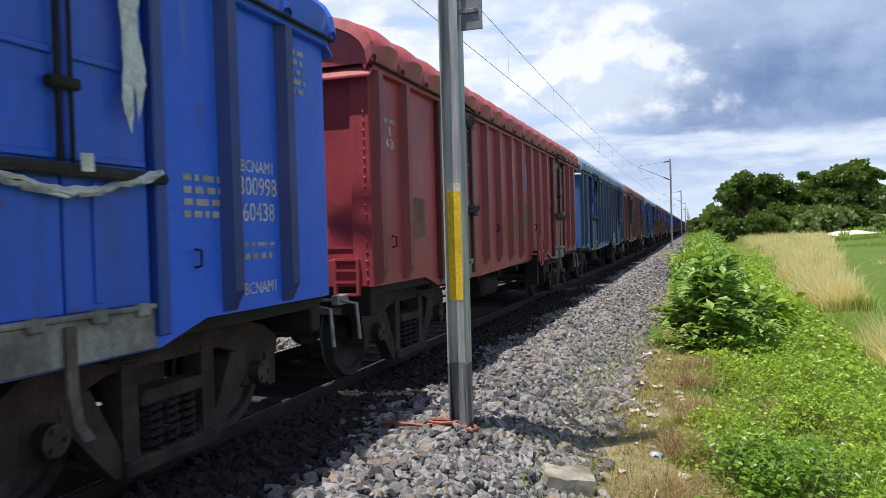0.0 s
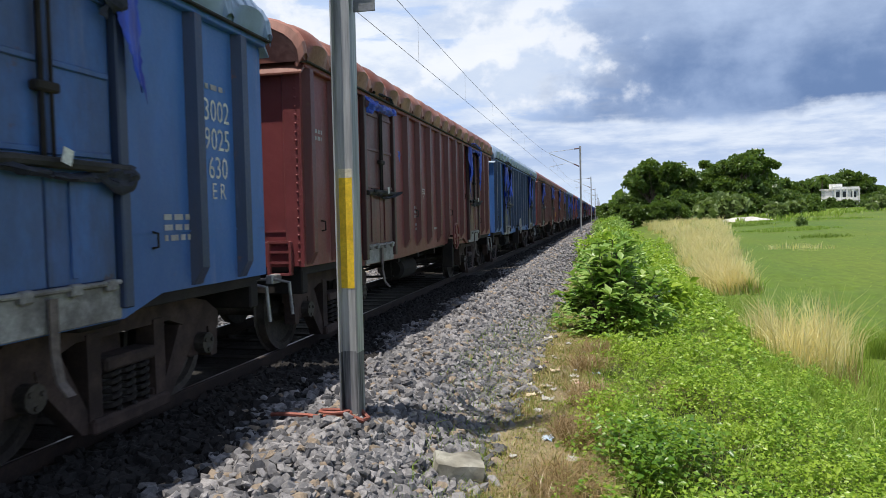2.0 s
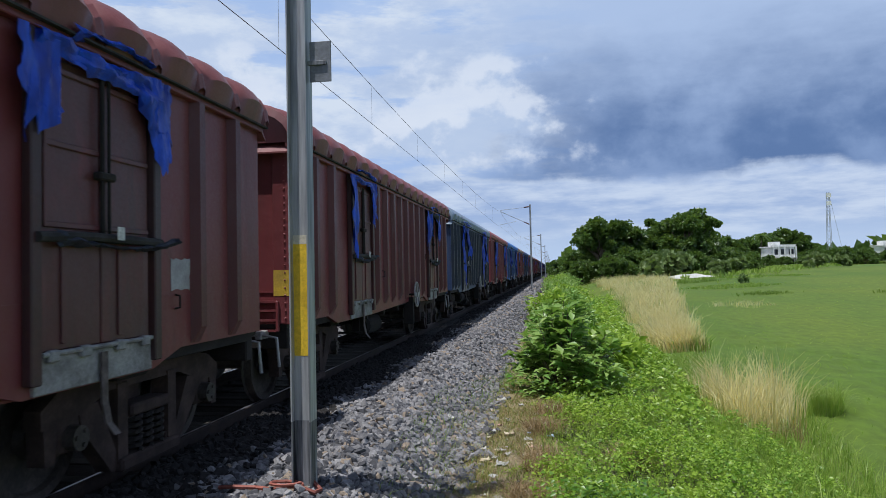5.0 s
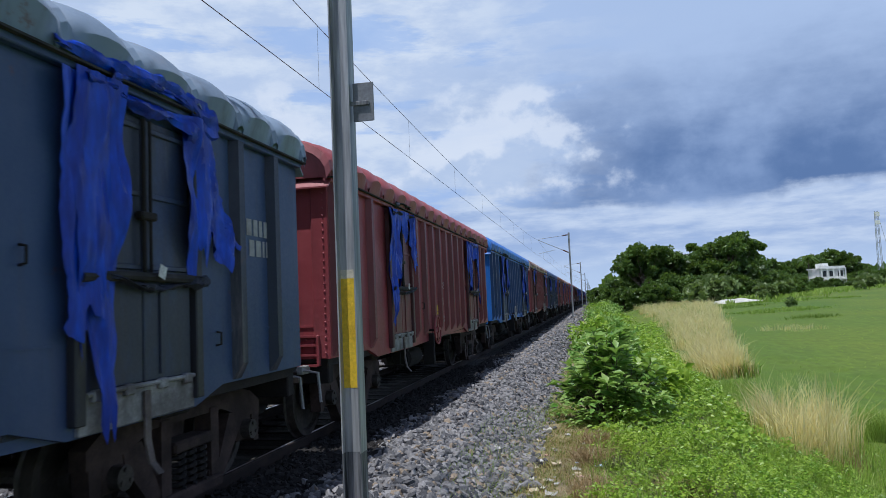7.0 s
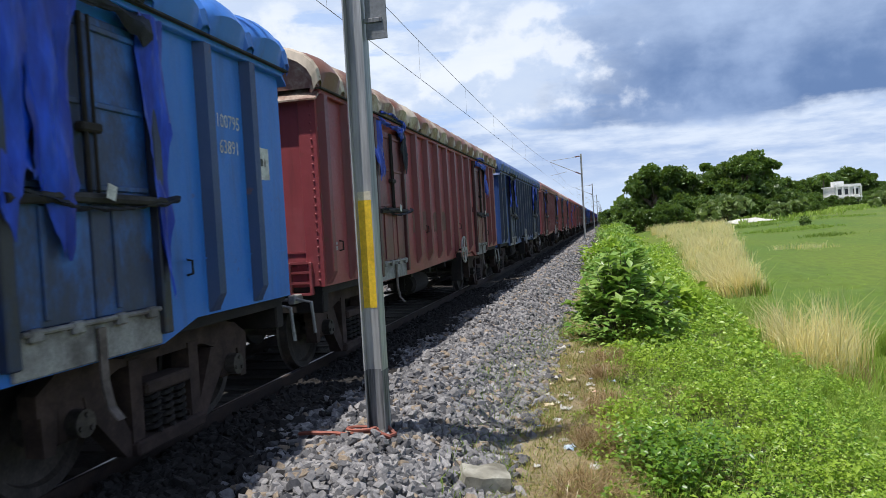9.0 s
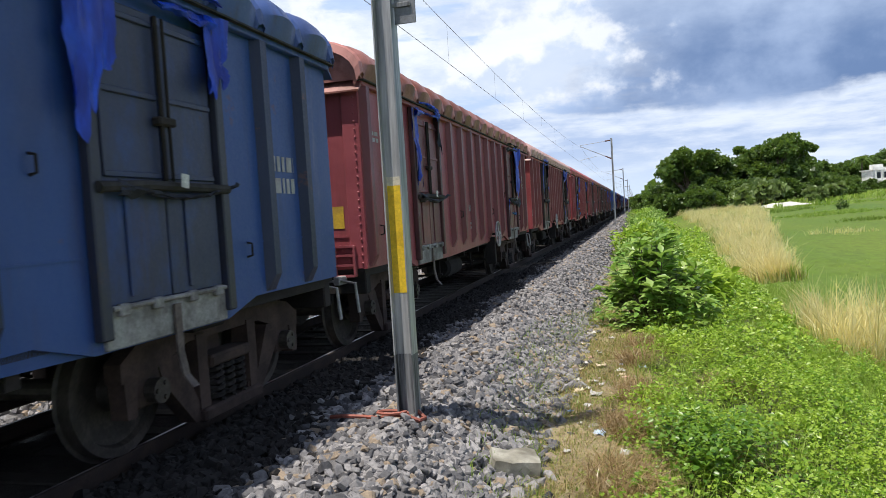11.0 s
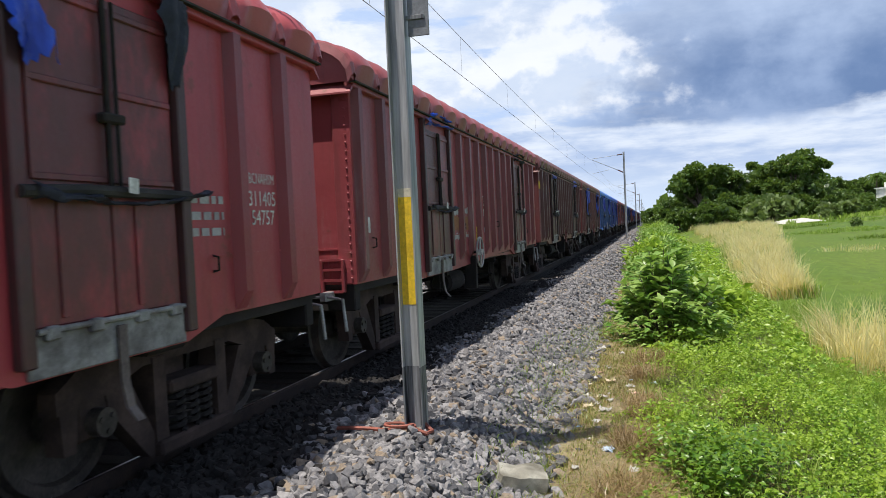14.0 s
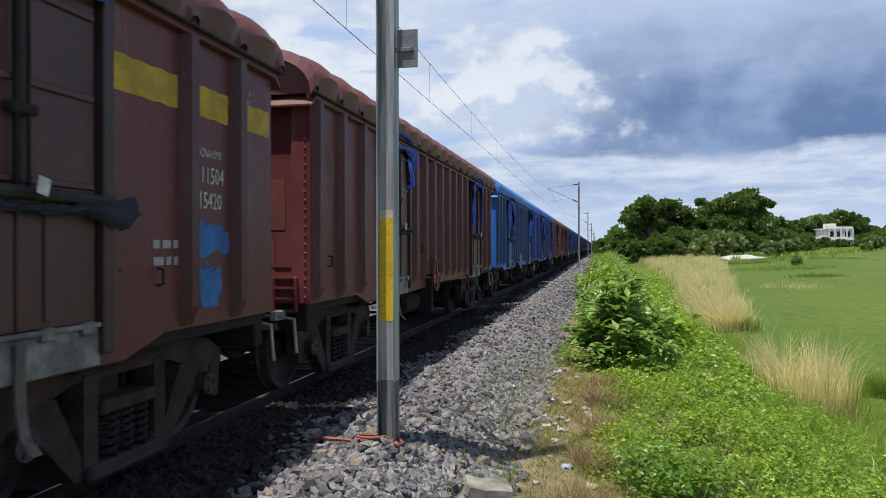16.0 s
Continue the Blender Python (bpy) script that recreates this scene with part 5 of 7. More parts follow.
        patch(w, "chipped_patch", 13.15, 13.42, 2.45, 2.7, WHITE, "chipped white paint", 9, 0.06), letter(w, "AM1\n040\n228", 12.7, 2.55, 0.17)
    elif n == 9:
        patch(w, "paper_notice", 0.10, 0.34, 2.15, 2.48, WHITE, "white paper notice", 3, 0.006), patch(w, "notice_mark", 0.16, 0.27, 2.24, 2.40, BLACK, "dark mark on the notice", 5, 0.02, 0.007)
        letter(w, "R 1-27", 0.8, 2.55, 0.14), letter(w, "S E", 5.95, 1.62, 0.22, 1.2)
        patch(w, "poster", 6.55, 7.0, 2.42, 2.92, POSTER, "purple poster with white print", 12, 0.02), bars(w, 6.6, 2.62, 2, 0.3, 0.06, 0.12, WHITE)
        patch(w, "yellow_notice", 6.55, 6.95, 1.50, 1.78, YELLOW, "yellow painted notice with dark print", 2, 0.008), bars(w, 6.60, 1.71, 4, 0.3, 0.025, 0.055, BLACK)
        patch(w, "rust_patch", 6.7, 6.95, 2.0, 2.3, RUSTP, "rust-red patch", 3, 0.06), patch(w, "rust_patch", 8.0, 8.4, 1.45, 1.65, RUSTP, "rust-red patch", 9, 0.03), patch(w, "rust_patch", 6.6, 6.95, 1.12, 1.3, RUSTP, "rust-red patch", 4, 0.04)
        letter(w, "100795", 12.72, 2.66, 0.17, 0.8), letter(w, "63891", 12.72, 2.44, 0.17, 0.8), patch(w, "paper_notice", 13.19, 13.46, 2.20, 2.50, WHITE, "white paper notice", 13, 0.006), bars(w, 13.25, 2.36, 1, 0.14, 0.07, 0.1, BLACK)
        end_patch(w, "rust_patch", 0.72, 1.22, 1.40, 2.55, RUSTP, "large rust-red scraped panel on the end")
    elif n == 10:
        for k in range(4):
            patch(w, "pale_stripe", 0.06, 0.32, 2.55 + 0.13 * k, 2.61 + 0.13 * k, GREYP, "pale painted stripe", 20 + k, 0.01)
        patch(w, "yellow_panel", 0.04, 0.34, 1.75, 2.1, mat_faded, "faded yellow panel", 2, 0.02), bars(w, 0.5, 1.5, 1, 0.25, 0.1)
        for y in (3.7, 4.5, 5.2, 6.0, 6.75):
            patch(w, "pale_patch", y - 0.2, y + 0.2, 1.6, 1.95, mat_faded, "faded rectangular paint patch", int(y * 7), 0.03)
    elif n == 12:
        letter(w, "W", 6.46, 2.42, 0.22), letter(w, "प", 6.46, 2.70, 0.24), letter(w, "R", 7.28, 2.28, 0.18), bars(w, 5.9, 1.75, 1, 0.2, 0.12), bars(w, 5.95, 1.45, 2, 0.15), bars(w, 0.7, 2.72, 2, 0.22, 0.05), bars(w, 12.5, 2.55, 2, 0.45, 0.14, 0.2, WHITE)
        end_patch(w, "yellow_panel", 0.86, 1.24, 1.55, 1.82, YELLOW, "yellow painted panel on the end")
    elif n == 13:
        letter(w, "R\n4·24", 0.80, 2.62, 0.17), patch(w, "paper_notice", 0.04, 0.30, 1.46, 1.68, WHITE, "small white paper notice", 3, 0.006), letter(w, "N R", 7.5, 2.10, 0.18, 1.0)
        letter(w, "BCNAM1", 12.7, 2.30, 0.13), letter(w, "300399", 12.7, 2.12, 0.19), letter(w, "62079", 12.7, 1.93, 0.19), letter(w, "BCNAM1", 12.7, 1.25, 0.11)
        patch(w, "chipped_patch", 9.66, 9.98, 2.58, 2.98, GREYP, "chipped pale paint", 3, 0.06), patch(w, "chipped_patch", 9.62, 9.90, 2.05, 2.42, GREYP, "chipped pale paint", 4, 0.07), patch(w, "chipped_patch", 7.22, 7.36, 2.3, 2.95, WHITE, "chipped white paint", 8, 0.03)
        patch(w, "pale_streak", 4.2, 4.7, 1.15, 3.1, mat_faded, "pale weathered streak down the panel", 31, 0.03), patch(w, "pale_streak", 6.5, 6.95, 1.15, 3.1, mat_faded, "pale weathered streak down the panel", 32, 0.03)
    elif n == 14:
        letter(w, "R\n4-24", 0.80, 2.78, 0.16), letter(w, "(R)", 6.01, 2.48, 0.40, 0.8), letter(w, "SEC", 6.74, 1.90, 0.20, 0.8), letter(w, "दपूम", 6.74, 2.17, 0.20, 0.9)
        letter(w, "BCNAHSM", 12.72, 2.12, 0.13, 0.7), letter(w, "311405", 12.72, 1.95, 0.18), letter(w, "54757", 12.72, 1.79, 0.18), bars(w, 11.7, 1.93, 3, 0.42, 0.06, 0.12)
    elif n == 15:
        bars(w, 12.45, 2.12, 4, 0.45, 0.07, 0.11), bars(w, 11.8, 2.0, 2, 0.35)
        patch(w, "paper_notice", 0.62, 0.74, 1.62, 1.80, WHITE, "small white paper notice", 5, 0.006), patch(w, "yellow_notice", 6.20, 6.56, 1.25, 1.62, YELLOW, "yellow painted notice with dark print", 2, 0.01), bars(w, 6.26, 1.54, 4, 0.24, 0.03, 0.075, BLACK)
        letter(w, "N", 6.93, 1.90, 0.24), letter(w, "F", 7.2, 1.90, 0.24), letter(w, "पू", 6.92, 2.15, 0.22), letter(w, "सी", 7.2, 2.18, 0.22), bars(w, 6.9, 1.55, 1, 0.2, 0.1)
        for y in (4.68, 5.33):
            patch(w, "pale_stripe", y - 0.25, y + 0.25, 1.86, 1.97, GREYP, "chipped white stripe", int(y * 9), 0.03), patch(w, "yellow_stripe", y - 0.25, y + 0.25, 1.58, 1.82, mat_ochre, "faded ochre stripe", int(y * 7), 0.02), patch(w, "pale_stripe", y - 0.25, y + 0.25, 1.44, 1.53, GREYP, "chipped white stripe", int(y * 5), 0.03)
    elif n == 16:
        y = [0.20, 0.69, 1.45] + [v for v in LATE_RIBS if v > 4.6] + [DOORS[1] - 0.22]
        for a, b in zip(y, y[1:]):
            if b < 1.5 or a > 4.6:
                patch(w, "yellow_stripe", a + 0.10, b - 0.10, 2.68, 2.92, YELLOW, "faded yellow stripe panel", int(a * 10), 0.008)
        swag(w, d0 + 0.25, 2.06, 0.9, 0.12, PLASTIC, "white plastic sheet slung on the door bar", 616, 0.05)
        for a, b in ((4.38, 4.60), (11.46, 12.20), (12.43, 12.95), (13.20, 13.72)):
            patch(w, "yellow_stripe", a, b, 2.68, 2.92, YELLOW, "faded yellow stripe panel", int(a * 10), 0.008)
        letter(w, "BCNAHSM1", 12.66, 2.40, 0.10, 0.7), letter(w, "311504", 12.66, 2.22, 0.19, 0.75), letter(w, "15420", 12.66, 2.02, 0.19, 0.75), bars(w, 11.9, 1.68, 2, 0.3, 0.06, 0.12), bars(w, 13.2, 3.02, 2, 0.15)
        patch(w, "blue_splash", 12.5, 12.92, 1.60, 1.82, LBLUE, "splashed light blue paint", 6, 0.07), patch(w, "blue_splash", 12.52, 12.85, 1.22, 1.5, LBLUE, "faded blue paint smear", 8, 0.07)
        end_patch(w, "yellow_panel", 0.92, 1.25, 1.50, 1.78, YELLOW, "yellow painted panel on the end"), end_letter(w, "AR", 1.09, 1.64, 0.17)
        patch(w, "paper_notice", 0.62, 0.76, 1.72, 1.90, WHITE, "small white paper notice", 5, 0.006)
    elif n == 17:
        end_patch(w, "bare_patch", 0.70, 1.10, 1.35, 1.72, RUSTP, "bright rust-red bare patch"), end_patch(w, "bare_patch", 0.80, 1.22, 1.85, 2.4, RUSTP, "bright rust-red bare patch")
        patch(w, "pale_patch", 0.55, 0.95, 2.3, 2.8, mat_faded, "pale rubbed paint", 4, 0.08)
    else:
        bars(w, 12.5, 2.2, 2, 0.4, 0.14, 0.2), letter(w, "R", 0.8, 2.6, 0.15)


mat_ochre = mat("faded_ochre_paint", (0.30, 0.13, 0.05), (0.20, 0.085, 0.05), 5, 40, 0.8, 0, 0.1)
mat_olive = mat("faded_olive_paint", (0.26, 0.14, 0.05), (0.19, 0.085, 0.05), 5, 40, 0.8, 0, 0.1)
mat_teal = mat("faded_grey_green_paint", (0.10, 0.115, 0.11), (0.16, 0.10, 0.085), 4, 40, 0.8, 0, 0.1)
mat_faded = mat("faded_dusty_paint", (0.21, 0.11, 0.095), (0.14, 0.07, 0.06), 5, 40, 0.8, 0, 0.1)


def colour_wagon(w, n):
    body = LIVERY[n][0] if n in LIVERY else (RED, BROWN, ROYAL, RED, NAVY, BROWN)[n % 6]
    rng = random.Random(50 + n)
    k = rng.uniform(0.92, 1.08)
    body = tuple(c * k for c in body)
    for o in w.children_recursive:
        nm = o.name.split(".")[0]
        if nm in ("roof", "carline"):
            c = PALE_ROOF.get(n, tuple(v * 0.95 + 0.022 for v in body))
        elif nm in ("end_wall", "end_step", "end_rivets", "corner_post", "end_stanchion", "end_lap", "end_sill"):
            c = body
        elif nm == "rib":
            # ribs darker than the sheets: the shading of their flanks is put into the colour
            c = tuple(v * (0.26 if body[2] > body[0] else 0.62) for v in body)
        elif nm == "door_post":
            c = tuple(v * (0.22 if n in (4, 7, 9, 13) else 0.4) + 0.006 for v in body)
        else:
            c = body
        if nm == "roof" and n in (3, 10, 12, 17):
            o.material_slots[0].link = "OBJECT"
            o.material_slots[0].material = SCABBY
        if nm == "hand_brake_wheel" and n in PAINTED_WHEEL:
            o.material_slots[0].link = "OBJECT"
            o.material_slots[0].material = PAINT
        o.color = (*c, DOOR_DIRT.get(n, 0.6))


def build_train():
    first = build_wagon()
    train = [first]
    for n in range(1, COUNT):
        train.append(copy_thing(first, Matrix.Identity(4)))
    for n, w in enumerate(train):
        arrange(w, n)
        colour_wagon(w, n)
        if n < 30:
            dress(w, n)
        hue = LIVERY[n][1] if n in LIVERY else "dusty"
        tagged(w, "%s covered goods wagon with ribbed sides and humped roof" % hue, "wagon", group="wagons of the goods train")
    return train


TRAIN = build_train()

# ---- plants beside the line ----
def noise2(x, y, s, seed=0.0):
    return np.array([noise.noise(Vector((a * s + seed, b * s - seed, seed * 0.7))) for a, b in zip(x, y)])


def build_creepers():
    """Leafy weeds in clumps of their own height, with bare and dead spots between."""
    rng = np.random.default_rng(21)
    ob = tagged(new("creeping_weeds"), "dense low carpet of bright green leafy creeping weeds", "weeds", kind="stuff")
    for n, y0, y1, s0, s1, nm in ((112000, 3.0, 11.0, 0.022, 0.054, "near_leaves"), (46000, 11.0, 24.0, 0.045, 0.10, "middle_leaves"), (22000, 24.0, 70.0, 0.10, 0.22, "far_leaves"), (26000, -9.0, 3.0, 0.05, 0.11, "rear_leaves")):
        y = rng.uniform(y0, y1, n)
        left = 4.60 + 0.20 * np.sin(y * 0.8) + 0.15 * np.sin(y * 2.1 + 1) + 0.10 * np.sin(y * 5.3) - np.where(y > 20, 0.1, 0)
        right = 8.45 + 0.25 * np.sin(y * 0.6) - 0.5 * smooth01(y, 10, 16) + np.clip(y - 24, 0, 60) * 0.045
        x = left - 0.25 + (right - left + 0.25) * rng.random(n) ** 0.95
        big = noise2(x, y, 0.9, 3.0)
        clump = noise2(x, y, 2.6, 8.0)
        tuft = noise2(x, y, 6.5, 15.0)
        edge = smooth01(x - left, -0.25, 0.45) * (1 - 0.55 * smooth01(x, 7.2, 8.4))
        top = (0.06 + 0.22 * np.clip(big + 0.4, 0, 1) + 0.40 * np.clip(clump + 0.02, 0, 1) + 0.24 * np.clip(tuft, 0, 1)) * (0.2 + 0.8 * edge)
        keep = rng.random(n) < np.clip(0.30 + 0.9 * (clump + 0.25) + 0.5 * tuft, 0.10, 1.0) * (0.12 + 0.88 * edge)
        x, y, top, tuft = x[keep], y[keep], top[keep], tuft[keep]
        m = len(x)
        z = ground_z(x, y) + top * (0.25 + 0.8 * rng.random(m) ** 0.7)
        a = rng.uniform(0, 6.283, m)
        way = np.stack([np.cos(a), np.sin(a), rng.uniform(-0.45, 0.75, m)], 1)
        upv = np.stack([rng.normal(0, 0.75, m), rng.normal(0, 0.75, m), np.ones(m)], 1)
        ln = rng.uniform(s0, s1, m) * (1 + 0.5 * np.clip(tuft, 0, 1))
        tagged(link_mesh(nm, leaves_mesh(nm, np.stack([x, y, z], 1), way, upv, ln, ln * rng.uniform(0.4, 0.8, m)), LEAF, ob), kind="stuff")
    # darker patches of a broader leaf
    m = 1700
    spot = rng.integers(0, 4, m)
    sx, sy = np.array([4.95, 5.2, 5.45, 5.1])[spot], np.array([6.3, 6.0, 6.3, 5.7])[spot]
    x, y = sx + rng.normal(0, 0.15, m), sy + rng.normal(0, 0.18, m)
    z = ground_z(x, y) + 0.08 + 0.38 * rng.random(m)
    a = rng.uniform(0, 6.283, m)
    ln = rng.uniform(0.04, 0.07, m)
    tagged(link_mesh("broad_leaves", leaves_mesh("broad_leaves", np.stack([x, y, z], 1), np.stack([np.cos(a), np.sin(a), rng.uniform(-0.4, 0.5, m)], 1),
           np.stack([rng.normal(0, 0.4, m), rng.normal(0, 0.4, m), np.ones(m)], 1), ln, ln * 0.75), BROADLEAF, ob, "darker broad-leaved creeper"), kind="stuff")
    return ob


def build_grass(name, label, n, xy, h0, h1, w0, w1, material, seed, lean=0.35, category="grass"):
    rng = np.random.default_rng(seed)
    x, y = xy(rng, n)
    h = rng.uniform(h0, h1, len(x))
    ln = rng.normal(0, lean, (len(x), 2)) + np.array([0.10, -0.05])
    me = blades_mesh(name, np.stack([x, y, ground_z(x, y) - 0.02], 1), h, ln, rng.uniform(w0, w1, len(x)), rng)
    return tagged(link_mesh(name, me, material), label, category, kind="stuff")


def build_tussocks(name, label, spots, blades, h0, h1, material, seed, category="dry grass", spread=0.09, wide=0.009):
    """Tussocks of stiff stalks: each leans and stands to a height of its own, its stalks fan out from the root."""
    rng = np.random.default_rng(seed)
    P, H, LN = [], [], []
    for x, y in spots:
        n, tall = int(blades * rng.uniform(0.5, 1.4)), rng.uniform(h0, h1)
        off = rng.normal(0, spread, (n, 2))
        px, py = x + off[:, 0], y + off[:, 1]
        P.append(np.stack([px, py, ground_z(px, py) - 0.02], 1))
        H.append(tall * rng.uniform(0.45, 1.05, n))
        LN.append(off / spread * 0.16 + rng.normal(0, 0.15, (n, 2)) + rng.normal(0, 0.20, 2) + np.array([-0.10, -0.03]))
    P, H, LN = np.concatenate(P), np.concatenate(H), np.concatenate(LN)
    me = blades_mesh(name, P, H, LN, rng.uniform(0.6, 1.4, len(P)) * wide, rng)
    return tagged(link_mesh(name, me, material), label, category, kind="stuff")


def scatter(cx, cy, rx, ry, count, seed):
    rng = np.random.default_rng(seed)
    a, d = rng.uniform(0, 6.283, count), np.sqrt(rng.random(count))
    return list(zip(cx + rx * d * np.cos(a), cy + ry * d * np.sin(a)))


def band_spots(count, seed):
    x, y = tan_band(np.random.default_rng(seed), count)
    return list(zip(x, y))


def around(cx, cy, rx, ry):
    def f(rng, n):
        a, d = rng.uniform(0, 6.283, n), np.sqrt(rng.random(n))
        return cx + rx * d * np.cos(a), cy + ry * d * np.sin(a)
    return f


def strip(x0, x1, y0, y1, power=1.0):
    def f(rng, n):
        u = rng.random(n) ** power
        y = y0 + (y1 - y0) * u
        w = x0 + 0.25 * np.sin(y * 0.5) + (x1 - x0) * rng.random(n)
        return w + (y - y0) * 0.02, y
    return f


def tan_band(rng, n):
    y = 26 + (150 - 26) * rng.random(n) ** 1.5
    lo = np.interp(y, [26, 30, 67, 150], [8.7, 8.6, 10.4, 11.0]) + 0.3 * np.sin(y * 0.6)
    hi = np.interp(y, [26, 30, 45, 93, 150], [9.3, 9.9, 12.0, 19.0, 26.0]) + 0.3 * np.sin(y * 0.8)
    x = lo + (hi - lo) * rng.random(n)
    keep = (noise2(x, y, 0.35, 5.0) > -0.25) & (noise2(x, y, 1.6, 9.0) > -0.22)
    return x[keep], y[keep]


def far_edge(rng, n):
    """The weedy rim of the field before the village."""
    x = rng.uniform(21, 95, n)
    y = 100 + (x - 23) * 2.0 + rng.normal(0, 7, n)
    keep = noise2(x, y, 0.12, 2.0) > -0.25
    return x[keep], np.minimum(y, 190)[keep]


def build_bush():
    """A broad-leaved shrub: stems that fork, with whorls of long drooping leaves."""
    rng = np.random.default_rng(5)
    cx, cy = 4.92, 13.0
    z0 = float(ground_z(cx, cy))
    bush = tagged(new("broadleaf_shrub"), "bushy green shrub with long glossy drooping leaves on the path edge", "shrub")
    bush.location = (cx, cy, z0)
    places, ways, lens = [], [], []
    for k in range(78):
        a, t = rng.uniform(0, 6.283), rng.random() ** 0.7
        r = 0.92 * t
        h = (1.62 - 0.85 * t ** 2) * rng.uniform(0.45, 1.05)
        tip = Vector((r * math.cos(a) * 1.0, r * math.sin(a) * 0.95, h))
        rootp = Vector((0.14 * math.cos(a), 0.14 * math.sin(a), -0.05))
        mid = rootp.lerp(tip, 0.55) + Vector((0, 0, 0.12))
        part("stem", tube([rootp, mid, tip], [0.016, 0.011, 0.005], 5), BARK, bush)
        for j in range(22):
            u = rng.uniform(0.35, 1.02)
            p = mid.lerp(tip, (u - 0.35) / 0.65)
            b = rng.uniform(0, 6.283)
            out = Vector((math.cos(b), math.sin(b), rng.uniform(-0.55, 0.45))) + (tip - mid).normalized() * 0.55
            places.append(p), ways.append(out), lens.append(rng.uniform(0.16, 0.30))
    for k in range(760):           # low skirt
        a, r = rng.uniform(0, 6.283), rng.uniform(0.25, 1.0)
        places.append(Vector((r * math.cos(a), r * math.sin(a), rng.uniform(0.03, 0.55)))), ways.append(Vector((math.cos(a + rng.normal()), math.sin(a + rng.normal()), rng.uniform(-0.2, 0.6)))), lens.append(rng.uniform(0.10, 0.22))
    P, W, L = np.array([p[:] for p in places]), np.array([w[:] for w in ways]), np.array(lens)
    U = np.stack([rng.normal(0, 0.3, len(P)), rng.normal(0, 0.3, len(P)), np.ones(len(P))], 1)
    single = rng.permutation(np.where((P[:, 1] < 0) & (P[:, 2] > 0.5))[0])[:220]
    rest = np.setdiff1d(np.arange(len(P)), single)
    tagged(link_mesh("foliage", leaves_mesh("foliage", P[rest], W[rest], U[rest], L[rest], L[rest] * 0.46), BUSHLEAF, bush), kind="stuff")
    z, o = np.zeros((1, 3)), np.array([1.0])
    leaf = [leaves_mesh("leaf", z, np.array([[1.0, 0, 0.05]]), np.array([[0, 0, 1.0]]), o, o * wd) for wd in (0.40, 0.46, 0.54)]
    for k, i in enumerate(single):
        ob = link_mesh("leaf", leaf[k % 3], BUSHLEAF, bush, loc=P[i])
        ob.scale = (L[i],) * 3
        ob.rotation_euler = Vector(W[i]).to_track_quat("X", "Z").to_euler()
    return bush


def build_low_bush(cx, cy, r, h, n, seed, mesh_leaf=BUSHLEAF):
    rng = np.random.default_rng(seed)
    b = tagged(new("low_bush"), "dark green low bush in the weeds along the line", "bush", group="bushes along the line")
    b.location = (cx, cy, float(ground_z(cx, cy)))
    part("stem", tube([(0, 0, -0.1), (0.05, 0.03, h * 0.6)], [0.03, 0.012], 5), BARK, b)
    d = rng.normal(size=(n, 3))
    d /= np.linalg.norm(d, axis=1)[:, None]
    rad = rng.random(n) ** 0.35 * (1 + 0.25 * np.sin(d[:, 0] * 5 + seed) + 0.2 * np.sin(d[:, 1] * 7))
    p = d * rad[:, None] * np.array([r, r, h * 0.5]) + np.array([0, 0, h * 0.5])
    p[:, 2] = np.maximum(p[:, 2], 0.02)
    w = d + rng.normal(0, 0.5, (n, 3))
    L = rng.uniform(0.12, 0.28, n)
    tagged(link_mesh("foliage", leaves_mesh("foliage", p, w, d + np.array([0, 0, 1.0]) + rng.normal(0, 0.3, (n, 3)), L, L * 0.5), mesh_leaf, b), kind="stuff")
    return b


# ---- trees, houses and the far distance ----
def sprays_mesh(name, P, D, L, rng):
    """Small four-cornered leaf sprays, bent along the middle."""
    D = D / (np.linalg.norm(D, axis=1)[:, None] + 1e-9)
    side = np.cross(D, rng.normal(size=D.shape))
    side /= np.linalg.norm(side, axis=1)[:, None] + 1e-9
    W = (L * rng.uniform(0.35, 0.6, len(L)))[:, None]
    tip = P + D * L[:, None] + np.array([0, 0, -0.18]) * L[:, None]
    mid = P + D * (L * 0.5)[:, None]
    v = np.stack([P, mid + side * W, tip, mid - side * W], 1).reshape(-1, 3)
    i = np.arange(len(P))[:, None] * 4
    return np_mesh(name, v, np.concatenate([np.hstack([i, i + 1, i + 2]), np.hstack([i, i + 2, i + 3])]))


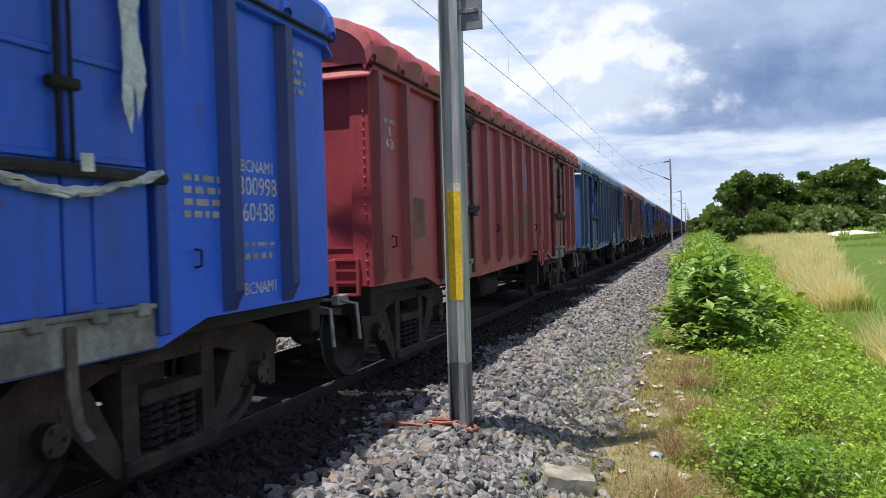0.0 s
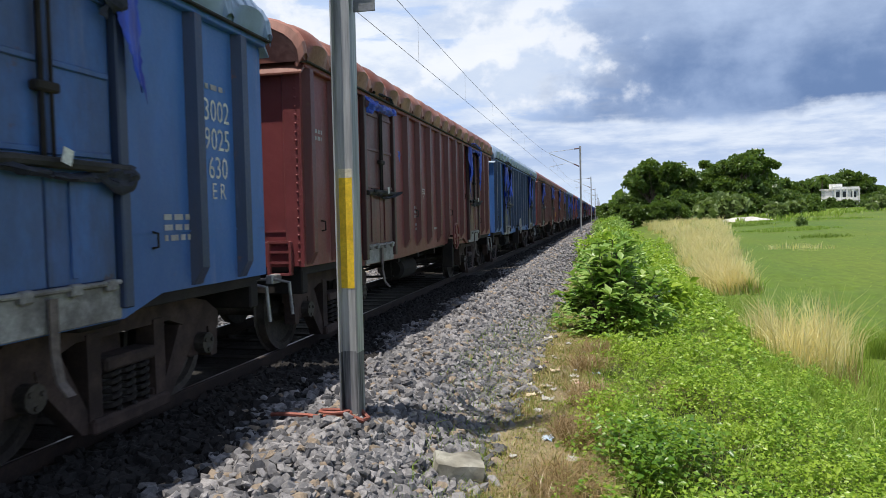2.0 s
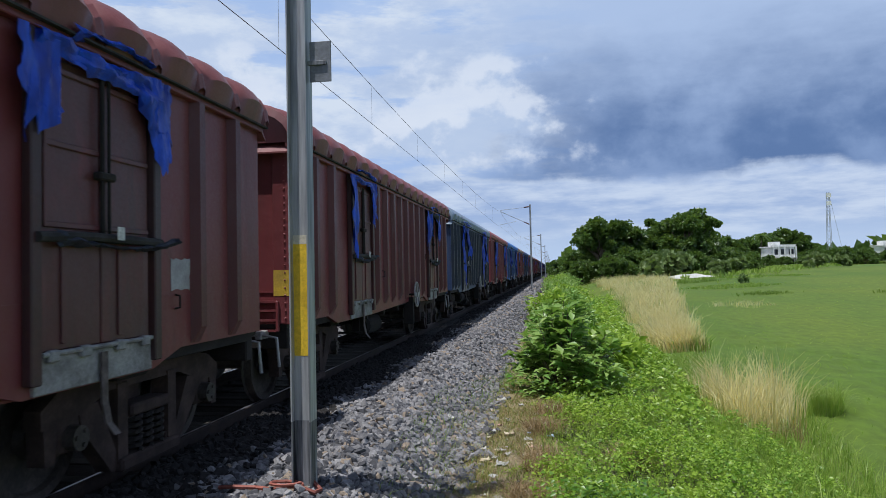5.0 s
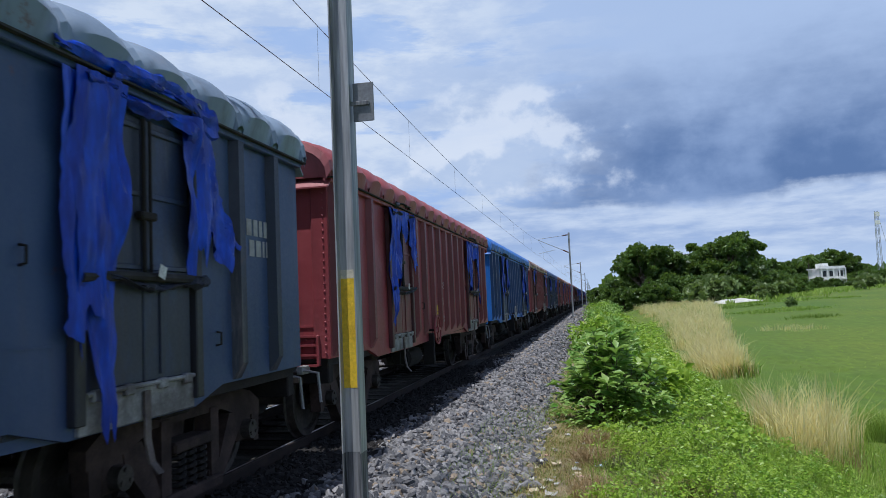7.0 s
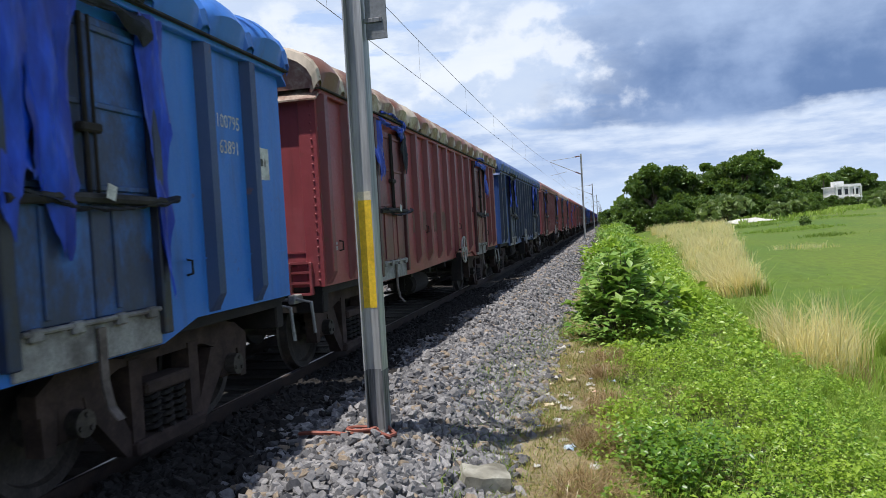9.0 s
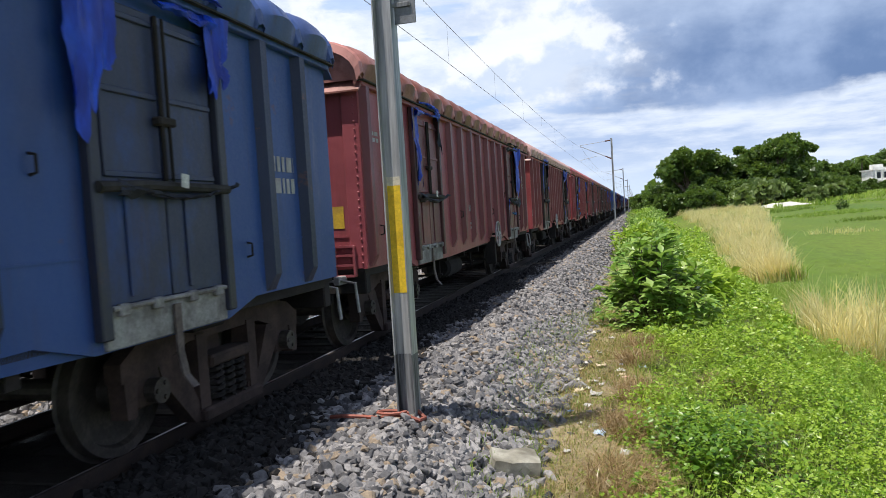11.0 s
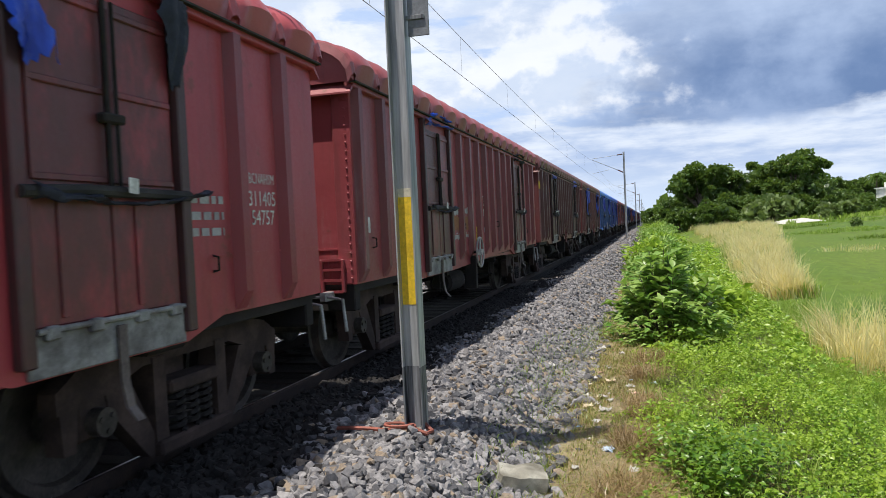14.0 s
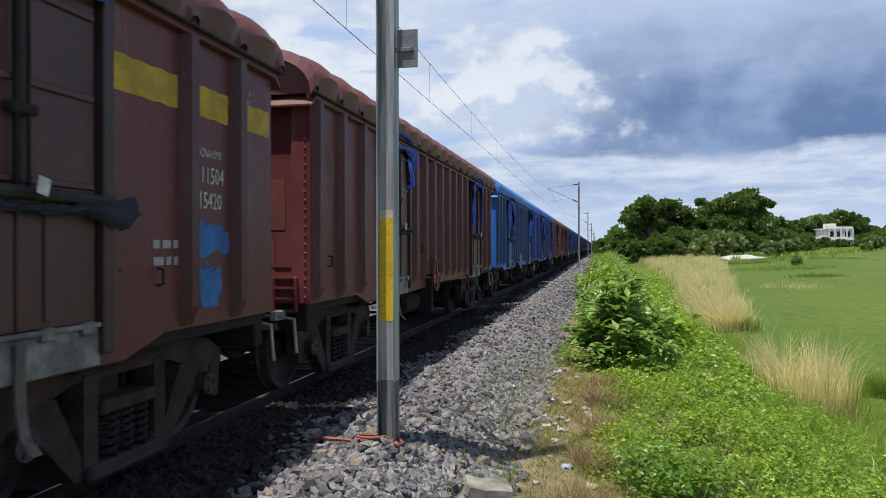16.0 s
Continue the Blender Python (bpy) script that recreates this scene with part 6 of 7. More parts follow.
def tree_parts(seed, h, spread, n, big=0.36, material=TREELEAF, lobe_count=34):
    """Trunk, limbs and a crown of small leaf sprays gathered in tufts on uneven boughs. Returns (trunk mesh, crown mesh, material)."""
    rng = np.random.default_rng(seed)
    bm = bmesh.new()
    add_tube(bm, [(0, 0, -0.5), (0.1, 0.05, h * 0.2), (0.0, 0.1, h * 0.55)], [h * 0.03, h * 0.024, h * 0.012], 8)
    P, D = [], []
    m = n // (lobe_count * 9)
    for k in range(lobe_count):
        a, t = rng.uniform(0, 6.283), rng.random() ** 0.8
        c = Vector((math.cos(a) * spread * (0.1 + 0.72 * t), math.sin(a) * spread * (0.1 + 0.72 * t), h * (0.90 - 0.78 * rng.random() ** 0.75 * (0.25 + 0.75 * t))))
        r = spread * rng.uniform(0.14, 0.34)
        add_tube(bm, [(0, 0.05, h * rng.uniform(0.2, 0.45)), tuple(c * 0.6 + Vector((0, 0, h * 0.12))), tuple(c)], [h * 0.010, h * 0.006, h * 0.003], 5)
        for q in range(9):         # tufts over the bough's outside
            d = rng.normal(size=3)
            d[2] = abs(d[2]) * 1.1 - 0.35
            d /= np.linalg.norm(d)
            centre = np.array(c[:]) + d * r * rng.uniform(0.55, 1.1) * np.array([1, 1, 0.75])
            e = rng.normal(size=(m, 3))
            e /= np.linalg.norm(e, axis=1)[:, None]
            P.append(centre + e * (r * 0.48 * rng.random(m) ** 0.4)[:, None] * np.array([1.0, 1.0, 0.85])), D.append(e + d)
    P, D = np.concatenate(P), np.concatenate(D)
    P[:, 2] = np.maximum(P[:, 2], h * 0.03)
    L = rng.uniform(0.5, 1.15, len(P)) * big
    crown = sprays_mesh("crown", P, D + rng.normal(0, 0.6, D.shape), L, rng)
    me = bpy.data.meshes.new("trunk")
    bm.to_mesh(me)
    bm.free()
    return me, crown, material


def plant(kind_parts, x, y, scale, turn, label, name="tree", z=None, group=""):
    trunk, crown, m = kind_parts
    t = tagged(new(name), label, "tree", group=group)
    t.location = (x, y, float(ground_z(x, y)) if z is None else z)
    t.rotation_euler, t.scale = (0, 0, turn), (scale,) * 3
    link_mesh("trunk", trunk, BARK, t)
    link_mesh("crown", crown, m, t)
    return t


def build_palm(x, y, h, seed):
    rng = np.random.default_rng(seed)
    p = tagged(new("palm_tree"), "tall coconut palm on the far side of the field", "palm")
    p.location = (x, y, float(ground_z(x, y)))
    part("trunk", tube([(0, 0, -0.5), (0.2, 0, h * 0.5), (0.3, 0.1, h)], [0.28, 0.2, 0.15], 8), BARK, p)
    for k in range(16):
        a = 6.283 * k / 16 + rng.normal(0, 0.1)
        up0 = rng.uniform(-0.2, 0.9)
        pts, fl = [], h * 0.32
        for j in range(9):
            u = j / 8
            pts.append(Vector((0.3 + math.cos(a) * fl * u, 0.1 + math.sin(a) * fl * u, h + up0 * fl * u - fl * 0.85 * u * u)))
        P, W, U = [], [], []
        for q, q2 in zip(pts, pts[1:]):
            for s in (-1, 1):
                for f in (0, 0.5):
                    P.append(q.lerp(q2, f)[:]), W.append((Vector((-math.sin(a), math.cos(a), -0.5)) * s if s > 0 else Vector((math.sin(a), -math.cos(a), -0.5)))[:]), U.append((0, 0, 1))
        L = np.full(len(P), h * 0.09)
        link_mesh("frond", leaves_mesh("frond", np.array(P), np.array(W, float), np.array(U, float), L, L * 0.35), TREELEAF, p)
    return p


def build_house(x, y, w, d, h, turn, wall_mat, label, storeys=2):
    hs = tagged(new("house"), label, "house")
    hs.location, hs.rotation_euler = (x, y, float(ground_z(x, y)) - 0.2), (0, 0, turn)
    part("wall", box(-w / 2, w / 2, -d / 2, d / 2, 0, h), wall_mat, hs)
    part("roof", box(-w / 2 - 0.35, w / 2 + 0.35, -d / 2 - 0.35, d / 2 + 0.35, h, h + 0.25), wall_mat, hs)
    part("parapet", box(-w / 2 - 0.2, w / 2 + 0.2, -d / 2 - 0.2, -d / 2, h + 0.25, h + 0.7), wall_mat, hs)
    if storeys > 1:
        part("stair_room", box(-w * 0.28, w * 0.02, -d * 0.2, d * 0.3, h + 0.25, h + 1.5), wall_mat, hs)
        part("balcony", box(-w / 2 - 0.1, w / 2 + 0.1, -d / 2 - 1.0, -d / 2, h / 2 - 0.12, h / 2 + 0.1), wall_mat, hs)
        for k in range(5):
            cx = -w / 2 + 0.15 + (w - 0.3) * k / 4
            part("column", box(cx - 0.13, cx + 0.13, -d / 2 - 0.95, -d / 2 - 0.7, 0, h), wall_mat, hs)
    for s in range(storeys):
        for k in range(3):
            cx = -w / 2 + w * (k + 0.5) / 3
            z = h / storeys * s
            win = part("window", box(cx - 0.62, cx + 0.62, -d / 2 - 0.04, -d / 2 + 0.05, z + 0.7, z + 2.1), GLASSDARK, hs)
            part("sill", box(cx - 0.6, cx + 0.6, -d / 2 - 0.12, -d / 2 + 0.02, z + 0.62, z + 0.7), wall_mat, win)
        win = part("side_window", box(w / 2 - 0.05, w / 2 + 0.02, -0.5, 0.5, z + 0.9, z + 2.1), GLASSDARK, hs)
    return hs


def build_tower(x, y, h):
    t = tagged(new("lattice_tower"), "slender grey lattice radio tower with guy wires", "tower")
    t.location = (x, y, float(ground_z(x, y)))
    w = 0.75
    for sx, sy in ((-1, -1), (1, -1), (1, 1), (-1, 1)):
        part("leg", tube([(sx * w, sy * w, 0), (sx * w * 0.55, sy * w * 0.55, h)], 0.08, 5), GALV, t)
    lat = bmesh.new()
    for k in range(18):
        a, b = h * k / 18, h * (k + 1) / 18
        wa, wb = w * (1 - 0.45 * k / 18), w * (1 - 0.45 * (k + 1) / 18)
        for (sx, sy), (tx, ty) in (((-1, -1), (1, -1)), ((1, -1), (1, 1)), ((1, 1), (-1, 1)), ((-1, 1), (-1, -1))):
            add_tube(lat, [(sx * wa, sy * wa, a), (tx * wb, ty * wb, b)], 0.035, 4)
    part("lattice", lat, GALV, t)
    for z, dy in ((h - 2, -0.9), (h - 5, -0.9)):
        part("antenna", box(-0.8, 0.8, dy - 0.2, dy, z, z + 1.6), WALLWHITE, t)
    part("guy_wire", tube([(0.6, 0, h * 0.95), (5.5, 0, 0)], 0.05, 4), GALV, t)
    return t


def build_distance():
    big = [tree_parts(s, 10.0, 4.8, 17000, 0.50) for s in (101, 102, 103)]
    low = [tree_parts(s, 5.0, 3.8, 8000, 0.42, TREELEAF, 24) for s in (111, 112)]
    pale = tree_parts(121, 3.2, 2.8, 2200, 1.0, PALELEAF, 14)
    # the grove at the end of the field
    for x, y, s, k in ((12.6, 118, 1.02, 0), (15.8, 124, 0.98, 1), (18.6, 130, 0.86, 2), (26.2, 122, 1.06, 1), (24.8, 130, 1.06, 0), (28.6, 132, 0.90, 2), (21.5, 136, 0.85, 1), (10.0, 150, 0.70, 2)):
        plant(big[k], x, y, s, x * 1.7, "broad dark green tree in the grove beyond the field", group="grove", z=float(ground_z(x, y)) - 0.5)
    for x, y, s, k in ((9.3, 120, 0.8, 0), (8.0, 150, 1.0, 1), (15, 114, 0.8, 1), (20.5, 116, 0.9, 0), (24, 116, 0.75, 1), (33, 124, 0.8, 0), (7.2, 190, 1.1, 1), (36.5, 128, 0.7, 1), (6.6, 240, 1.2, 0), (12.0, 113, 0.75, 0), (17.5, 118, 0.95, 1), (23.0, 121, 0.9, 0), (27.0, 118, 0.85, 1), (30.5, 120, 0.9, 0), (34.5, 133, 1.0, 1), (10.6, 126, 0.75, 1), (39.5, 140, 0.8, 0)):
        plant(low[k], x, y, s, y * 1.3, "rounded green undergrowth tree at the grove edge", group="grove", z=float(ground_z(x, y)) - 0.6)
    for x, y, s in ((20.6, 103, 0.95), (18.6, 105, 0.8), (27.5, 104, 0.55), (31.0, 112, 0.6), (52, 140, 0.7), (60, 150, 0.6)):
        plant(pale, x, y, s, x, "pale green clump of broad reed-like leaves", "reed_clump", group="reeds")
    # trees round the village
    for i, (x, y, s) in enumerate(((52, 205, 0.95), (58, 212, 0.9), (64, 216, 1.0), (69, 222, 1.15), (75, 225, 1.05), (47, 200, 0.8), (80, 230, 0.75), (92, 235, 0.6), (104, 240, 0.6), (118, 245, 0.8), (40, 205, 0.9), (132, 240, 0.8))):
        plant(big[i % 3], x, y, s, i * 1.1, "dark green tree behind the village houses", group="village trees", z=float(ground_z(x, y)) - 0.8)
    for i, (x, y, s) in enumerate(((50, 185, 0.8), (57, 188, 0.7), (73, 190, 0.9), (79, 188, 0.8), (88, 195, 0.8), (100, 200, 0.7), (112, 196, 0.8), (125, 205, 1.0), (44, 180, 0.7), (61, 190, 0.6), (66, 192, 0.5), (70, 196, 0.9), (54, 193, 0.9), (84, 199, 0.9), (93, 192, 0.6), (106, 190, 0.6), (47, 188, 0.9))):
        plant(low[i % 2], x, y, s, i * 0.7, "low green bush-like tree at the village edge", group="village trees", z=float(ground_z(x, y)) - 0.5)
    build_house(62.6, 200, 6.2, 5.6, 5.2, 0.2, WALLWHITE, "white two-storey house with a balcony beyond the field")
    build_house(58.0, 198, 2.0, 2.4, 2.4, 0.25, WALLWHITE, "small white single-storey outhouse beside the house", 1)
    build_house(98.0, 205, 14, 6, 2.6, 0.3, TIN, "low grey shed with a flat roof", 1)
    build_house(112.0, 200, 9, 6, 3.2, 0.3, WALLRED, "low red-brown house at the field edge", 1)
    build_house(99.0, 225, 5, 5, 5.2, 0.3, WALLWHITE, "pale two-storey house among the trees")
    build_tower(107.0, 290, 27.0)
    build_palm(94.0, 199, 8.2, 31), build_palm(60.0, 206, 8.5, 32)
    rng = np.random.default_rng(77)
    # a far belt of woods all round the plain
    n = 26000
    a = rng.uniform(0, 6.283, n)
    r = rng.uniform(520, 640, n)
    hh = 9 + 5 * np.sin(a * 23) * np.sin(a * 7 + 1) + 3 * np.sin(a * 61)
    x, y = r * np.cos(a), r * np.sin(a)
    z = ground_z(x, y) + hh * rng.random(n) ** 0.6
    keep = np.abs(x) > 14
    d = np.stack([np.cos(a), np.sin(a), np.full(n, 0.3)], 1)
    L = rng.uniform(5, 10, n)
    me = leaves_mesh("far_woods", np.stack([x, y, z], 1)[keep], (rng.normal(0, 1, (n, 3)))[keep], (d + rng.normal(0, 0.3, (n, 3)))[keep], L[keep], L[keep] * 0.7)
    tagged(link_mesh("far_woods", me, TREELEAF), "distant belt of dark green woods along the horizon", "woods", kind="stuff")
    # heap of pale sand by the grove
    bm = bmesh.new()
    bmesh.ops.create_grid(bm, x_segments=24, y_segments=10, size=1)
    for v in bm.verts:
        v.co = (v.co.x * 3.6, v.co.y * 2.0, max(0.0, 0.55 * (1 - v.co.x ** 2) * (1 - v.co.y ** 2)) + 0.12 * noise.noise(v.co * 3) - 0.05)
    s = tagged(part("sand_mound", bm, SAND, None, smooth=True), "low heap of pale sand at the field's end", "sand")
    s.location = (22.8, 100, float(ground_z(22.8, 100)))


build_bush()
build_creepers()
for i, (x, y, r, h) in enumerate(((4.9, 17.5, 0.85, 1.35), (5.7, 16.0, 0.8, 1.1), (4.75, 22, 0.9, 1.2), (5.3, 26, 1.0, 1.2), (4.6, 31, 0.9, 1.5), (5.4, 36, 1.2, 1.4), (4.9, 43, 1.1, 1.4), (5.6, 50, 1.5, 1.5), (4.9, 60, 1.3, 1.5), (5.8, 70, 1.8, 1.8), (5.2, 84, 1.6, 2.0), (6.0, 98, 2.0, 2.2))):
    build_low_bush(x, y, r * 0.85, h * 0.8, 1400, 40 + i, LEAF if i % 3 == 1 else BUSHLEAF)
build_tussocks("dry_grass_clump", "tall clump of pale straw-coloured dry grass on the bank", scatter(8.25, 15.0, 0.8, 2.2, 50, 61), 40, 0.6, 1.6, STRAW, 161, wide=0.016)
build_tussocks("straw_litter", "bent brown stalks at the foot of the dry grass", scatter(8.2, 14.8, 1.0, 2.4, 40, 62), 18, 0.3, 0.65, DEADGRASS, 162, spread=0.14)
build_tussocks("clump_green_grass", "green blades round the foot of the dry grass clump", scatter(8.15, 15.0, 1.15, 2.6, 50, 63), 30, 0.2, 0.6, LIMEGRASS, 173, "grass", 0.14)
build_tussocks("dry_grass_band", "wide band of straw-coloured dry grass along the field", band_spots(1700, 64), 34, 0.5, 1.25, STRAW, 163, spread=0.20, wide=0.026)
build_tussocks("brown_grass_band", "brown dead stalks within the dry band", band_spots(260, 65), 18, 0.4, 0.8, DEADGRASS, 164, spread=0.22, wide=0.022)
build_tussocks("band_green_grass", "yellow-green grass mixed into the dry band", band_spots(700, 66), 22, 0.3, 0.8, LIMEGRASS, 174, "grass", 0.25, 0.03)
build_grass("green_grass_tuft", "rounded tuft of fresh green grass beside dry grass", 1700, around(9.85, 15.5, 0.42, 0.6), 0.25, 0.7, 0.008, 0.016, LIMEGRASS, 63, 0.5)
build_grass("bank_grass", "thin green grass on the lower bank slope", 11000, strip(6.9, 9.0, 3.5, 24), 0.15, 0.55, 0.006, 0.014, LIMEGRASS, 64, 0.4)
build_grass("path_grass", "sparse short half-dry grass on the path", 26000, strip(3.55, 4.85, 4.2, 22, 1.4), 0.03, 0.13, 0.004, 0.009, DRYGREEN, 65, 0.7)
build_grass("path_dry_grass", "short dead grass on the path", 12000, strip(3.55, 4.75, 4.2, 22, 1.4), 0.03, 0.12, 0.004, 0.008, DEADGRASS, 69, 0.9)
build_grass("path_green_grass", "short green grass tufts on the path", 14000, strip(3.45, 5.1, 4.2, 30, 1.3), 0.03, 0.12, 0.005, 0.010, GREENGRASS, 66, 0.6)
build_grass("rear_path_grass", "short half-dry grass on the trodden path", 9000, strip(3.6, 4.9, -9, 4.2), 0.03, 0.12, 0.005, 0.010, DRYGREEN, 75, 0.7)
build_grass("weed_grass", "grass blades standing among the creeping weeds", 9000, strip(4.7, 7.6, 4.0, 26, 1.2), 0.15, 0.5, 0.005, 0.011, LIMEGRASS, 70, 0.45)
for i, (x, y, rx, ry) in enumerate(((4.48, 5.55, 0.26, 0.45), (4.62, 8.3, 0.28, 0.5), (5.15, 6.3, 0.3, 0.25), (4.5, 6.9, 0.2, 0.3), (4.72, 11.2, 0.3, 0.4), (5.6, 8.8, 0.25, 0.3), (4.55, 10.0, 0.2, 0.3))):
    build_grass("dead_grass_mat", "matted tangle of dead brown grass at the weeds' edge", 900, around(x, y, rx, ry), 0.12, 0.34, 0.004, 0.009, DEADGRASS, 80 + i, 1.1)
build_grass("ballast_edge_grass", "green blades growing through the ballast foot", 2600, strip(3.2, 3.75, 4.2, 16), 0.05, 0.2, 0.005, 0.010, GREENGRASS, 71, 0.6)
build_grass("field_weeds", "scattered green tufts standing in the waterlogged field", 6000, lambda rng, n: (8.6 + 30 * rng.random(n) ** 2.2, 8 + 80 * rng.random(n) ** 1.3), 0.03, 0.12, 0.01, 0.03, LIMEGRASS, 67, 0.7)
build_grass("field_rim_grass", "pale yellow-green weeds along the field's far rim", 9000, far_edge, 0.3, 0.9, 0.10, 0.25, LIMEGRASS, 72, 0.4)
build_tussocks("field_reeds", "pale dry wisps standing in the waterlogged field", scatter(15.6, 44.2, 1.4, 2.2, 26, 81), 9, 0.2, 0.55, STRAW, 181, "grass", 0.18, 0.02)
build_tussocks("field_tufts", "scattered dark green tussocks in the waterlogged field", scatter(19.4, 54.1, 1.0, 2.0, 16, 82) + scatter(20.4, 84.3, 3.0, 4.0, 40, 83) + scatter(27.0, 47.0, 2.6, 2.0, 20, 84), 24, 0.12, 0.40, GREENGRASS, 182, "grass", 0.5, 0.05)
build_tussocks("field_yellow_weeds", "yellow-green weeds along the wet patch of the field", scatter(20.5, 68.6, 3.4, 3.6, 90, 85) + scatter(26.0, 92.0, 8.0, 4.0, 150, 86), 16, 0.1, 0.32, LIMEGRASS, 183, "grass", 0.7, 0.07)
build_low_bush(22.8, 73.8, 0.45, 0.8, 500, 90, TREELEAF)
build_distance()

# ---- small things on the ground ----
def build_block():
    """A broken concrete block half sunk in the path edge."""
    bm = bmesh.new()
    bmesh.ops.create_cube(bm, size=1)
    bmesh.ops.subdivide_edges(bm, edges=bm.edges[:], cuts=4, use_grid_fill=True)
    for v in bm.verts:
        x, y, z = v.co
        taper = 1 - 0.25 * (z + 0.5)
        v.co = (x * 0.46 * taper + 0.06 * z, y * 0.34 * taper, z * 0.34)
        v.co += noise.noise_vector(v.co * 7) * 0.022
    b = tagged(part("concrete_block", bm, BLOCKMAT, None), "weathered pale broken concrete block lying at the ballast foot", "concrete block")
    b.location, b.rotation_euler = (3.63, 5.50, -0.42), (0.10, 0.12, 0.35)
    return b


def build_cable():
    pts = [(2.10, 5.62), (2.25, 5.55), (2.42, 5.57), (2.58, 5.52), (2.70, 5.47), (2.82, 5.44), (2.93, 5.47), (2.95, 5.56), (2.88, 5.60)]
    c = tagged(new("earthing_strip"), "rusty red earthing strip lying on ballast round the mast foot", "cable")
    part("strip", tube([(x, y, float(ground_z(x, y)) + 0.075 + 0.02 * math.sin(i * 1.7)) for i, (x, y) in enumerate(pts)], 0.018, 6), ROPE, c)
    part("loop", tube([(2.70 + 0.13 * math.cos(a * 0.6), 5.50 + 0.08 * math.sin(a * 0.6), 0.055 + 0.01 * a * 0.3) for a in range(11)], 0.013, 6), ROPE, c)
    return c


def build_litter():
    rng = np.random.default_rng(91)
    spots = [(3.365, 9.49), (4.42, 9.2), (3.93, 7.35), (4.70, 9.95), (3.64, 13.7), (3.72, 12.9), (3.59, 13.2), (4.20, 11.6), (4.5, 6.3), (4.36, 5.9), (2.35, 6.9)]
    spots += [(rng.uniform(3.4, 4.6), rng.uniform(7.0, 15.5)) for _ in range(24)] + [(4.12 + rng.normal(0, 0.25), 9.0 + rng.normal(0, 1.5)) for _ in range(44)]
    for i, (x, y) in enumerate(spots):
        s = rng.uniform(0.022, 0.055) * (1.5 if i < 11 else rng.choice([0.6, 1.0, 1.7]))
        nu = 5
        V = []
        for a in range(nu):
            for b in range(nu):
                u, v = a / 4 - 0.5, b / 4 - 0.5
                V.append((u * s * 1.5 + rng.normal(0, s * 0.12), v * s * 1.5 + rng.normal(0, s * 0.12), abs(rng.normal(0, s * 0.22)) + 0.01))
        F = [(a * nu + b, (a + 1) * nu + b, (a + 1) * nu + b + 1, a * nu + b + 1) for a in range(nu - 1) for b in range(nu - 1)]
        n = len(V)
        V2, F2 = V + [(p, q, r - 0.004) for p, q, r in V], F + [tuple(n + k for k in f[::-1]) for f in F]
        m, lb = ((LITTERGREEN, "crumpled green plastic wrapper on the path") if i == 3 else (LITTERBLUE, "crumpled pale blue plastic scrap on the path") if i % 9 == 2 else
                 (LITTERRED, "faded reddish paper scrap on the path") if i % 11 == 5 else (LITTERTAN, "crumpled tan paper scrap on the path") if i % 5 == 1 else (LITTERWHITE, "crumpled white plastic scrap lying on the path"))
        ob = tagged(link_mesh("litter_scrap", np_mesh("litter_scrap", V2, F2), m), lb, "litter", group="litter on the path")
        ob.location, ob.rotation_euler = (x, y, float(ground_z(x, y)) + 0.012), (0, 0, rng.uniform(0, 6.28))


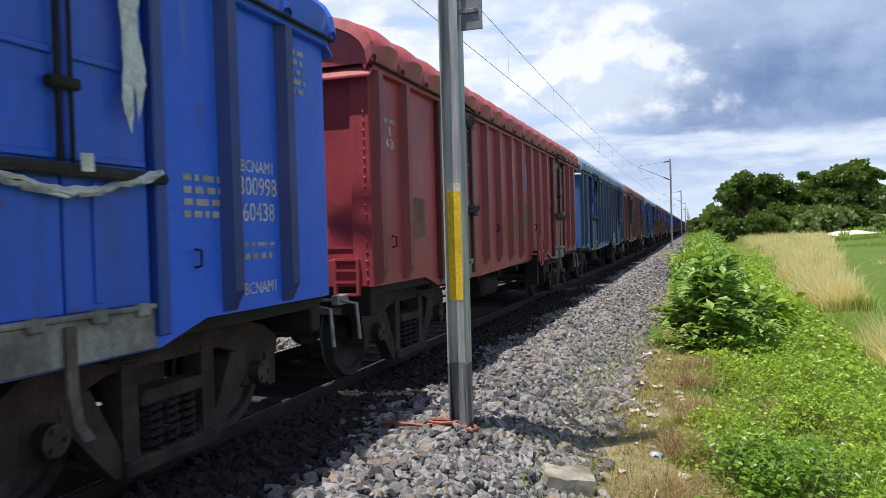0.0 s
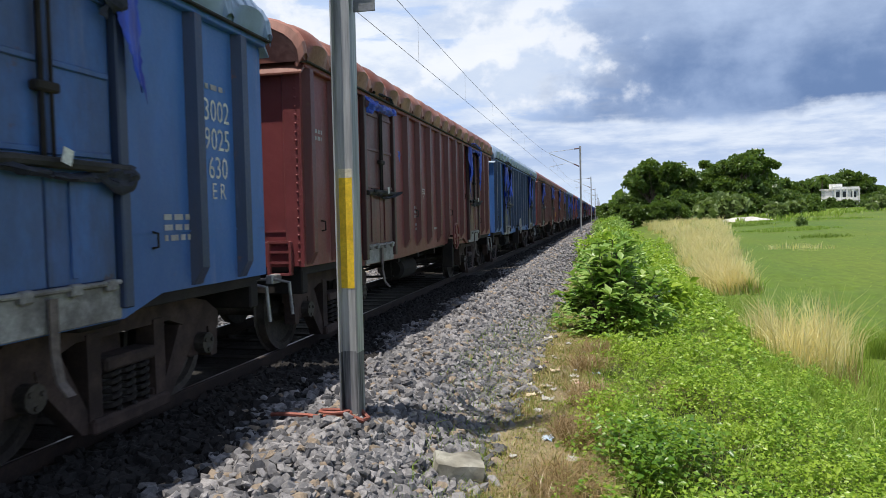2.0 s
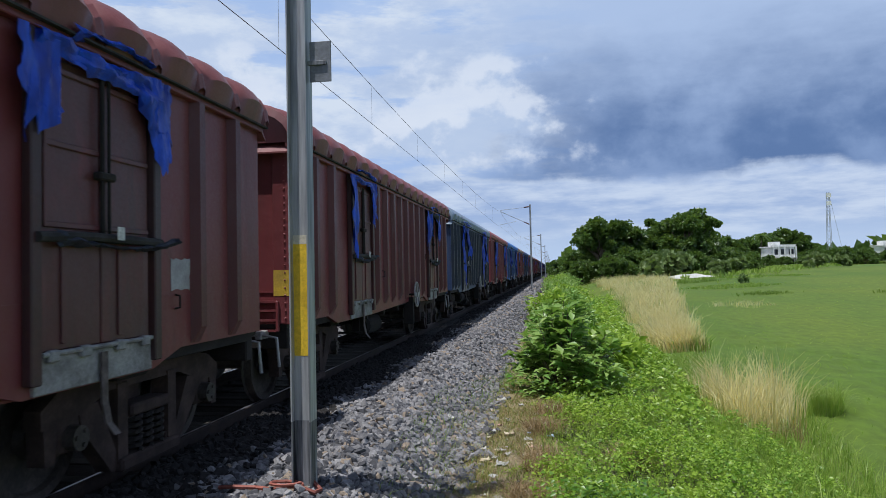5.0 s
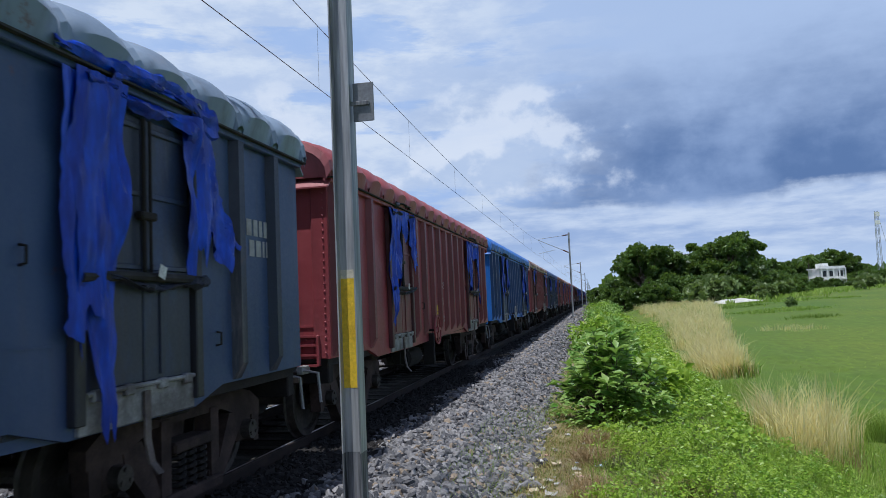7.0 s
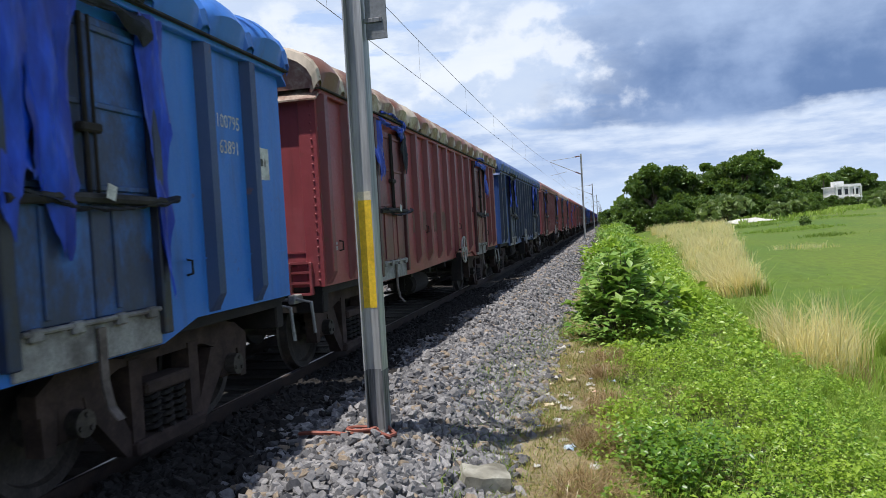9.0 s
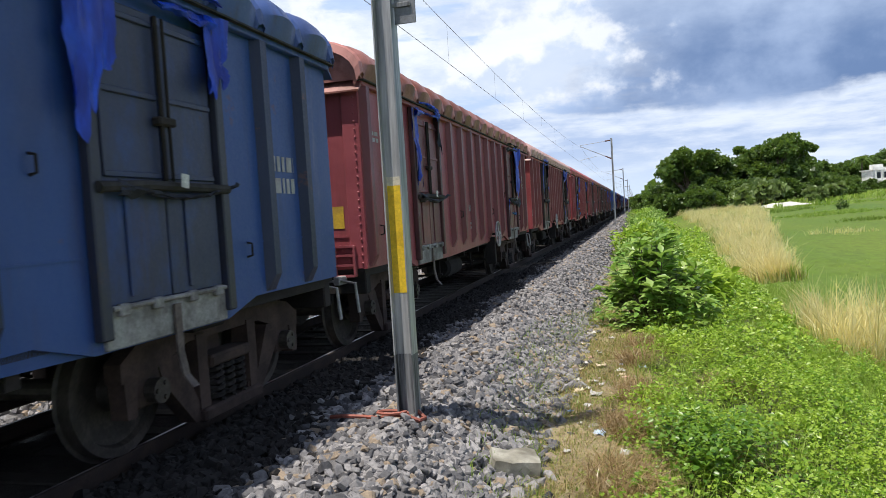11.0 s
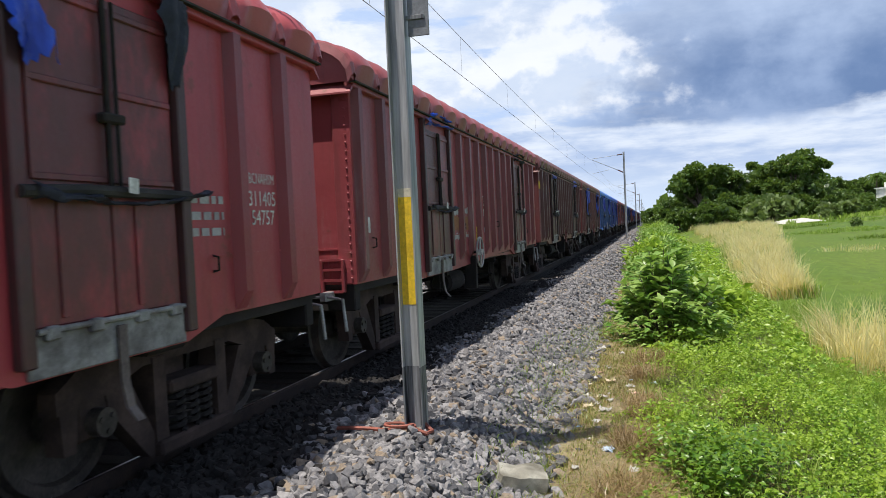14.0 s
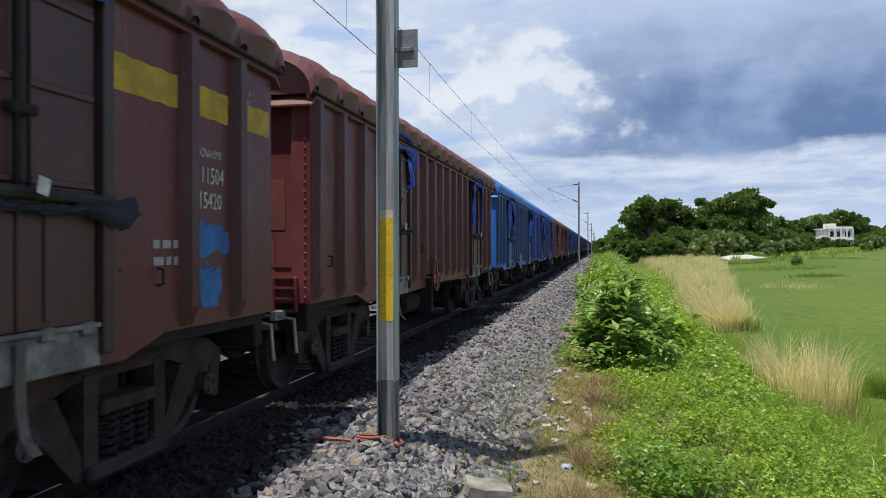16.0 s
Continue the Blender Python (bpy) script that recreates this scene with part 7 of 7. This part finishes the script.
LITTERWHITE = mat("dirty_white_plastic", (0.55, 0.54, 0.52), (0.30, 0.28, 0.25), 30, 60, 0.6)
LITTERGREEN = mat("green_plastic", (0.02, 0.30, 0.16), (0.03, 0.40, 0.22), 8, 40, 0.4)
LITTERBLUE = mat("pale_blue_plastic", (0.35, 0.50, 0.70), (0.5, 0.6, 0.75), 8, 40, 0.4)
LITTERTAN = mat("tan_paper", (0.50, 0.40, 0.26), (0.62, 0.54, 0.40), 8, 40, 0.8)
LITTERRED = mat("faded_red_paper", (0.55, 0.30, 0.25), (0.6, 0.45, 0.4), 8, 40, 0.8)
build_block()
build_cable()
build_litter()
post = tagged(part("fallen_post", box(-0.07, 0.07, -0.9, 0.9, -0.06, 0.07, 0.015), BLOCKMAT, None), "pale concrete post lying beside the ballast", "post")
post.location, post.rotation_euler = (4.05, 40.0, float(ground_z(4.05, 40)) + 0.10), (0.05, 0, 1.15)
build_ballast()


# ---- motion ----
LAG_T = (0, 0.5, 1, 2, 3, 4, 4.5, 5.5, 7, 7.5, 8, 8.5, 9, 10, 11.5, 12, 12.5, 13, 14, 15, 16)
LAG = (0.05, 0.15, 0.28, 0.36, 0.60, 0.80, 0.82, 0.75, 0.40, 0.12, -0.08, -0.25, -0.40, -0.25, 0.30, 0.36, 0.32, 0.20, 0.02, -0.12, 0.0)


def travelled(t):
    """Metres that the train has gone since the clip's start."""
    return 14.10 * t + 0.0208 * t * t - float(np.interp(t, LAG_T, LAG))


def motions():
    first = 6.474 - PITCH + HALF
    for n, w in enumerate(TRAIN):
        walk(w, [(t, pose(0, first + PITCH * n + GAPS.get(n, 0.0) - travelled(t), 0)) for t in (0, 0.5, 1, 2, 3, 4, 4.5, 5.5, 7, 7.5, 8, 8.5, 9, 10, 11.5, 12, 12.5, 13, 14, 15, 16)])
    sets = [o for w in TRAIN for b in w.children if b.name.startswith("bogie") for o in b.children if o.name.startswith("wheelset")]
    walk(sets[0], [(k / FPS, pose(0, 0, 0, math.degrees(travelled(k / FPS) / 0.49))) for k in range(16 * FPS + 1)])
    turning = sets[0].animation_data
    for o in sets[1:]:
        o.rotation_mode = "QUATERNION"
        o.animation_data_create()
        o.animation_data.action = turning.action
        o.animation_data.action_slot = turning.action_slot


motions()
